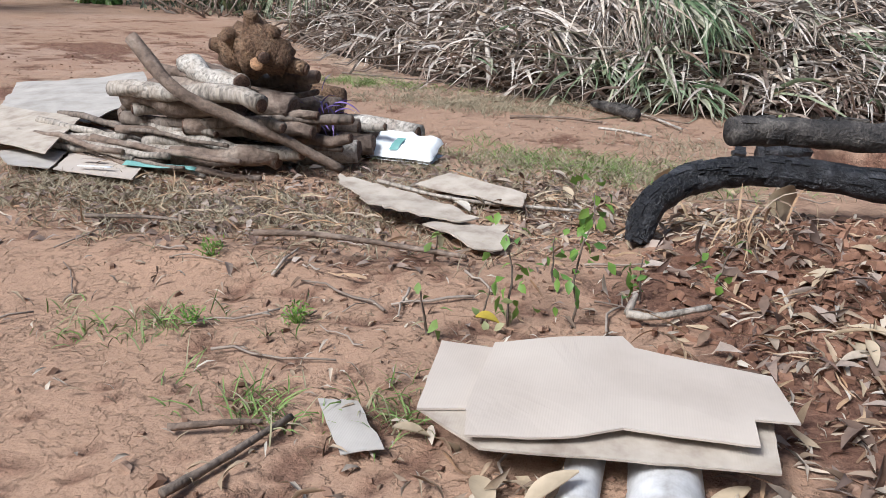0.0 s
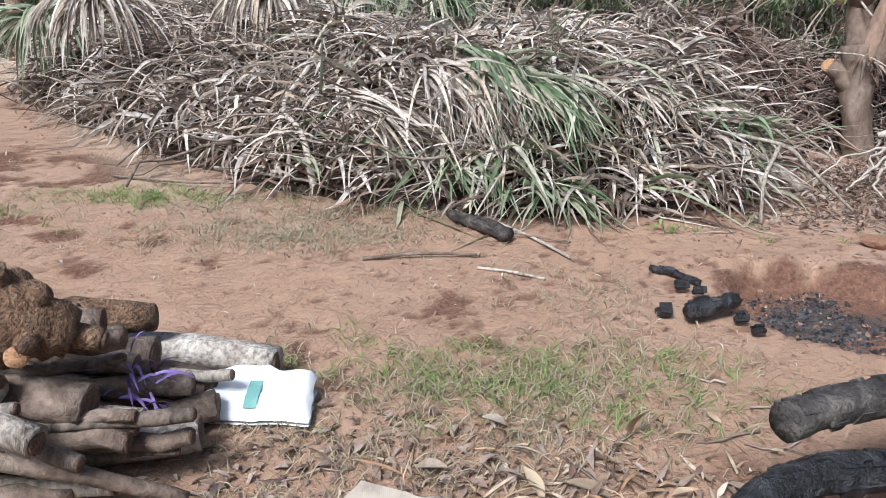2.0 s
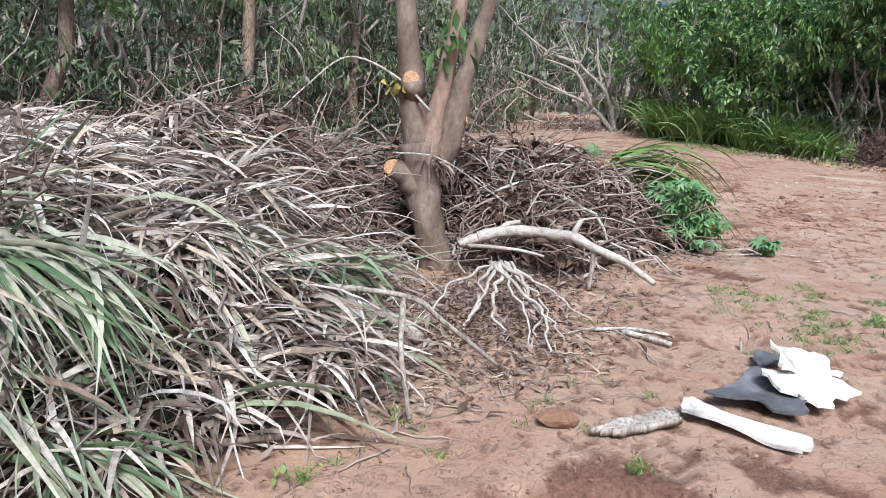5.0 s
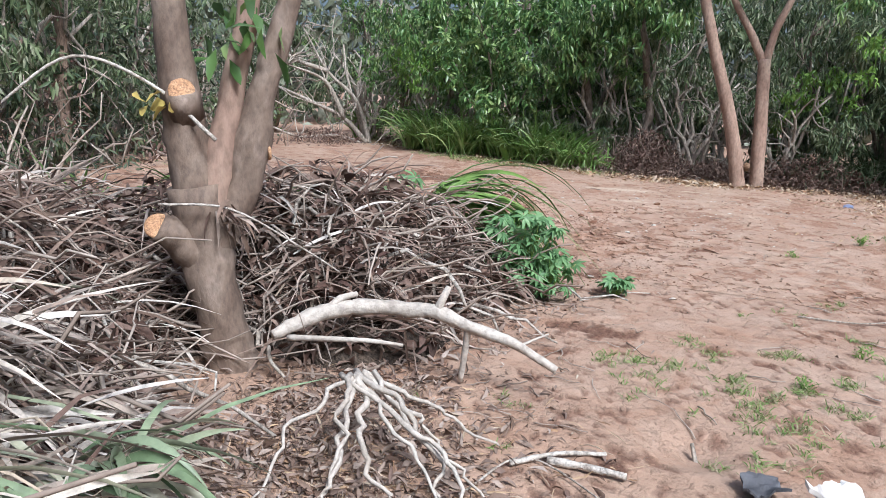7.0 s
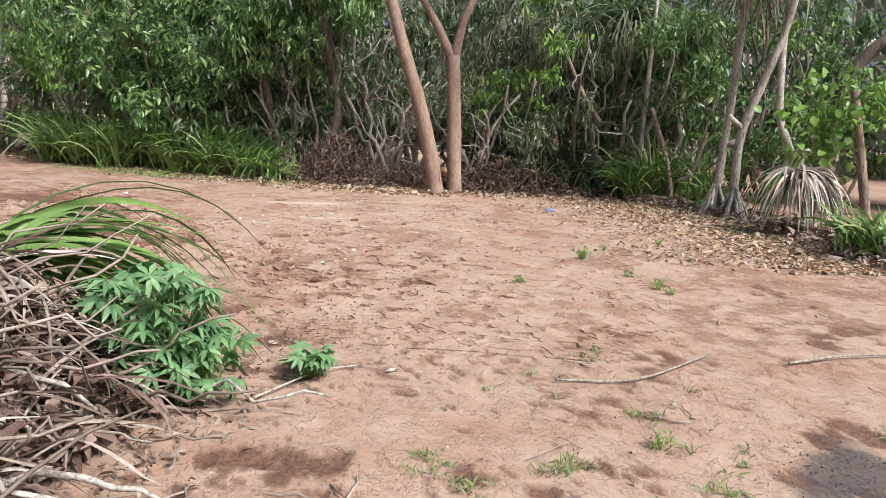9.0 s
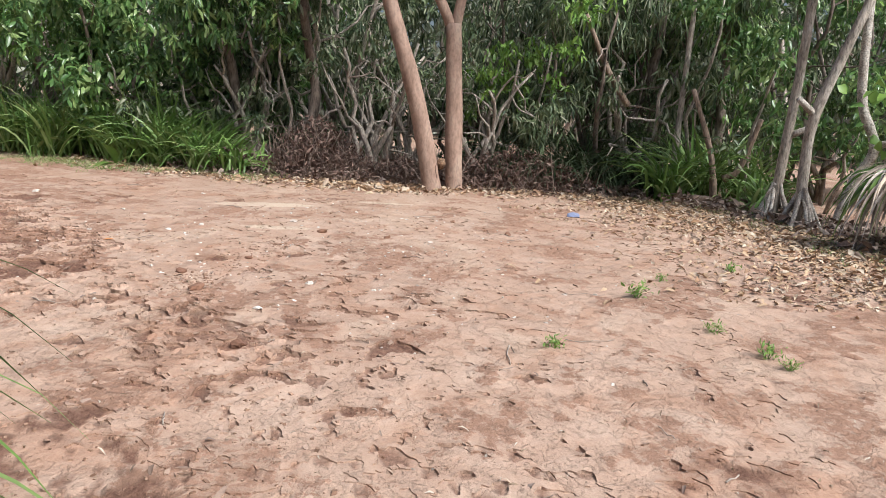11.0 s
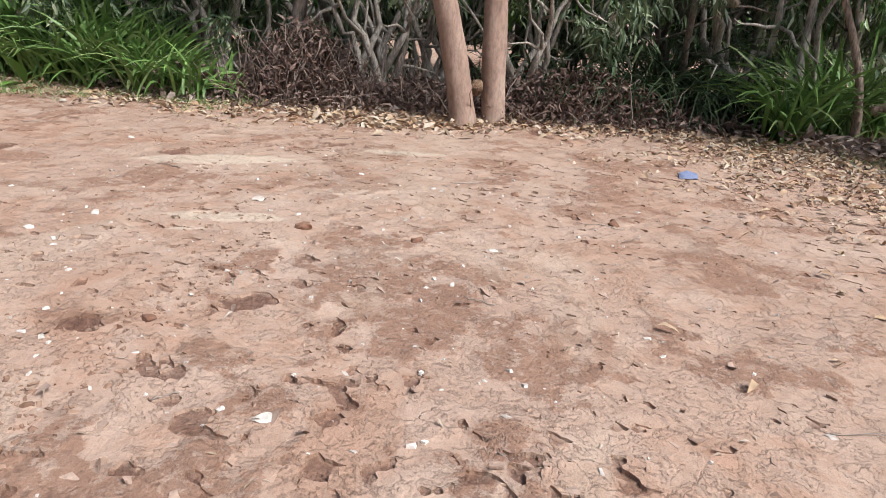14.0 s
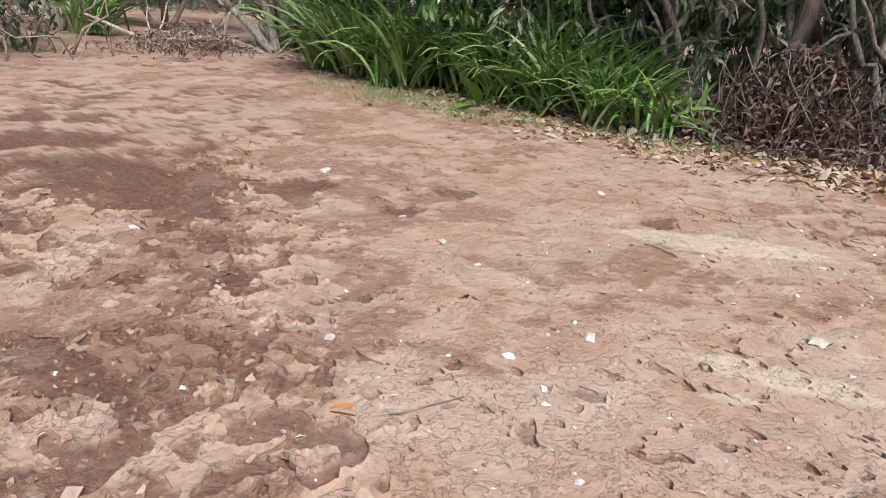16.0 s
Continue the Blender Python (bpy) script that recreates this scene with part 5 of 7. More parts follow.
# ---- charred wood ----
def charred(name, pts, radii, mat, label, seed, flakes=40, n=16):
    pts = np.asarray(pts, float)
    t = thing(name, tuple(pts[0]), label, "log", "charred logs")
    part("bark", tube(Soup(), pts, radii, n, 0.35, seed), mat, t)
    fl = Soup()
    r = np.random.default_rng(seed)
    for _ in range(flakes):
        k = r.integers(1, len(pts) - 1)
        w = unit(pts[k + 1] - pts[k - 1]) if k + 1 < len(pts) else unit(pts[k] - pts[k - 1])
        s1 = unit(np.cross(w, [0, 0, 1.0]))
        s2 = np.cross(s1, w)
        th = r.uniform(-0.6, 3.7)
        rad = np.interp(k, np.arange(len(pts)), np.broadcast_to(radii, len(pts)))
        o = math.cos(th) * s1 + math.sin(th) * s2
        tg = -math.sin(th) * s1 + math.cos(th) * s2
        c = pts[k] + o * rad * 1.0
        a1, b1 = r.uniform(0.02, 0.045), r.uniform(0.012, 0.03)
        lift = r.uniform(0.002, 0.010)
        top_ = [c + w * a1 * x_ + tg * b1 * y_ + o * lift - o * 0.2 * b1 * abs(y_) for x_, y_ in ((-1, -0.8), (0.9, -1), (1, 0.9), (-0.8, 1))]
        low_ = [c + w * a1 * x_ * 0.95 + tg * b1 * y_ * 0.95 - o * 0.012 for x_, y_ in ((-1, -0.8), (0.9, -1), (1, 0.9), (-0.8, 1))]
        fl.add(top_ + low_, [[0, 1, 2, 3], [0, 4, 5, 1], [1, 5, 6, 2], [2, 6, 7, 3], [3, 7, 4, 0]])
    tagged(part("scaly_bark", fl, mat, t, "", False), kind="stuff")
    return t


charred("charred_log", smooth_path([(0.66, 2.40, 0.05), (0.70, 2.47, 0.17), (0.82, 2.6, 0.25), (1.0, 2.7, 0.28), (1.25, 2.74, 0.29), (1.6, 2.72, 0.28), (2.1, 2.7, 0.30), (2.6, 2.72, 0.30)]), np.interp(np.linspace(0, 1, 43), [0, 0.2, 1], [0.048, 0.056, 0.062]), CHAR, "charred black log with cracked scaly bark on loose soil", 21, 110)
charred("charred_log", smooth_path([(0.98, 2.78, 0.43), (1.3, 2.9, 0.43), (1.7, 3.0, 0.415), (2.2, 3.08, 0.38), (2.8, 3.15, 0.33)]), np.linspace(0.058, 0.072, 25), CHARGREY, "scorched grey-black log lying across another", 22, 50)
charred("charred_stub", smooth_path([(0.32, 6.0, 0.05), (0.5, 5.78, 0.05), (0.66, 5.55, 0.05)]), np.interp(np.linspace(0, 1, 13), [0, 0.4, 1], [0.025, 0.045, 0.05]), CHARGREY, "burnt hollow log end on the sand", 23, 16)
charred("charred_stick", smooth_path([(1.42, 5.08, 0.02), (1.52, 4.97, 0.025), (1.62, 4.84, 0.02)]), [0.018] * 13, CHAR, "short burnt stick on the sand", 24, 6)
charred("charred_chunk", smooth_path([(1.36, 4.36, 0.06), (1.47, 4.4, 0.07), (1.58, 4.44, 0.07), (1.68, 4.52, 0.07)]), np.interp(np.linspace(0, 1, 19), [0, 0.3, 0.6, 0.8, 1], [0.035, 0.052, 0.034, 0.045, 0.02]), CHAR, "burnt black wood chunk beside the fire pit", 25, 12)
for x, y, s in ((1.27, 4.42, 0.04), (1.63, 4.33, 0.035), (1.66, 4.2, 0.03), (1.48, 4.75, 0.03), (1.55, 4.68, 0.03)):
    charred("charred_lump", [(x - s, y, 0.02 + s * 0.3), (x, y + 0.01, 0.02 + s * 0.5), (x + s, y + 0.005, 0.02 + s * 0.3)], [s * 0.5, s * 0.7, s * 0.45], CHAR, "small lump of charcoal on the sand", int(x * 100), 2, 9)


def chips(n, cx, cy, rx, ry, size, r=rng):
    """Irregular little lumps on the ground."""
    s = Soup()
    th, q = r.uniform(0, 2 * np.pi, n), np.sqrt(r.random(n))
    q = q * r.uniform(0.5, 1.25, n)
    x, y = cx + np.cos(th) * q * rx, cy + np.sin(th) * q * ry
    z = ground(x, y)
    L = r.uniform(*size, n)
    cube = np.array([[-1, -1, -1], [1, -1, -1], [1, 1, -1], [-1, 1, -1], [-0.7, -0.7, 1], [0.8, -0.6, 1], [0.6, 0.7, 1], [-0.6, 0.8, 1]], float)
    faces = np.array([[0, 3, 2, 1], [4, 5, 6, 7], [0, 1, 5, 4], [1, 2, 6, 5], [2, 3, 7, 6], [3, 0, 4, 7]])
    v = cube[None] * (np.stack([r.uniform(0.5, 1.6, n), r.uniform(0.4, 0.9, n), r.uniform(0.25, 0.6, n)], 1) * L[:, None] * 0.5)[:, None] * r.uniform(0.7, 1.3, (n, 8, 1))
    a_, b_ = r.uniform(0, 6.28, n), r.normal(0, 0.4, n)
    ca, sa, cb, sb = np.cos(a_), np.sin(a_), np.cos(b_), np.sin(b_)
    X_, Y_, Z_ = v[..., 0] * cb[:, None] + v[..., 2] * sb[:, None], v[..., 1], -v[..., 0] * sb[:, None] + v[..., 2] * cb[:, None]
    w = np.stack([X_ * ca[:, None] - Y_ * sa[:, None], X_ * sa[:, None] + Y_ * ca[:, None], Z_], -1) + np.stack([x, y, z + L * 0.2], -1)[:, None]
    s.add(w.reshape(-1, 3), faces[None] + np.arange(n)[:, None, None] * 8)
    return s


pit_ = chips(800, 2.2, 4.65, 0.36, 0.38, (0.006, 0.03))
for more in ((260, 2.75, 4.55, 0.4, 0.22), (180, 2.4, 4.95, 0.15, 0.12), (90, 2.5, 4.25, 0.45, 0.2)):
    c2 = chips(*more, (0.006, 0.024))
    pit_.add(c2.v[0], c2.q[0])
solid("charcoal_bed", pit_, COAL, (0, 0, 0), "black charcoal and ash in a shallow fire pit", "charcoal", kind="stuff", smooth=False)
ash = chips(260, 7.2, 4.15, 0.4, 0.38, (0.004, 0.011))
solid("ash_patch", ash, COAL, (0, 0, 0), "dark ash patch spread on the soil", "ash", kind="stuff", smooth=False)
solid("soil_clods", chips(2800, 1.8, 2.0, 1.0, 0.8, (0.008, 0.05)), CLOD, (0, 0, 0), "crumbly red-brown soil clods", "soil clods", kind="stuff", smooth=False)
cl = chips(3200, 11.9, 11.3, 1.9, 2.1, (0.005, 0.022))
for more in ((500, 13.0, 7.5, 3.5, 2.5), (260, 12.4, 8.35, 1.1, 0.3), (260, 11.3, 8.4, 0.4, 0.25), (600, 9.3, 7.6, 1.6, 1.2), (500, 1.0, 1.3, 2.0, 1.2), (400, 2.6, 4.8, 1.4, 1.0), (700, -4, 8, 3, 4)):
    c2 = chips(*more, (0.006, 0.028))
    cl.add(c2.v[0], c2.q[0])
solid("loose_crumbs", cl, CRUMB, (0, 0, 0), "small crumbs of red soil on the crust", "soil clods", kind="stuff", smooth=False)

# broken fibre sheets beyond the pit
fs = thing("broken_fibre_sheet", (4.2, 4.95, 0.0), "broken pale fibre sheets scorched black in a pile", "debris")
sheet("sheet_piece", [(3.64, 5.22, 0.05), (3.74, 4.62, 0.05), (3.86, 4.63, 0.06), (3.80, 5.25, 0.07)], 0.02, SHEET, "", "", "", 8, 0.02, 0.08, 31, fs)
sheet("sheet_piece", [(3.92, 5.22, 0.08), (4.08, 4.8, 0.08), (4.5, 4.85, 0.1), (4.48, 5.22, 0.1)], 0.015, ASH, "", "", "", 8, 0.03, 0.12, 32, fs)
sheet("sheet_piece", [(4.2, 5.1, 0.14), (4.25, 4.75, 0.13), (4.6, 4.72, 0.12), (4.55, 5.08, 0.15)], 0.02, SHEET, "", "", "", 8, 0.05, 0.12, 33, fs)
sheet("sheet_piece", [(4.66, 5.38, 0.05), (4.76, 5.22, 0.06), (4.92, 5.28, 0.05), (4.84, 5.42, 0.06)], 0.012, ASH, "", "", "", 8, 0.02, 0.15, 34, fs)
sheet("sheet_piece", [(4.3, 5.0, 0.18), (4.7, 4.85, 0.10), (4.75, 5.0, 0.16), (4.4, 5.15, 0.28)], 0.02, SHEET, "", "", "", 8, 0.05, 0.15, 35, fs)
sheet("wood_piece", [(3.12, 5.33, 0.06), (3.2, 5.23, 0.05), (3.58, 5.14, 0.05), (3.55, 5.24, 0.08)], 0.035, GREYBARK, "weathered grey split board on the sand", "wood", "", 8, 0.01, 0.1, 36)
G2 = "sticks on the ground"
for pts, r0, lab in [
        ([(0.64, 5.92, 0.02), (0.82, 5.6, 0.02), (0.98, 5.22, 0.02)], 0.012, "pale forked stick on the sand"), ([(0.5, 5.72, 0.06), (0.8, 5.6, 0.03), (1.05, 5.5, 0.02)], 0.008, "thin brown stick on the sand"),
        ([(-0.24, 5.2, 0.015), (0.1, 5.25, 0.03), (0.43, 5.27, 0.015)], 0.012, "thin brown stick on the sand"), ([(0.41, 5.08, 0.01), (0.6, 5.0, 0.015), (0.77, 4.91, 0.01)], 0.010, "thin pale stick on the sand"),
        ([(-0.62, 1.84, 0.06), (-0.4, 1.88, 0.08), (-0.1, 1.97, 0.06), (0.1, 1.95, 0.04)], 0.012, "bent dry stick on the soil"), ([(-0.31, 0.8, 0.02), (-0.2, 0.84, 0.03), (-0.13, 0.88, 0.02)], 0.009, "short brown stick on the soil"),
        ([(-0.2, 0.6, 0.02), (-0.15, 0.72, 0.02), (-0.08, 0.92, 0.02)], 0.011, "dark curved stick on the soil"), ([(0.64, 1.72, 0.03), (0.72, 1.7, 0.04), (0.88, 1.8, 0.04)], 0.014, "forked stick on the soil"),
        ([(0.64, 1.72, 0.03), (0.66, 1.78, 0.07)], 0.013, "forked stick on the soil"), ([(4.53, 6.22, 0.03), (4.56, 6.05, 0.03), (4.57, 5.86, 0.03)], 0.022, "broken pale branch end on the soil"),
        ([(4.4, 6.35, 0.02), (4.6, 6.2, 0.03), (4.78, 6.02, 0.02)], 0.014, "thin pale branch on the soil"), ([(5.12, 5.66, -0.02), (5.16, 5.7, 0.08)], 0.014, "short stub sticking out of a hollow"),
        ([(8.15, 5.5, 0.02), (8.3, 5.0, 0.02), (8.9, 4.45, 0.03)], 0.008, "thin grey stick on the soil"), ([(8.85, 3.95, 0.02), (9.1, 3.5, 0.03), (9.3, 3.0, 0.02)], 0.009, "thin grey stick on the soil"),
        ([(10.15, 6.1, 0.008), (10.3, 6.0, 0.012), (10.55, 6.05, 0.008)], 0.004, "thin brown twig on the soil"), ([(4.0, 6.4, 0.03), (4.5, 6.3, 0.02), (4.2, 5.7, 0.02)], 0.006, "thin grey twig on the soil"),
        ([(7.4, 7.1, 0.03), (7.9, 6.9, 0.03), (8.1, 6.7, 0.02)], 0.006, "thin pale twig on the soil"), ([(-1.4, 2.0, 0.03), (-1.1, 2.06, 0.03), (-0.85, 2.0, 0.02)], 0.009, "dark stick in the dry grass"),
        ([(-0.5, 2.85, 0.06), (-0.1, 2.75, 0.04), (0.45, 2.8, 0.04)], 0.010, "grey stick under a cardboard strip"), ([(-2.2, 7.0, 0.02), (-1.6, 6.75, 0.03), (-1.0, 6.7, 0.05)], 0.009, "thin dark branch on the sand")]:
    pts = np.array(pts)
    pts[:, 2] += ground(pts[:, 0], pts[:, 1])
    stick("stick", smooth_path(pts), r0, r0 * 0.7, DARKBARK if "dark" in lab else LOGBARK if "brown" in lab or "dry" in lab else PALEBARK if "pale" in lab else GREYBARK, lab, G2)

# ---- the bush round the clearing ----
def limbs(parent, base, height, mat, seed, n=5, spread=0.9, r0=0.07, lean=(0, 0)):
    """Crooked stems that fork; gives back the ends of the twigs."""
    r = np.random.default_rng(seed)
    tips, ends = [], []
    for k in range(n):
        th = k * 2 * np.pi / n + r.uniform(-0.5, 0.5)
        e = np.array([math.cos(th) * spread * r.uniform(0.4, 1), math.sin(th) * spread * r.uniform(0.4, 1), height * r.uniform(0.65, 1)]) + [*lean, 0]
        q = wander((r.normal(0, 0.06), r.normal(0, 0.06), -0.1), e, 9, 0.13, seed * 31 + k)
        s = tube(Soup(), q + base, np.linspace(r0, r0 * 0.35, 9), 8, 0.2, k)
        for f in range(3):
            a_ = q[r.integers(3, 8)]
            b_ = a_ + r.normal(0, 0.5, 3) * spread + [0, 0, 0.4]
            tube(s, wander(a_, b_, 6, 0.15, seed * 77 + k * 5 + f) + base, np.linspace(r0 * 0.4, r0 * 0.12, 6), 6)
            ends.append(b_)
        part("stem", s, mat, parent)
        ends.append(e)
    return np.array(ends)


def crown_leaves(ends, n, size, ratio, r, hang=0.6, cloud=0.45):
    """Leaves in bunches round the twig ends."""
    m = max(1, n // 9)
    clump = ends[r.integers(0, len(ends), max(3, m // 9))]
    clump = clump + r.normal(0, cloud, clump.shape) * [1, 1, 0.8]
    c = clump[r.integers(0, len(clump), m)] + r.normal(0, 0.15, (m, 3)) * [1, 1, 0.8]
    p = np.repeat(c, 9, 0) + r.normal(0, 0.05, (m * 9, 3))
    d = r.normal(0, 0.7, (m * 9, 3)) + [0, 0, -hang]
    L = r.uniform(*size, m * 9)
    return p, d, L, L * ratio


def shrub(name, at, height, spread, n, mat, bark, label, seed, size=(0.10, 0.2), ratio=0.3, hang=0.6, low=True, r0=0.05, stems=5, cloud=0.42, category="shrub"):
    r = np.random.default_rng(seed)
    at = (at[0], at[1], gz(at[0], at[1]))
    t = thing(name, at, label, category, "bush round the clearing")
    ends = limbs(t, np.array(at), height, bark, seed, stems, spread, r0)
    if low:
        extra = np.column_stack([r.normal(0, spread * 0.55, 60), r.normal(0, spread * 0.55, 60), r.uniform(0.15, 1, 60) * height])
        ends = np.concatenate([ends, extra])
    p, d, L, w = crown_leaves(ends, n, size, ratio, r, hang, cloud)
    p[:, 2] = np.maximum(p[:, 2], 0.1)
    part("crown", leaves(Soup(), p + at, d, L, w, r=r), mat, t)
    return t


A = [shrub("leafy_shrub", (19.6, 13.6, 0), 3.6, 1.3, 5200, LEAF, DARKBARK, "dense shrub with glossy green leaves at the clearing's edge", 1, (0.13, 0.24), 0.36),
     shrub("leafy_shrub", (20.4, 9.9, 0), 3.9, 1.4, 3600, DARKLEAF, GREYBARK, "shrub with crooked grey stems and hanging dark leaves", 2, (0.14, 0.26), 0.22, 1.2, False, 0.07),
     shrub("leafy_shrub", (20.3, 5.2, 0), 3.4, 1.4, 5600, DARKLEAF, DARKBARK, "dark narrow-leaved shrub in the shade", 3, (0.14, 0.26), 0.16, 1.0),
     shrub("bare_shrub", (20.4, 8.3, 0), 2.6, 1.0, 500, DARKLEAF, GREYBARK, "nearly bare shrub with crooked grey stems", 4, (0.08, 0.15), 0.3, 0.6, False, 0.06, 7),
     shrub("leafy_shrub", (20.6, 17.0, 0), 4.0, 1.5, 4600, LEAF, DARKBARK, "tall shrub with bright green leaves", 5, (0.09, 0.16), 0.36)]


def again(k, x, y, turn, size):
    return copy_thing(A[k], Matrix.Translation((x, y, gz(x, y))) @ Matrix.Rotation(radians(turn), 4, "Z") @ Matrix.Diagonal((size, size, size, 1)))


for k, x, y, turn, size in [(3, 19.5, 8.9, 200, 1.0), (3, 19.7, 11.2, 120, 1.0), (3, 19.9, 4.4, 300, 1.1), (3, 20.3, 16.2, 20, 1.3), (3, 19.4, 7.0, 160, 0.9), (1, 20.3, 12.0, 40, 0.95), (0, 21.5, 12.6, 80, 1.2), (1, 22.2, 10.3, 120, 1.15), (2, 21.6, 6.8, 60, 1.15), (2, 20.8, 3.4, 200, 1.0), (3, 20.9, 9.0, 90, 1.1), (4, 20.2, 1.2, 30, 1.1),
                         (0, 19.9, -2.2, 150, 1.1), (2, 17.8, -3.2, 100, 1.0), (0, 15.4, -3.6, 200, 1.0), (4, 22.8, 19.6, 50, 1.1), (3, 20.6, 18.6, 10, 1.2), (3, 18.8, 22.6, 70, 1.3), (2, 21.0, 22.6, 40, 1.2),
                         (1, 16.4, 23.6, 10, 1.2), (2, 14.0, 21.5, 90, 1.1), (3, 12.4, 19.5, 20, 1.2), (2, 11.0, 18.6, 150, 1.05), (3, 9.4, 17.6, 200, 1.2), (1, 8.0, 17.2, 33, 1.0), (2, 6.2, 16.8, 77, 1.0), (3, 4.6, 15.9, 140, 1.1),
                         (2, 3.0, 16.4, 10, 0.95), (3, 1.4, 16.0, 80, 1.1), (1, -0.4, 16.8, 50, 1.0), (2, -2.4, 16.6, 130, 0.95), (3, -4.4, 16.2, 60, 1.1), (2, -6.6, 17.5, 0, 1.1), (1, -9.5, 18.5, 0, 1.2), (0, -12.5, 17, 0, 1.2),
                         (2, -13.5, 12, 90, 1.2), (0, -12, 6, 90, 1.1), (2, -11, 0, 90, 1.2), (0, -8, -6, 90, 1.2), (2, -2, -9, 90, 1.2), (0, 4, -7, 90, 1.2), (2, 9, -5, 90, 1.1), (0, 12.5, -3.4, 30, 1.0),
                         (4, 23.5, 14.8, 70, 1.2), (2, 23.2, 7.6, 30, 1.3), (0, 23.4, 4.2, 30, 1.3), (2, 23.0, 1.0, 130, 1.3), (1, 24, 12, 10, 1.3), (0, 25, 17.5, 10, 1.3)]:
    again(k, x, y, turn, size)

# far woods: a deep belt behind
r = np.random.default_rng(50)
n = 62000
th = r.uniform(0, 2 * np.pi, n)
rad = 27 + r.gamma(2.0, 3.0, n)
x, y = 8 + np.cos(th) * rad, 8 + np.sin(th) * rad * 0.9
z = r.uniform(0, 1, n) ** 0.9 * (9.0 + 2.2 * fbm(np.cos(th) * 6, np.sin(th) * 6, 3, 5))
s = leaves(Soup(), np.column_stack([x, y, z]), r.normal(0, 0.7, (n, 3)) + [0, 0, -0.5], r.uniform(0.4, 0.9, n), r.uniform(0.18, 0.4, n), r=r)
solid("far_woods", s, HAZE, (0, 0, 0), "dense green woods beyond the clearing, haze in the leaf colour", "woods", kind="stuff")
fw = Soup()
for k in range(190):
    th, rad = r.uniform(0, 6.28), r.uniform(24, 34)
    b_ = np.array([8 + math.cos(th) * rad, 8 + math.sin(th) * rad * 0.9, 0])
    tube(fw, wander(b_, b_ + [r.normal(0, 0.8), r.normal(0, 0.8), r.uniform(4, 7)], 7, 0.06, 900 + k), np.linspace(0.12, 0.05, 7), 6)
solid("far_trunks", fw, GREYBARK, (0, 0, 0), "thin grey tree trunks in the far woods", "trees", kind="stuff")
# thicket behind the heap: bare twigs and leaf clumps, most coloured as if shaded
m = 420
cx = r.uniform(-10, 17, m)
cy = 14.4 + 0.35 * np.clip(cx - 5, 0, 20) + r.gamma(2.0, 1.0, m)
cz = r.uniform(0, 1, m) ** 1.4 * 2.4
k = 60
x, y = np.repeat(cx, k) + r.normal(0, 0.3, m * k), np.repeat(cy, k) + r.normal(0, 0.3, m * k)
z = ground(x, y) + np.maximum(0.03, np.repeat(cz, k) + r.normal(0, 0.25, m * k))
for part_, mat_, nm, lab in ((0, THICKET, "dim_undergrowth", "grey-green undergrowth behind the heap, canopy shade in its leaf colour"), (1, DARKLEAF, "green_undergrowth", "green leafy undergrowth behind the heap"), (2, BRUSHLEAF, "dead_undergrowth", "brown withered undergrowth behind the heap")):
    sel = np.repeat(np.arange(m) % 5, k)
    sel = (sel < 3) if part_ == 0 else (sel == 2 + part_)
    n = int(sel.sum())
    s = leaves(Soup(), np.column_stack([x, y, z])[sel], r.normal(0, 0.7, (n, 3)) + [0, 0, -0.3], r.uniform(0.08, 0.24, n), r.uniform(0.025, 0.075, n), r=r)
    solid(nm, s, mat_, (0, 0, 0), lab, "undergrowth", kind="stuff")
tw = Soup()
for k in range(330):
    x0 = r.uniform(-9, 17)
    y0 = 13.9 + 0.35 * max(0, x0 - 5) + r.gamma(2.0, 1.0)
    b_ = np.array([x0, y0, gz(x0, y0)])
    e_ = b_ + [r.normal(0, 0.9), r.normal(0, 0.5), r.uniform(0.5, 2.4)]
    tube(tw, wander(b_, e_, 7, 0.2, 2000 + k), np.linspace(0.016, 0.005, 7) * r.uniform(0.5, 2.2), 5)
solid("bare_twigs", tw, TWIG, (0, 0, 0), "bare grey twigs of the undergrowth", "twigs", kind="stuff")
for x, y, h, rr_ in ((0.05, 13.6, 4.5, 0.2), (-6.0, 14.5, 4.5, 0.14), (3.2, 14.8, 4.5, 0.12), (6.6, 15.8, 5, 0.13), (9.5, 17.0, 5, 0.1)):
    t = thing("background_tree", (x, y, gz(x, y)), "brown tree trunk standing behind the heap", "tree", "trees behind the heap")
    part("trunk", tube(Soup(), wander((x, y, -0.1), (x + 0.3, y + 0.2, h), 10, 0.05, int(x * 10) + 400), np.linspace(rr_, rr_ * 0.7, 10), 12, 0.25, 3), BARK, t)
    p, d, L, w = crown_leaves(np.array([(x + 0.3, y, h)]), 1800, (0.12, 0.22), 0.3, r, 0.8, 1.0)
    part("crown", leaves(Soup(), p, d, L, w, r=r), LEAF, t)

# twin-trunked tree
t2 = thing("twin_trunk_tree", (18.45, 7.5, 0.1), "slender tree with two pinkish brown trunks", "tree")
part("trunk", tube(Soup(), smooth_path([(18.32, 7.62, -0.1), (18.3, 7.68, 0.4), (18.2, 7.95, 1.6), (18.12, 8.3, 2.7), (18.1, 8.6, 3.7), (18.0, 9.0, 5.2)]), np.interp(np.linspace(0, 1, 31), [0, 0.1, 1], [0.2, 0.155, 0.09]), 16, 0.12, 3), REDBARK, t2)
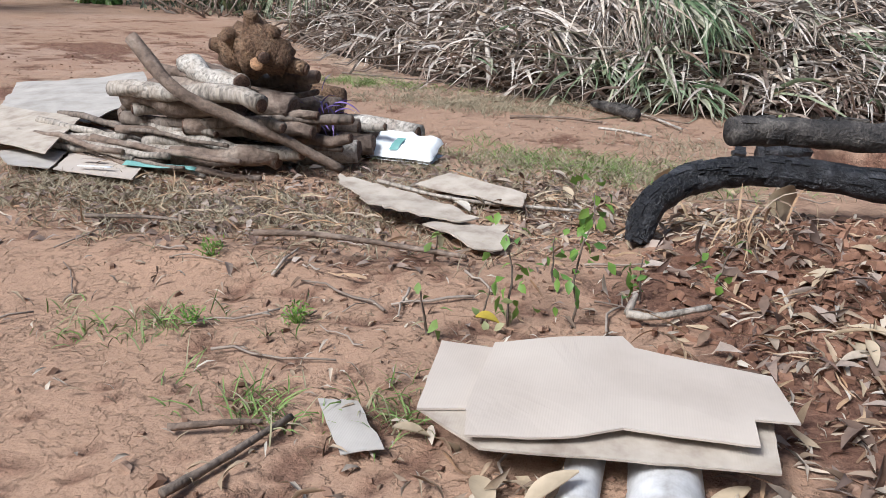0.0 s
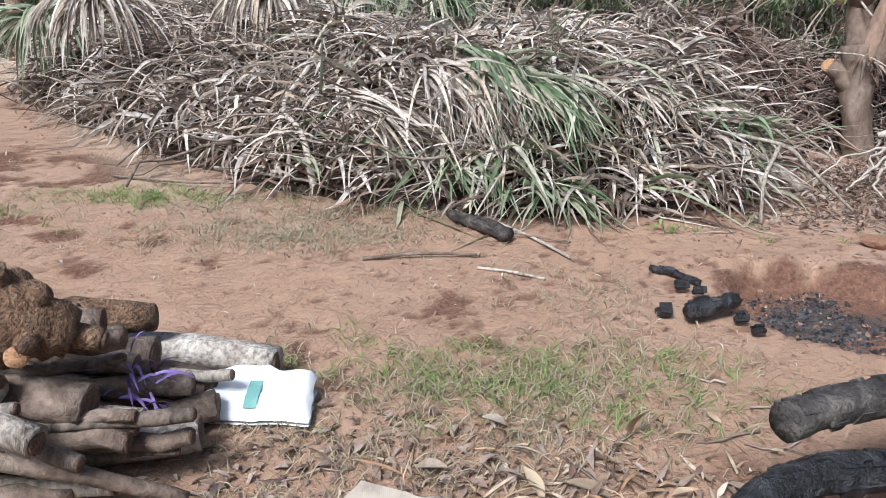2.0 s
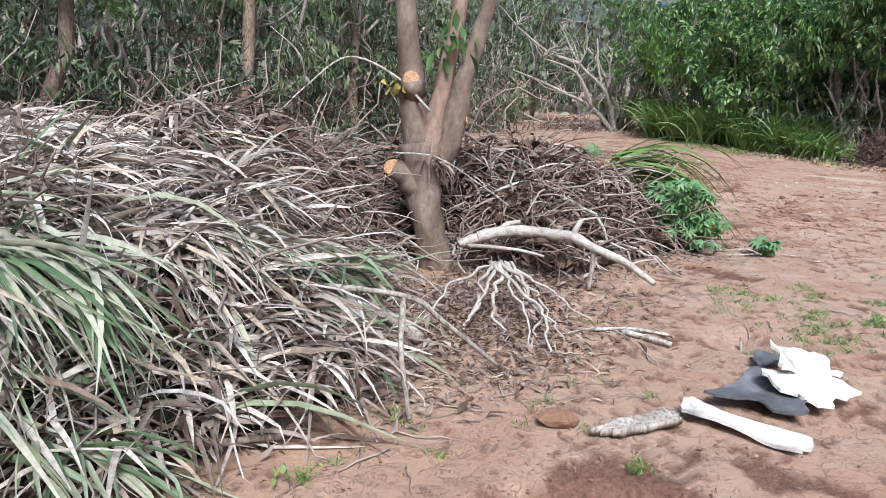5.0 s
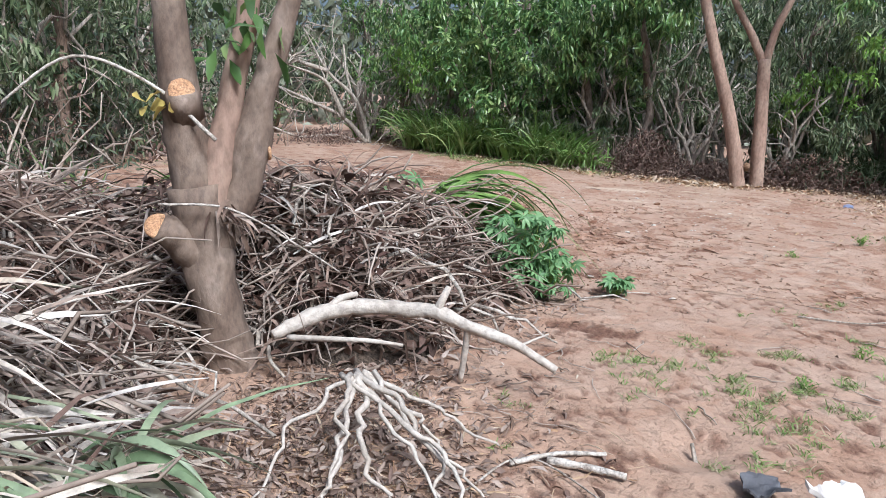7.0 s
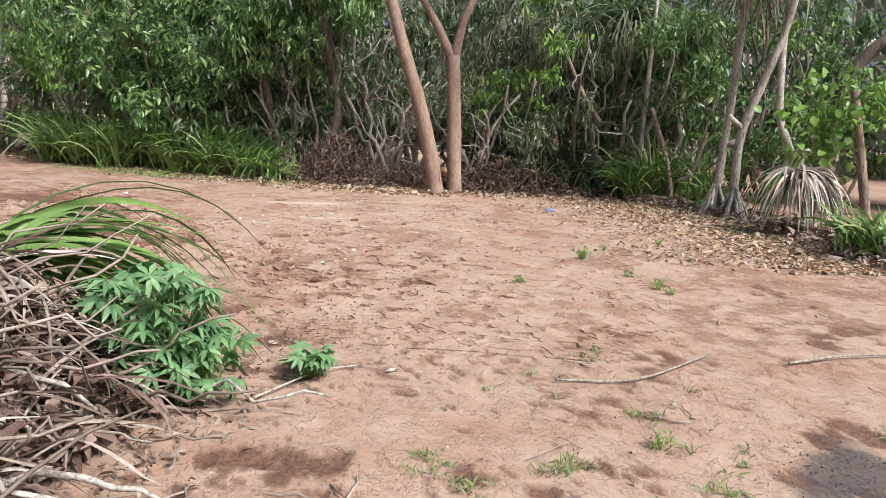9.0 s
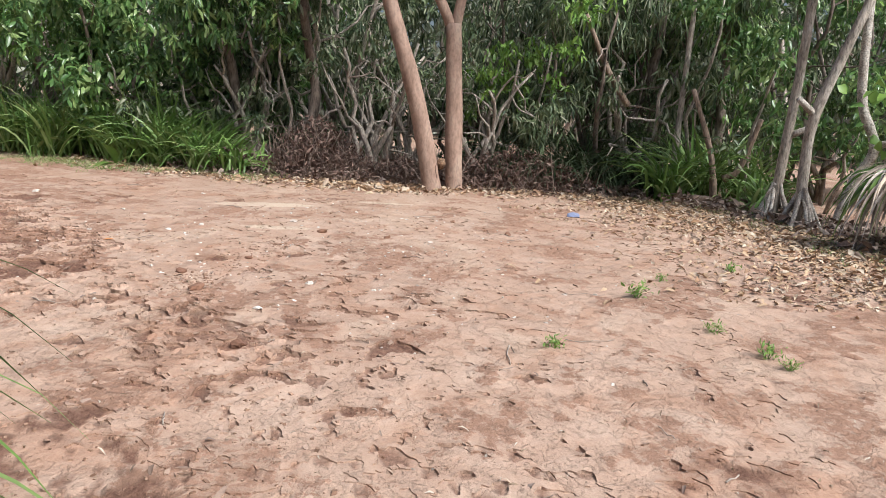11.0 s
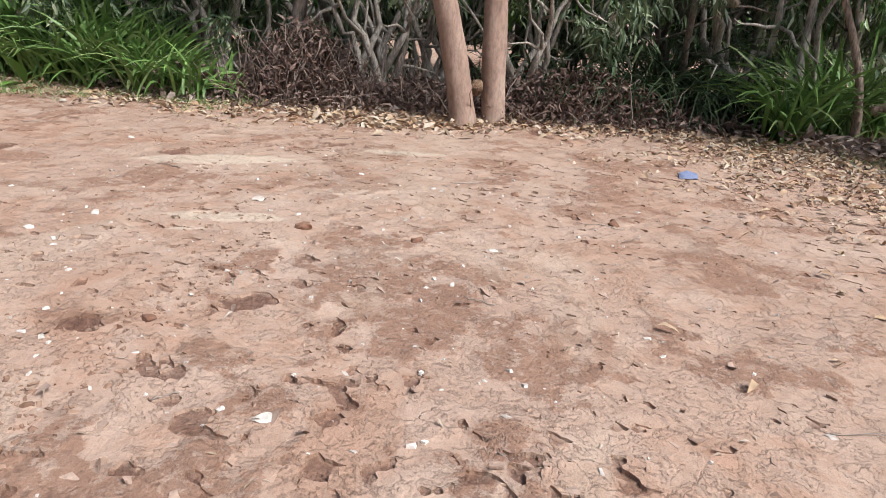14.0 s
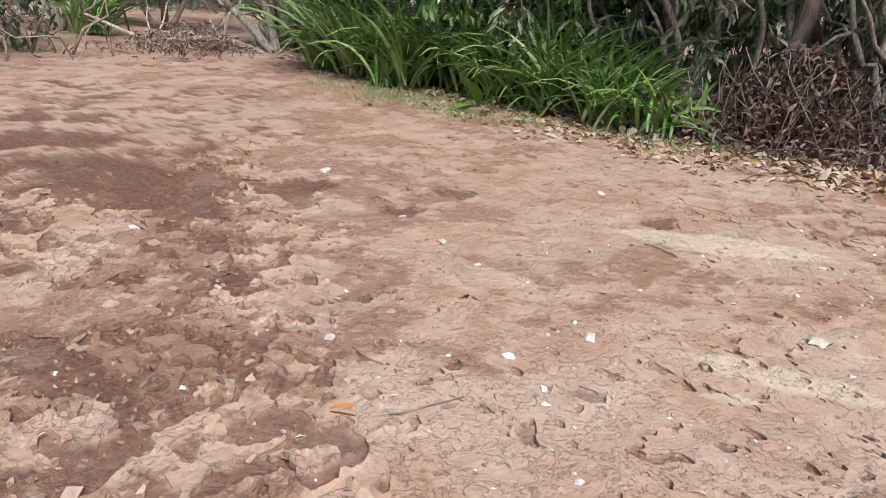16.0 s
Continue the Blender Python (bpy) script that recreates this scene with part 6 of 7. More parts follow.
part("trunk", tube(Soup(), smooth_path([(18.62, 7.27, -0.1), (18.6, 7.33, 0.4), (18.58, 7.38, 1.6), (18.58, 7.45, 2.7)]), np.interp(np.linspace(0, 1, 19), [0, 0.12, 1], [0.2, 0.145, 0.125]), 16, 0.12, 4), REDBARK, t2)
part("limb", tube(Soup(), smooth_path([(18.58, 7.45, 2.6), (18.5, 7.75, 3.2), (18.4, 8.1, 3.8), (18.3, 8.6, 4.8)]), np.linspace(0.09, 0.05, 19), 12, 0.12, 5), REDBARK, t2)
part("limb", tube(Soup(), smooth_path([(18.58, 7.43, 2.6), (18.6, 7.3, 3.3), (18.65, 7.05, 4.0), (18.6, 6.8, 5.0)]), np.linspace(0.09, 0.05, 19), 12, 0.12, 6), REDBARK, t2)
part("knob", tube(Soup(), [(18.42, 7.55, 0.5), (18.38, 7.5, 0.57), (18.36, 7.48, 0.6)], [0.08, 0.075, 0.045], 12, 0.3, 6), STUMP, t2, "rounded brown knob")
rr = np.random.default_rng(61)
ends = np.array([(18.0, 9.0, 5.2), (18.3, 8.6, 4.9), (18.6, 6.8, 5.2), (18.2, 8.0, 5.6), (18.6, 7.6, 5.8), (18.3, 9.6, 4.6), (18.8, 6.0, 4.9)])
p, d, L, w = crown_leaves(ends, 4200, (0.14, 0.26), 0.25, rr, 1.0, 0.8)
part("crown", leaves(Soup(), p, d, L, w, r=rr), LEAF, t2)

# overhanging mango foliage left of the twin trunks
for at_, n, seed, cloud in (((19.0, 11.4, 3.3), 2600, 71, 0.55), ((18.9, 10.0, 3.9), 2200, 72, 0.6), ((19.6, 15.6, 3.2), 2600, 73, 0.7)):
    rr = np.random.default_rng(seed)
    g = gz(at_[0] + 0.8, at_[1])
    t = thing("mango_tree", (at_[0] + 0.8, at_[1], g), "leaning tree with long hanging green leaves", "tree", "bush round the clearing")
    part("trunk", tube(Soup(), wander((at_[0] + 0.8, at_[1], g - 0.1), (at_[0] + 0.3, at_[1], at_[2] + 0.6), 9, 0.08, seed), np.linspace(0.11, 0.06, 9), 10, 0.2, seed), DARKBARK, t)
    p, d, L, w = crown_leaves(np.array([at_]), n, (0.14, 0.24), 0.27, rr, 1.3, cloud)
    part("crown", leaves(Soup(), p, d, L, w, r=rr), LEAF, t)


for k, (x, y, z, n, sz) in enumerate([(18.9, 14.6, 2.9, 900, 0.45), (19.2, 16.0, 2.4, 900, 0.5), (18.8, 12.2, 2.2, 500, 0.35), (18.8, 10.4, 2.9, 500, 0.35), (19.4, 5.9, 2.4, 600, 0.45), (18.7, 3.4, 3.3, 600, 0.4), (19.3, 2.2, 1.3, 500, 0.4), (19.9, 6.7, 1.6, 500, 0.4), (18.3, 2.6, 2.3, 500, 0.4), (17.6, 1.6, 1.5, 500, 0.35), (16.6, 0.6, 2.4, 600, 0.45), (18.9, 13.4, 2.0, 700, 0.45)]):
    rr = np.random.default_rng(1500 + k)
    t = thing("leafy_branch", (x + 0.9, y, gz(x + 0.9, y)), "leafy branch leaning out of the bush into the light", "shrub", "branches at the bush's face")
    part("stem", tube(Soup(), wander((x + 0.9, y, gz(x + 0.9, y)), (x, y, z), 8, 0.08, 1500 + k), np.linspace(0.04, 0.015, 8), 7, 0.2, k), GREYBARK, t)
    p, d, L, w = crown_leaves(np.array([(x, y, z)]), n, (0.10, 0.2), 0.32, rr, 0.7, sz)
    part("leaves", leaves(Soup(), p, d, L, w, r=rr), (LEAF, LIME, LEAF)[k % 3], t)


def strap_clump(at, n, length, width, mat, label, seed, droop=1.5, name="strap_leaf_clump", rise=1.9, group="strap-leaved clumps"):
    r = np.random.default_rng(seed)
    at = np.array([at[0], at[1], gz(at[0], at[1])])
    th = r.uniform(0, 2 * np.pi, n)
    d = np.column_stack([np.cos(th), np.sin(th), r.normal(rise, 0.5, n)])
    b_ = at + np.column_stack([r.normal(0, 0.16, n), r.normal(0, 0.16, n), r.uniform(0, 0.1, n)])
    s = strips(Soup(), b_, d, r.uniform(0.6, 1.15, n) * length, r.uniform(0.7, 1.2, n) * width, r.uniform(0.6, 1.4, n) * droop, 6, 0.35, ground, r, 0.4)
    return split_blades(name, s, n, mat, tuple(at), label, group, "plant")


LB = "clump of long green strap leaves at the clearing's edge"
seed = 500
for x, y, k, L in [(19.0, 13.6, 90, 1.1), (18.7, 12.9, 80, 1.0), (18.6, 12.2, 80, 1.0), (19.2, 14.5, 90, 1.2), (18.4, 11.5, 60, 0.8), (19.4, 12.4, 90, 1.3), (19.6, 15.3, 80, 1.3), (20.0, 16.2, 80, 1.3), (19.3, 13.2, 90, 1.4),
                   (18.4, 10.9, 40, 0.7), (19.0, 11.6, 60, 1.1), (18.9, 3.9, 70, 1.0), (18.0, 2.7, 50, 0.7), (19.4, 2.6, 60, 1.2), (19.2, 3.4, 70, 1.4), (13.2, 1.7, 70, 0.7), (17.9, 24.0, 60, 1.2),
                   (18.9, 21.6, 60, 1.2), (21.2, 19.0, 70, 1.2), (6.9, 10.6, 40, 0.9), (5.9, 11.4, 40, 0.9), (18.5, 14.2, 80, 1.0), (18.7, 15.0, 80, 1.1), (18.9, 15.8, 70, 1.1)]:
    seed += 1
    strap_clump((x, y), int(k * 1.5), L * 1.25, 0.05, STRAP, LB, seed)
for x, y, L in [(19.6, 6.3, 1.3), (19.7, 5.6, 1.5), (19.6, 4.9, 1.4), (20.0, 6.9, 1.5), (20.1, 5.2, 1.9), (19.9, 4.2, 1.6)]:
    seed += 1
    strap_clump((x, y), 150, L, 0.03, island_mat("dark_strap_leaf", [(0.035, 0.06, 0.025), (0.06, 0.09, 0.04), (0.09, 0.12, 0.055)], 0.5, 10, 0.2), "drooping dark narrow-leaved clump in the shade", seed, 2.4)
# palms' drooping heads above
for x, y, z, L, m_ in [(20.3, 5.1, 3.2, 1.5, DARKLEAF), (20.3, 4.1, 3.6, 1.6, DARKLEAF), (20.2, 3.0, 3.3, 1.5, STRAP)]:
    seed += 1
    r = np.random.default_rng(seed)
    n = 170
    th = r.uniform(0, 2 * np.pi, n)
    g = gz(x, y)
    t = thing("pandanus", (x, y, g), "pandanus with a drooping head of long narrow leaves", "tree", "pandanus trees")
    part("trunk", tube(Soup(), wander((x, y, g - 0.1), (x, y, z), 8, 0.06, seed), np.linspace(0.09, 0.07, 8), 10, 0.2, seed), DARKBARK, t)
    part("head", strips(Soup(), np.array([x, y, z]) + r.normal(0, 0.1, (n, 3)), np.column_stack([np.cos(th), np.sin(th), r.normal(0.7, 0.6, n)]), r.uniform(0.7, 1.1, n) * L, 0.04, r.uniform(2, 3.5, n), 7, 0.35, None, r, 0.3), m_, t)

# prop-rooted stems on the south side
pr_ = thing("prop_root_tree", (16.9, 2.4, 0.12), "pale slender stems on fanned prop roots", "tree")
for k, (pts, r0, r1) in enumerate([([(17.35, 2.72, 0.1), (17.32, 2.7, 0.45), (17.3, 2.62, 1.8), (17.3, 2.55, 3.3), (17.3, 2.5, 4.6)], 0.075, 0.055),
                                 ([(16.85, 2.5, 0.1), (16.84, 2.52, 0.6), (16.83, 2.5, 1.5), (16.75, 2.25, 2.4), (16.7, 2.02, 3.2), (16.7, 1.8, 4.5)], 0.08, 0.05),
                                 ([(16.85, 2.05, 0.1), (16.82, 1.9, 0.75), (16.78, 1.72, 1.2), (16.85, 1.9, 1.7), (16.85, 1.97, 2.2), (16.85, 2.0, 3.4), (16.9, 1.9, 4.6)], 0.07, 0.05),
                                 ([(15.45, 0.92, 0.1), (15.5, 1.0, 0.6), (15.58, 1.25, 1.9), (15.6, 1.3, 2.2)], 0.075, 0.06)]):
    part("stem", tube(Soup(), smooth_path(pts), np.linspace(r0, r1, (len(pts) - 1) * 6 + 1), 10, 0.2, k), (GREYBARK, GREYBARK, PALEBARK, BARK)[k], pr_)
for k in range(26):
    th = rng.uniform(0, 6.28)
    c_ = np.array([(16.84, 2.5), (17.32, 2.7)][k % 2])
    part("prop_root", tube(Soup(), smooth_path([(*(c_ + rng.normal(0, 0.03, 2)), 0.65), (c_[0] + math.cos(th) * 0.16, c_[1] + math.sin(th) * 0.16, 0.35), (c_[0] + math.cos(th) * 0.3, c_[1] + math.sin(th) * 0.3, 0.08)]), np.linspace(0.03, 0.022, 13), 6, 0.1, k), PALEBARK, pr_)
for k, (a_, b_) in enumerate([((16.83, 2.5, 1.6), (16.7, 2.75, 1.78)), ((17.3, 2.62, 1.3), (17.2, 2.45, 1.4)), ((16.78, 1.72, 1.25), (16.6, 1.45, 1.3))]):
    part("cut_branch", tube(Soup(), [a_, tuple((np.array(a_) + b_) / 2), b_], [0.05, 0.045, 0.04], 10, 0.1, k), PALEBARK, pr_)
part("head", strips(Soup(), np.array([16.8, 2.2, 4.4]) + rng.normal(0, 0.25, (90, 3)), ball(90) + [0, 0, 0.2], rng.uniform(0.9, 1.4, 90), 0.04, rng.uniform(2, 3.4, 90), 7), STRAP, pr_)
part("dry_skirt", strips(Soup(), np.array([16.9, 2.45, 3.9]) + rng.normal(0, 0.15, (60, 3)), ball(60) + [0, 0, -0.2], rng.uniform(0.6, 1.0, 60), 0.03, 3.0, 6), BROWN, pr_, "dead brown hanging leaves")
lm = thing("climbing_vine", (15.7, 1.6, 1.2), "vine with bright green heart-shaped leaves on a stem", "vine")
part("leaves", leaves(Soup(), np.array([15.75, 1.55, 1.75]) + rng.normal(0, 0.28, (240, 3)) * [1, 1, 1.25], rng.normal(0, 0.6, (240, 3)) + [0, 0, -0.5], rng.uniform(0.1, 0.2, 240), 0.13), LIME, lm)
part("vine_stem", tube(Soup(), smooth_path([(15.6, 1.35, 0.1), (15.7, 1.6, 1.0), (15.75, 1.6, 1.8), (15.9, 1.9, 2.2)]), [0.012] * 19, 6), DARKBARK, lm)
dp = thing("fallen_pandanus_head", (14.9, 2.1, 0.2), "fallen pandanus head with grey dead leaves and a few green ones", "palm frond")
for nm, n, mt, th0, lab in (("dead_leaves", 190, DRY, 200, "grey dead leaves"), ("green_leaves", 34, STRAP, 90, "yellow-green leaves")):
    th = np.radians(th0) + rng.normal(0, 0.9, n)
    part(nm, strips(Soup(), np.array([14.95, 2.15, 0.92]) + rng.normal(0, 0.06, (n, 3)), np.column_stack([np.cos(th), np.sin(th), rng.normal(0.4, 0.3, n)]), rng.uniform(0.7, 1.05, n), 0.04, rng.uniform(2.4, 3.6, n), 8, 0.35, ground), mt, dp, lab)
part("stalk", tube(Soup(), smooth_path([(15.6, 1.6, 0.15), (15.2, 1.95, 0.5), (14.95, 2.15, 0.92)]), np.linspace(0.06, 0.05, 13), 9, 0.2, 3), GREYBARK, dp)
dk = thing("dark_tree", (20.0, -0.1, 0.1), "dark curved trunk in the shaded bush", "tree")
part("trunk", tube(Soup(), smooth_path([(19.6, 0.2, 0), (19.8, 0.1, 1.2), (20.0, -0.1, 2.5), (19.9, -0.6, 3.3), (19.6, -1.4, 3.6)]), np.linspace(0.17, 0.1, 25), 12, 0.15, 5), DARKBARK, dk)
for k, (a_, m1, b_) in enumerate([((18.75, 3.2, 0.1), (18.6, 3.35, 0.9), (18.7, 3.7, 1.9)), ((18.7, 3.1, 0.55), (18.6, 2.9, 0.75), (18.5, 2.7, 1.5)), ((19.3, 3.8, 0.1), (19.3, 3.75, 2), (19.3, 3.7, 4.0)), ((19.4, 4.6, 1.6), (19.3, 5.0, 2.2), (19.2, 5.4, 3.0))]):
    stick("bush_stem", smooth_path([a_, m1, b_]), 0.06, 0.035, (BARK, BARK, GREYBARK, BARK)[k], "thin bare stem at the bush's edge", "stems at the bush's edge", 8, category="stem")

# the sprawling grey shrub by the far path
gs = thing("sprawling_shrub", (16.6, 14.6, 0.15), "leafless sprawling shrub with pale crooked boughs", "shrub")
gs.location = (19.6, 18.4, 0.2)
for k, pts in enumerate([[(19.0, 17.0, 0.1), (18.5, 17.6, 0.9), (18.0, 18.3, 1.3), (17.3, 19.0, 1.7), (16.6, 19.6, 2.0)], [(19.0, 17.0, 0.1), (18.8, 17.4, 1.4), (18.2, 18.0, 2.2), (17.8, 18.6, 3.4)], [(19.0, 17.0, 0.1), (18.4, 17.8, 0.4), (17.6, 18.5, 0.35), (16.9, 19.2, 0.7)],
                         [(18.2, 18.0, 2.2), (17.4, 18.6, 2.5), (16.6, 19.2, 3.2)], [(18.5, 17.6, 0.9), (18.0, 17.9, 1.9), (17.0, 18.4, 2.3)]]):
    pts = [(a_ + 1.0, b_ + 1.0, c_) for a_, b_, c_ in pts]
    s = tube(Soup(), smooth_path(pts), np.linspace(0.075, 0.02, (len(pts) - 1) * 6 + 1), 9, 0.2, k)
    for f in range(12):
        c_ = np.array(pts[1 + f % (len(pts) - 1)], float)
        tube(s, wander(c_, c_ + rng.normal(0, 0.6, 3) + [0, 0, 0.4], 6, 0.15, 3000 + k * 9 + f), np.linspace(0.025, 0.006, 6), 6)
    part("bough", s, GREYBARK, gs)

# ---- litter along the bush and brush heaps ----
def scatter(n, f, r=rng):
    p = f(n)
    return np.column_stack([p, ground(p[:, 0], p[:, 1]) + r.uniform(0.002, 0.03, n)])


EDGE = [(21.0, 19.5), (19.0, 14.0), (18.0, 11.0), (18.6, 8.5), (18.9, 6.3), (18.4, 4.2), (16.5, 2.9), (14.0, 2.6), (12.0, 2.2)]


def edge_band(width, shift=0.0, lo=0.0, hi=1.0):
    def f(n):
        e = np.array(EDGE)
        t = rng.uniform(lo, hi, n) * (len(e) - 1)
        k = np.clip(t.astype(int), 0, len(e) - 2)
        p = e[k] + (e[k + 1] - e[k]) * (t - k)[:, None]
        w = unit(e[k + 1] - e[k])
        out_ = np.column_stack([-w[:, 1], w[:, 0]])
        return p + out_ * (shift + rng.normal(0, width, n))[:, None]
    return f


def spot_band(cx, cy, rx, ry):
    return lambda n: np.column_stack([cx + rng.normal(0, rx, n), cy + rng.normal(0, ry, n)])


dead_leaves("fallen_leaves", scatter(7500, edge_band(0.5, 0.2)), EDGELEAF, "fallen tan and brown leaves along the clearing's edge", (0.05, 0.12), 0.35)
dead_leaves("fallen_leaves", scatter(3400, edge_band(0.9, -0.7, 0.6, 0.98)), EDGELEAF, "fallen tan leaves spread on the soil", (0.04, 0.11), 0.3)
dead_leaves("fallen_leaves", scatter(2600, edge_band(0.45, -0.25)), EDGELEAF, "fallen tan and orange leaves strewn before the bush", (0.06, 0.15), 0.4)
dead_leaves("fallen_leaves", scatter(500, spot_band(18.0, 8.4, 0.35, 0.5)), EDGELEAF, "yellowish fallen leaves round the twin trunks", (0.08, 0.18), 0.4)
dead_leaves("brown_leaf_bank", scatter(5200, edge_band(0.35, 0.8)) + [0, 0, 0.08], BROWN, "bank of brown dead leaves under the bush", (0.08, 0.18), 0.6)
for cx, cy, rx, ry, h, n in ((18.9, 9.7, 0.55, 0.9, 0.95, 3400), (19.1, 6.4, 0.5, 1.5, 0.6, 3200), (19.2, 8.3, 0.5, 0.8, 0.4, 1100), (18.6, 11.0, 0.4, 0.7, 0.4, 900), (18.6, 18.6, 1.0, 0.8, 0.45, 900)):
    q = rng.normal(0, 0.55, (n, 2))
    x, y = cx + q[:, 0] * rx, cy + q[:, 1] * ry
    z = ground(x, y) + h * np.exp(-(q ** 2).sum(1)) * rng.uniform(0.2, 1.1, n)
    dead_leaves("brush_pile", np.column_stack([x, y, z]), BRUSHLEAF, "pile of brown dead leaves and twigs under the bush", (0.05, 0.13), 0.9, 0.3)
    t = Soup()
    for k in range(n // 22):
        a_ = np.array([cx + rng.normal(0, 0.5) * rx, cy + rng.normal(0, 0.55) * ry, 0.15])
        b_ = a_ + [rng.normal(0, 0.25), rng.normal(0, 0.35), rng.uniform(0.05, 0.9) * h + 0.1]
        tube(t, wander(a_, b_, 5, 0.1, 4000 + k), np.linspace(0.009, 0.004, 5), 5)
    solid("brush_twigs", t, BRUSHTWIG, (0, 0, 0), "thin twigs sticking out of the brush pile", "twigs", kind="stuff")


def spot(cx, cy, rx, ry):
    return lambda n: np.column_stack([cx + rng.normal(0, rx, n), cy + rng.normal(0, ry, n)])


dead_leaves("leaf_litter", np.concatenate([scatter(200, spot(1.15, 1.75, 0.25, 0.45)), scatter(300, spot(0.5, 2.95, 0.35, 0.25)), scatter(160, spot(0.45, 2.55, 0.3, 0.15)), scatter(200, spot(1.25, 1.2, 0.22, 0.35)), scatter(110, spot(0.45, 0.72, 0.25, 0.1)), scatter(90, spot(1.2, 2.1, 0.3, 0.25))]),
            LITTER, "dry pale leaves and scraps scattered on the soil", (0.025, 0.09), 0.7, 0.26)
dead_leaves("leaf_litter", np.concatenate([scatter(2600, spot(3.7, 6.95, 0.5, 0.5)), scatter(1500, spot(4.6, 7.4, 0.5, 0.35)), scatter(250, spot(2.9, 6.1, 0.6, 0.15)), scatter(250, spot(6.6, 7.3, 0.7, 0.15))]),
            BROWN, "brown dead leaves strewn before the tree", (0.03, 0.10), 0.7, 0.3)
dead_leaves("leaf_litter", np.concatenate([scatter(1100, spot(-1.0, 2.35, 0.7, 0.3)), scatter(500, spot(-0.2, 3.2, 0.5, 0.25)), scatter(60, spot(6, 5, 3, 1.5)), scatter(120, spot(12, 8, 4, 3))]), BROWN, "small dry leaf scraps on the ground", (0.02, 0.07), 0.3)


dead_leaves("straw_scraps", np.concatenate([scatter(700, spot(-0.2, 1.3, 0.9, 0.45)), scatter(500, spot(0.4, 4.6, 1.0, 0.6)), scatter(900, spot(12.5, 8.0, 3.0, 2.4)), scatter(500, spot(8.0, 5.5, 2.0, 1.2)), scatter(500, spot(-3, 7, 1.5, 2))]), LITTER, "tiny dry straw and leaf scraps on the soil", (0.015, 0.06), 0.25, 0.18)
r = np.random.default_rng(404)
for nm, n_, cx_, cy_, sx_, sy_ in (("straw_litter", 150, 1.15, 1.75, 0.28, 0.45), ("straw_litter", 260, 0.45, 2.9, 0.4, 0.22), ("straw_litter", 520, -0.9, 2.4, 0.8, 0.28), ("straw_litter", 700, 3.8, 6.9, 0.6, 0.5)):
    q = np.column_stack([r.normal(cx_, sx_, n_), r.normal(cy_, sy_, n_)])
    th = r.uniform(0, 2 * np.pi, n_)
    solid(nm, strips(Soup(), np.column_stack([q, ground(q[:, 0], q[:, 1]) + r.uniform(0.004, 0.03, n_)]), np.column_stack([np.cos(th), np.sin(th), r.normal(0.1, 0.3, n_)]), r.uniform(0.04, 0.2, n_), r.uniform(0.003, 0.014, n_), r.uniform(0.2, 1.5, n_), 4, 0.4, ground, r, 0.8, 0.08, 0.5), EDGELEAF, (0, 0, 0), "dry straw and torn leaf strips strewn on the ground", "straw", kind="stuff")
tw = Soup()
for k in range(260):
    cx, cy, sx, sy = [(-0.2, 1.3, 0.8, 0.45), (3.9, 6.8, 0.5, 0.5), (12.5, 8.5, 2.8, 2.2), (0.6, 3.0, 0.6, 0.4), (7.5, 5.5, 2.0, 1.0), (-0.8, 6.6, 0.8, 0.2), (5.6, 6.9, 0.6, 0.3), (2.6, 6.0, 0.7, 0.2)][k % 8]
    a_ = np.array([cx + rng.normal(0, sx), cy + rng.normal(0, sy), 0.0])
    th, L = rng.uniform(0, 6.28), rng.uniform(0.06, 0.35)
    q = wander(a_, a_ + [math.cos(th) * L, math.sin(th) * L, 0], 6, 0.1, 6000 + k)
    q[:, 2] = ground(q[:, 0], q[:, 1]) + 0.006 + 0.012 * np.abs(np.sin(np.arange(6) + k))
    tube(tw, q, np.linspace(1, 0.6, 6) * rng.uniform(0.002, 0.006), 5)
solid("fallen_twigs", tw, TWIG, (0, 0, 0), "small dry twigs strewn on the soil", "twigs", kind="stuff")


# ---- grass and weeds ----
def tufts(name, places, per, length, width, mat, label, spreadr=0.03, droop=1.2, rise=1.2):
    p = np.repeat(np.asarray(places, float), per, 0)
    n = len(p)
    p = p + rng.normal(0, spreadr, (n, 2))
    z = ground(p[:, 0], p[:, 1])
    th = rng.uniform(0, 2 * np.pi, n)
    d = np.column_stack([np.cos(th), np.sin(th), rng.normal(rise, 0.5, n)])
    s = strips(Soup(), np.column_stack([p, z]), d, rng.uniform(0.5, 1.2, n) * length, width, rng.uniform(0.4, 1.6, n) * droop, 3, 0.3)
    return solid(name, s, mat, (0, 0, 0), label, "grass", kind="stuff")


tufts("dry_grass", np.concatenate([spot(-1.1, 2.35, 0.6, 0.22)(420), spot(-0.1, 3.35, 0.5, 0.3)(300), spot(-0.7, 5.6, 0.55, 0.18)(330), spot(-0.5, 6.1, 0.6, 0.12)(160), spot(0.9, 4.6, 0.2, 0.35)(60), spot(0.5, 3.75, 0.5, 0.22)(200), spot(-2.0, 2.4, 0.4, 0.25)(160)]), 9, 0.075, 0.0045, STRAW, "matted dead straw-coloured grass", 0.04)
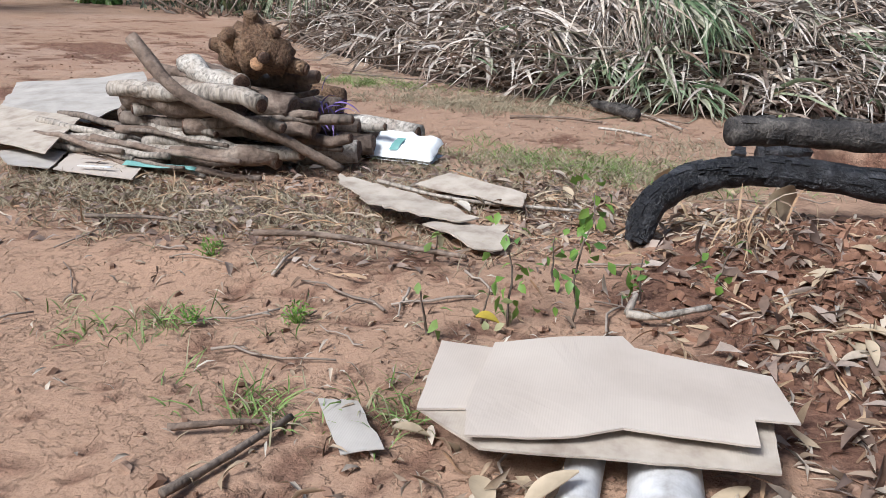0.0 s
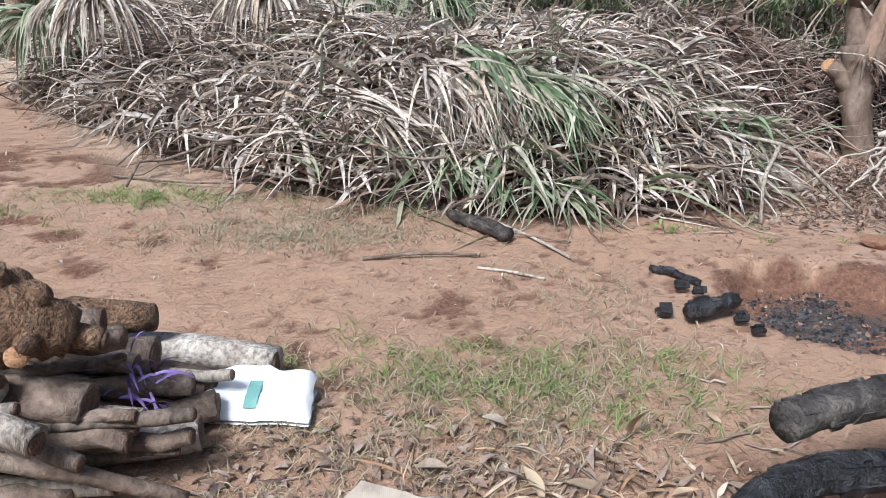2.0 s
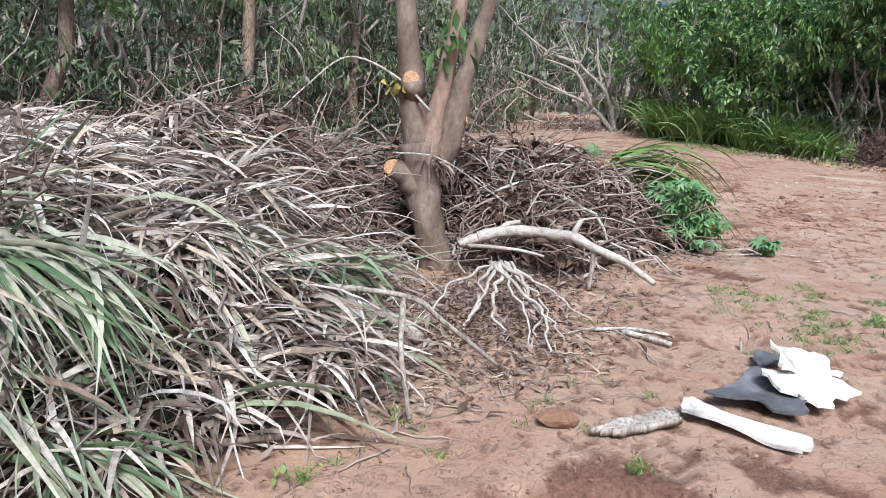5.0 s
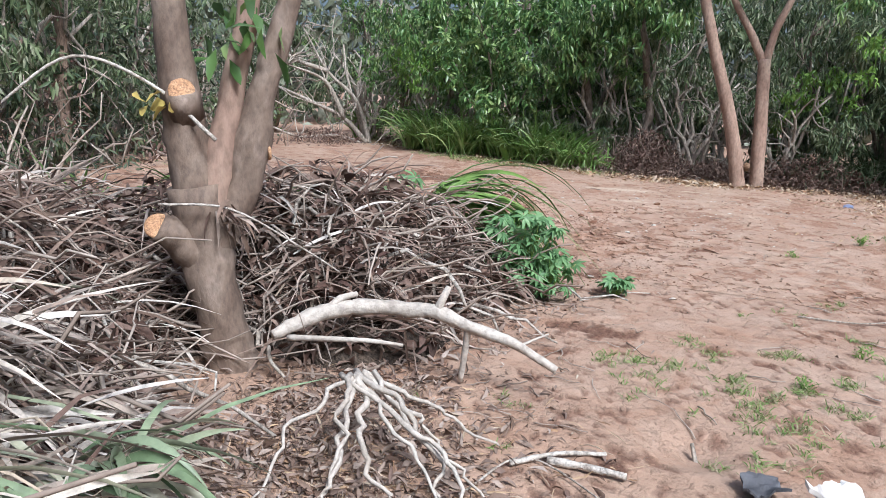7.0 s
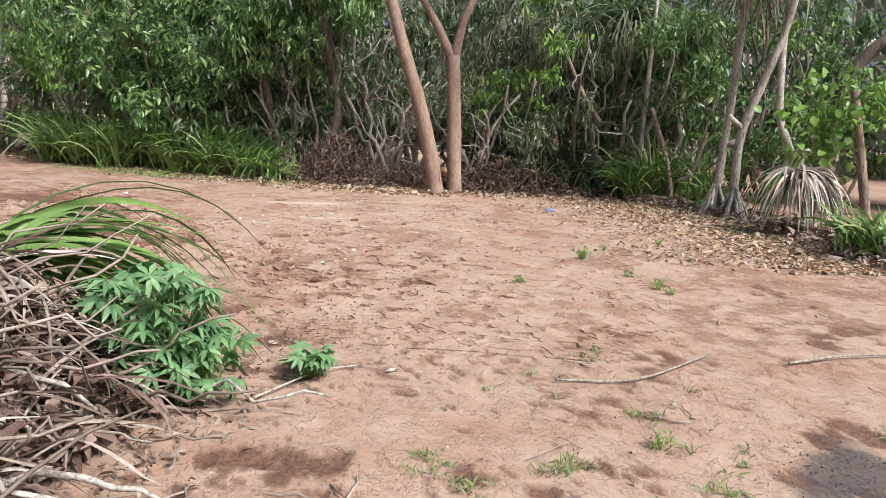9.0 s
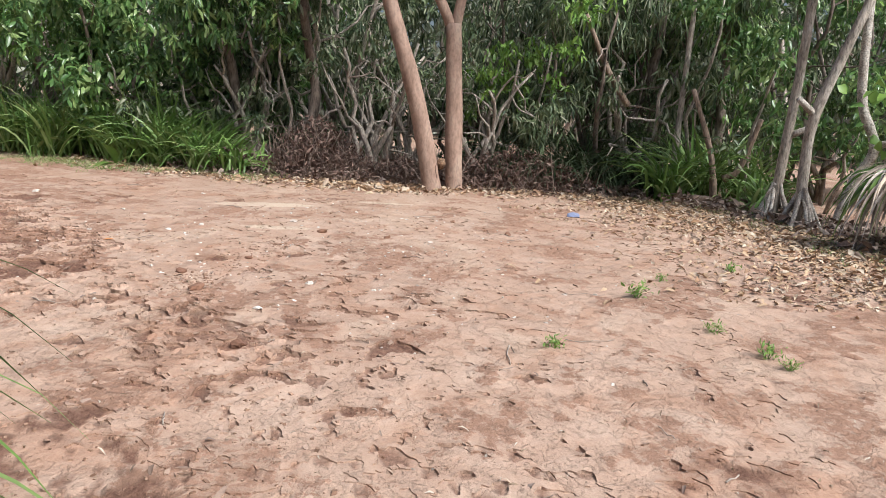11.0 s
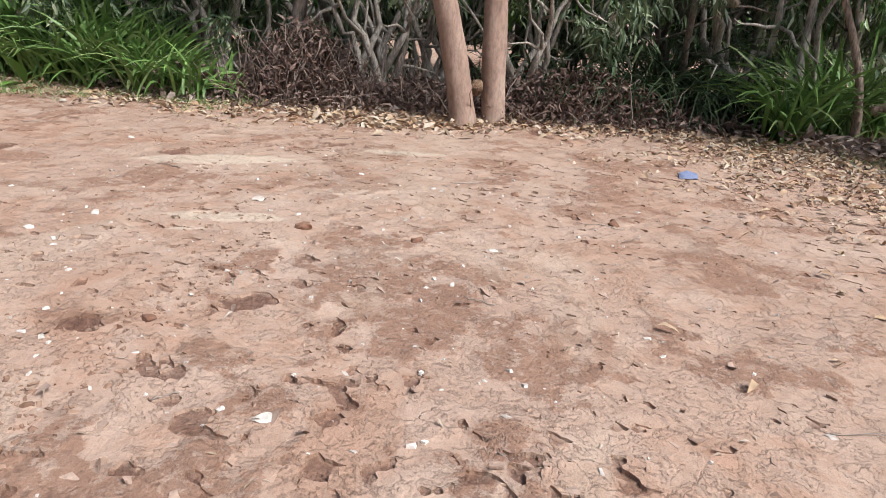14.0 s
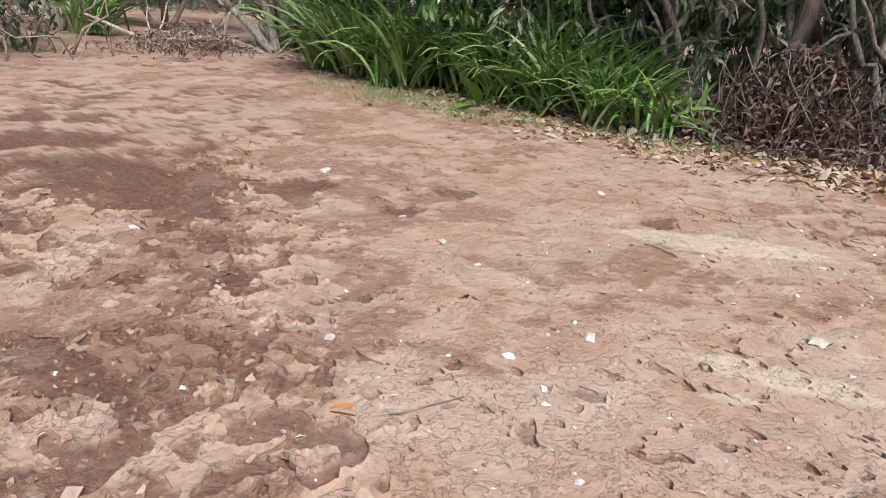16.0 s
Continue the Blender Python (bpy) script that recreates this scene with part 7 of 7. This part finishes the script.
tufts("green_grass", np.concatenate([spot(0.6, 3.75, 0.45, 0.2)(170), spot(-0.1, 3.9, 0.4, 0.2)(60), spot(-1.75, 6.45, 0.4, 0.15)(150), spot(-2.9, 5.9, 0.3, 0.2)(50), spot(-0.7, 1.25, 0.13, 0.07)(16), spot(-0.15, 0.95, 0.1, 0.05)(12), spot(0.12, 1.02, 0.05, 0.05)(10)]), 9, 0.09, 0.005, GRASS, "low green grass patches on the soil", 0.03)
SPROUTS = [(5.9, 6.13), (6.69, 5.89), (6.86, 6.09), (6.14, 6.47), (6.33, 5.7), (6.07, 5.44), (6.07, 5.64), (6.24, 6.07), (6.23, 6.33), (6.34, 5.31), (6.98, 4.75), (6.08, 5.09), (6.6, 5.07), (6.93, 5.51), (7.72, 5.04), (7.78, 3.67), (7.9, 3.55), (8.75, 5.23), (5.7, 5.35), (5.8, 5.5)]
tufts("grass_tufts", np.concatenate([spot(x, y, 0.07, 0.05)(6) for x, y in SPROUTS] + [spot(6.2, 5.2, 0.6, 0.4)(20), spot(7.3, 5.2, 0.7, 0.5)(14), spot(5.6, 5.4, 0.35, 0.15)(18), spot(5.5, 6.4, 0.5, 0.4)(10), spot(3.0, 5.8, 0.5, 0.2)(14)]), 14, 0.06, 0.007, GRASS, "small green grass tufts on the bare soil", 0.025)
tufts("grass_verge", np.concatenate([spot(17.8, 13.8, 0.25, 0.5)(110), spot(17.6, 12.7, 0.2, 0.4)(60), edge_band(0.3, 0.2, 0.05, 0.3)(300), edge_band(0.3, 0.2, 0.6, 0.9)(120)]), 9, 0.12, 0.007, GRASS, "low grass along the bush's edge", 0.04)


def weed(x, y, size, mat, label, seed, n=26):
    r = np.random.default_rng(seed)
    g = gz(x, y)
    t = thing("weed", (x, y, g), label, "weed", "weeds on the soil")
    for k in range(5):
        e = np.array([x, y, g]) + [r.normal(0, 0.5) * size, r.normal(0, 0.5) * size, size * r.uniform(0.5, 1)]
        part("stalk", tube(Soup(), wander((x, y, g - 0.01), e, 4, 0.08, seed * 5 + k), [0.003, 0.003, 0.002, 0.002], 5), mat, t)
    p = np.array([x, y, g]) + r.normal(0, 0.4, (n * 3, 3)) * [size, size, 0] + np.column_stack([np.zeros((n * 3, 2)), r.uniform(0.1, 1, n * 3) * size])
    part("leaves", leaves(Soup(), p, r.normal(0, 0.7, (n * 3, 3)) + [0, 0, 0.4], r.uniform(0.25, 0.5, n * 3) * size, 0.12 * size, r=r), mat, t)
    return t


for k, (x, y, sz) in enumerate([(11.95, 5.16, 0.15), (10.78, 4.53, 0.11), (11.2, 4.75, 0.09), (10.6, 5.8, 0.09), (10.6, 4.45, 0.08), (12.6, 4.9, 0.08), (7.3, 5.0, 0.1), (6.4, 5.3, 0.09), (-0.55, 1.3, 0.06), (-0.7, 1.7, 0.06), (-0.27, 1.4, 0.07), (13.2, 4.2, 0.1), (1.8, 5.75, 0.07), (3.0, 5.0, 0.08)]):
    weed(x, y, sz * 0.8, LIME, "small bright green weed on the bare soil", 700 + k)


def seedling(x, y, h, seed, n=14):
    r = np.random.default_rng(seed)
    g = gz(x, y)
    t = thing("seedling", (x, y, g), "thin tree seedling with a few green leaves", "seedling", "seedlings in the soil")
    top = np.array([x + r.normal(0, 0.03), y + r.normal(0, 0.03), g + h])
    st = wander((x, y, g - 0.02), top, 7, 0.05, seed)
    part("stem", tube(Soup(), st, np.linspace(0.005, 0.002, 7), 6), DARKBARK, t)
    k = r.integers(2, 7, n)
    part("leaves", leaves(Soup(), st[k] + r.normal(0, 0.035, (n, 3)), r.normal(0, 0.7, (n, 3)) + [0, 0, -0.5], r.uniform(0.03, 0.055, n), r.uniform(0.018, 0.03, n), r=r), LIME if n > 8 else GRASS, t)


for k, (x, y, h, n) in enumerate([(0.48, 1.67, 0.40, 34), (0.30, 1.6, 0.27, 22), (0.10, 1.45, 0.14, 8), (0.68, 1.88, 0.16, 14), (0.22, 1.6, 0.12, 7), (0.4, 1.95, 0.16, 9), (0.9, 2.0, 0.14, 9), (-0.02, 2.0, 0.12, 8), (1.75, 5.75, 0.1, 7)]):
    seedling(x, y, h, 800 + k, n)


def cassava(x, y, h, spread, n, seed):
    r = np.random.default_rng(seed)
    g = gz(x, y)
    t = thing("cassava_plant", (x, y, g), "cassava plant with green hand-shaped leaves", "plant", "cassava plants")
    stems, lv = Soup(), Soup()
    for k in range(n):
        th = r.uniform(0, 6.28)
        e = np.array([x + math.cos(th) * spread * r.uniform(0.2, 1), y + math.sin(th) * spread * r.uniform(0.2, 1), g + h * r.uniform(0.25, 1)])
        tube(stems, wander((x, y, g), e, 5, 0.08, seed * 9 + k), np.linspace(0.006, 0.002, 5), 5)
        nrm = unit(np.array([r.normal(0, 0.5), r.normal(-0.2, 0.5), 1.0]))
        u_ = unit(np.cross(nrm, [1, 0.2, 0]))
        v_ = np.cross(nrm, u_)
        a_ = np.linspace(-2.2, 2.2, 7) + r.uniform(0, 6.28)
        d = np.cos(a_)[:, None] * u_ + np.sin(a_)[:, None] * v_ + [0, 0, -0.25]
        leaves(lv, np.repeat(e[None], 7, 0), d, r.uniform(0.09, 0.15) * (h * 0.5 + 0.55), 0.032, np.repeat(nrm[None], 7, 0), 0.25, r)
    part("branching_stem", stems, LIME, t)
    part("leaves", lv, CASSAVA, t)


cassava(7.3, 7.62, 0.72, 0.36, 120, 901)
cassava(7.38, 7.42, 0.42, 0.28, 70, 902)
cassava(7.84, 6.93, 0.17, 0.15, 22, 903)
cassava(6.9, 8.6, 1.0, 0.3, 20, 904)

n = 60
d = rng.normal(0, 0.5, (n, 3)) + [-0.2, -0.5, 0.5]
split_blades("dry_straw_clump", strips(Soup(), np.array([1.03, 2.28, gz(1.03, 2.28) + 0.03]) + rng.normal(0, 0.04, (n, 3)), d, rng.uniform(0.1, 0.24, n), 0.008, rng.uniform(1.5, 3, n), 6, 0.3, ground), n, EDGELEAF, (1.03, 2.28, gz(1.03, 2.28)), "pulled-up clump of pale dry straw on loose soil", "", "plant")
dead_leaves("leaf_litter", np.concatenate([scatter(260, spot(1.25, 1.7, 0.25, 0.45)), scatter(80, spot(1.0, 2.2, 0.2, 0.12)), scatter(150, spot(0.5, 2.9, 0.4, 0.2))]), BROWN, "brown crumpled leaves on loose soil by the charred logs", (0.03, 0.11), 0.7, 0.32)

# ---- small things on the soil ----
def lump(name, x, y, size, mat, label, category, group, seed, flat=0.55, lift=0.0):
    r = np.random.default_rng(seed)
    bm = bmesh.new()
    bmesh.ops.create_icosphere(bm, subdivisions=2, radius=size / 2)
    k = r.uniform(0, 50)
    planes = [(Vector(r.normal(0, 1, 3)).normalized(), size * r.uniform(0.26, 0.42)) for _ in range(9)]
    for v in bm.verts:
        q = v.co.normalized()
        for pn, pd in planes:
            over = v.co.dot(pn) - pd
            if over > 0:
                v.co -= pn * over
        f = 1 + 0.4 * noise.noise(q * 1.6 + Vector((k, 0, 0))) + 0.12 * noise.noise(q * 4 + Vector((0, k, 0)))
        v.co = Vector((v.co.x * f * 1.15, v.co.y * f * 0.9, v.co.z * f * flat))
    me = bpy.data.meshes.new(name)
    bm.to_mesh(me)
    bm.free()
    ob = new(name, me)
    me.materials.append(mat)
    ob.location = (x, y, gz(x, y) + size * flat * 0.25 + lift)
    ob.rotation_euler = (r.normal(0, 0.2), r.normal(0, 0.2), r.uniform(0, 6))
    return tagged(ob, label, category, group)


lump("soil_lump", 3.08, 5.52, 0.2, CLOD, "red-brown lump of hard soil", "soil clod", "", 77, 0.6)
S, SL = "stones on the soil", "small pale stone on the soil"
for k, (x, y, sz) in enumerate([(14.18, 8.55, 0.12), (13.56, 6.97, 0.07), (11.61, 7.75, 0.07), (11.57, 7.59, 0.09), (13.52, 9.31, 0.10), (13.16, 9.47, 0.07), (12.81, 10.08, 0.07), (14.1, 10.47, 0.09), (14.66, 11.88, 0.12), (13.05, 11.71, 0.08), (17.23, 11.83, 0.13),
                                (8.46, 7.38, 0.15), (8.1, 6.5, 0.08), (10.88, 7.73, 0.09), (13.9, 8.2, 0.06), (15.0, 9.3, 0.08), (15.2, 8.1, 0.07), (14.9, 7.5, 0.06), (12.4, 6.2, 0.05), (11.9, 5.7, 0.06), (12.0, 6.9, 0.04), (13.0, 5.9, 0.05),
                                (14.6, 9.8, 0.07), (14.3, 10.9, 0.07), (12.2, 7.4, 0.03), (11.9, 8.2, 0.04), (12.6, 8.9, 0.05), (13.8, 7.3, 0.05), (13.0, 8.6, 0.04), (15.8, 10.3, 0.08), (16.0, 9.0, 0.07), (11.2, 6.6, 0.04), (9.7, 6.1, 0.03), (10.9, 7.2, 0.035)]):
    lump("stone", x, y, sz * 0.75, STONE, SL, "stone", S, 1000 + k, 0.45)
for k, (x, y, sz) in enumerate([(13.64, 8.08, 0.12), (14.36, 6.25, 0.09), (13.6, 7.4, 0.08), (14.9, 6.9, 0.07), (12.2, 8.3, 0.07), (11.2, 8.3, 0.12), (11.6, 8.6, 0.09), (10.2, 7.6, 0.1), (-3.5, 6.4, 0.08)]):
    lump("soil_clod", x, y, sz, CLOD, "dark clod of soil on the crust", "soil clod", "clods on the soil", 1100 + k, 0.6)
# lifted plates of dry crust
r = np.random.default_rng(16)
plates = Soup()
for cx, cy, sx, sy, n in ((11.9, 11.3, 0.8, 0.9, 320), (12.6, 9.2, 1.2, 0.5, 60), (11.2, 8.3, 0.5, 0.3, 50), (12.6, 6.2, 1.2, 0.8, 90), (9.2, 7.6, 0.7, 0.5, 60), (14.0, 7.6, 1.5, 1.2, 80)):
    for k in range(n):
        x, y = cx + r.normal(0, sx), cy + r.normal(0, sy)
        m_ = r.integers(6, 10)
        a_ = np.sort(r.uniform(0, 2 * np.pi, m_))
        R = r.uniform(0.010, 0.034) * r.uniform(0.6, 1.3, m_)
        tilt = r.normal(0, 0.26, 2)
        px, py = np.cos(a_) * R * r.uniform(0.8, 1.5), np.sin(a_) * R
        pz = px * tilt[0] + py * tilt[1] + 0.006
        g = gz(x, y)
        top_ = np.column_stack([x + px, y + py, g + pz])
        low_ = np.column_stack([x + px * 0.92, y + py * 0.92, g + pz - 0.009])
        i_ = np.arange(m_)
        tri_ = np.column_stack([np.zeros(m_ - 2, int), i_[1:-1], i_[2:]])
        plates.add(np.concatenate([top_, low_]), np.column_stack([i_, i_ + m_, (i_ + 1) % m_ + m_, (i_ + 1) % m_]), tri_)
solid("crust_plates", plates, island_mat("dry_crust", [(0.32, 0.205, 0.145), (0.39, 0.27, 0.20), (0.44, 0.315, 0.24)], 0.92, 30, 0.0, 0.4), (0, 0, 0), "curled plates of dry soil crust", "soil crust", kind="stuff", smooth=False)
r = np.random.default_rng(17)
flecks = chips(420, 13.2, 7.8, 3.2, 3.0, (0.008, 0.03), r)
solid("stone_flecks", flecks, STONE, (0, 0, 0), "tiny pale stone and shell chips on the soil", "gravel", kind="stuff", smooth=False)
lump("plastic_scrap", 16.1, 5.49, 0.2, BLUE, "crumpled blue plastic scrap on the soil", "litter", "", 3, 0.35)


def big_leaf(x, y, z, way, L, W_, mat, label, bend=0.3, group="large fallen leaves"):
    k = 9
    way = unit(np.asarray(way, float))
    s_ = unit(np.cross(way, [0, 0, 1.0]) + 1e-6)
    up = np.cross(s_, way)
    f = np.linspace(0, 1, k)
    w = W_ * 0.5 * np.sin(np.pi * np.clip(f, 0.02, 0.98)) ** 0.7
    mid = np.array([x, y, z]) + way * (f * L)[:, None] - up * (bend * L * f * f)[:, None]
    e = up * (0.4 * w)[:, None]
    v = np.stack([mid - s_ * w[:, None] + e, mid, mid + s_ * w[:, None] + e], 1).reshape(-1, 3)
    q = [[r_ * 3 + c_, r_ * 3 + c_ + 1, r_ * 3 + c_ + 4, r_ * 3 + c_ + 3] for r_ in range(k - 1) for c_ in (0, 1)]
    q = np.array(q)
    s = Soup().add(np.concatenate([v, v - [0, 0, 0.002]]), np.concatenate([q, q[:, ::-1] + len(v)]))
    return solid("dead_leaf", s, mat, (x, y, z), label, "leaf", group)


TANLEAF = island_mat("tan_leaf", [(0.55, 0.44, 0.30), (0.58, 0.47, 0.33)], 0.65, 9, 0.15)
ORANGE = island_mat("orange_leaf", [(0.42, 0.15, 0.04), (0.45, 0.18, 0.05)], 0.6, 20, 0.15)
big_leaf(1.17, 2.53, 0.16, (0.02, -0.1, 0.9), 0.15, 0.10, TANLEAF, "upright curled pale dead leaf beside the charred log")
big_leaf(1.15, 2.56, 0.27, (0.3, -0.25, -0.85), 0.16, 0.10, TANLEAF, "upright curled pale dead leaf beside the charred log")
big_leaf(0.46, 0.74, 0.03, (0.25, 0.15, 0.3), 0.12, 0.045, TANLEAF, "large curled tan leaf by the cardboard")
big_leaf(0.40, 0.72, 0.02, (-0.2, 0.5, 0.1), 0.13, 0.05, TANLEAF, "large pale tan leaf on the soil")
big_leaf(0.15, 0.93, 0.03, (0.8, 0.2, 0.05), 0.08, 0.035, TANLEAF, "pale dry leaf on the soil")
big_leaf(0.25, 1.33, 0.135, (0.9, 0.1, 0.1), 0.06, 0.05, island_mat("yellow_fallen_leaf", [(0.60, 0.45, 0.06), (0.62, 0.47, 0.07)], 0.5, 10, 0.2), "small yellow leaf at the cardboard's edge")
big_leaf(12.42, 9.72, 0.14, (0.6, -0.8, 0.1), 0.15, 0.07, ORANGE, "orange-brown fallen leaf on the crust")
big_leaf(17.9, 12.72, 0.25, (-0.3, 0.1, 0.8), 0.4, 0.22, LIME, "broad yellow-green leaf standing at the grass edge")
big_leaf(17.9, 12.75, 0.25, (-0.7, 0.5, 0.0), 0.4, 0.2, LIME, "broad yellow-green leaf at the grass edge")
big_leaf(0.77, 3.36, 0.02, (0.1, -0.1, 0.9), 0.13, 0.08, TANLEAF, "upright curled tan leaf in the grass")
for k in range(22):
    x, y = 1.2 + rng.normal(0, 0.25), 1.8 + rng.normal(0, 0.36)
    if x > 0.8:
        big_leaf(x, y, gz(x, y) + 0.02, (rng.normal(), rng.normal(), rng.normal(0.15, 0.25)), rng.uniform(0.08, 0.17), rng.uniform(0.03, 0.055), (TANLEAF, LITTER, BROWN)[k % 3], "large curled dry leaf on loose soil", 0.35)
for k in range(24):
    x, y = 0.5 + rng.normal(0, 0.28), 2.85 + rng.normal(0, 0.2)
    big_leaf(x, y, gz(x, y) + 0.02, (rng.normal(), rng.normal(), rng.normal(0.15, 0.25)), rng.uniform(0.08, 0.15), rng.uniform(0.04, 0.07), TANLEAF if k % 2 else LITTER, "large curled dry leaf on loose soil", 0.35)
# pale container under the cardboard
b = thing("plastic_container", (0.62, 0.72, 0.0), "dusty white plastic container under the cardboard", "container")
part("body", tube(Soup(), smooth_path([(0.72, 0.55, 0.0), (0.725, 0.78, 0.0), (0.73, 1.12, 0.0)]), np.interp(np.linspace(0, 1, 13), [0, 0.15, 0.9, 1], [0.05, 0.083, 0.075, 0.03]), 16, 0.06, 2), DUSTY, b)
part("neck", tube(Soup(), [(0.54, 0.66, 0.01), (0.555, 0.8, 0.015), (0.57, 1.02, 0.02)], [0.035, 0.042, 0.04], 12, 0.05, 3), DUSTY, b)
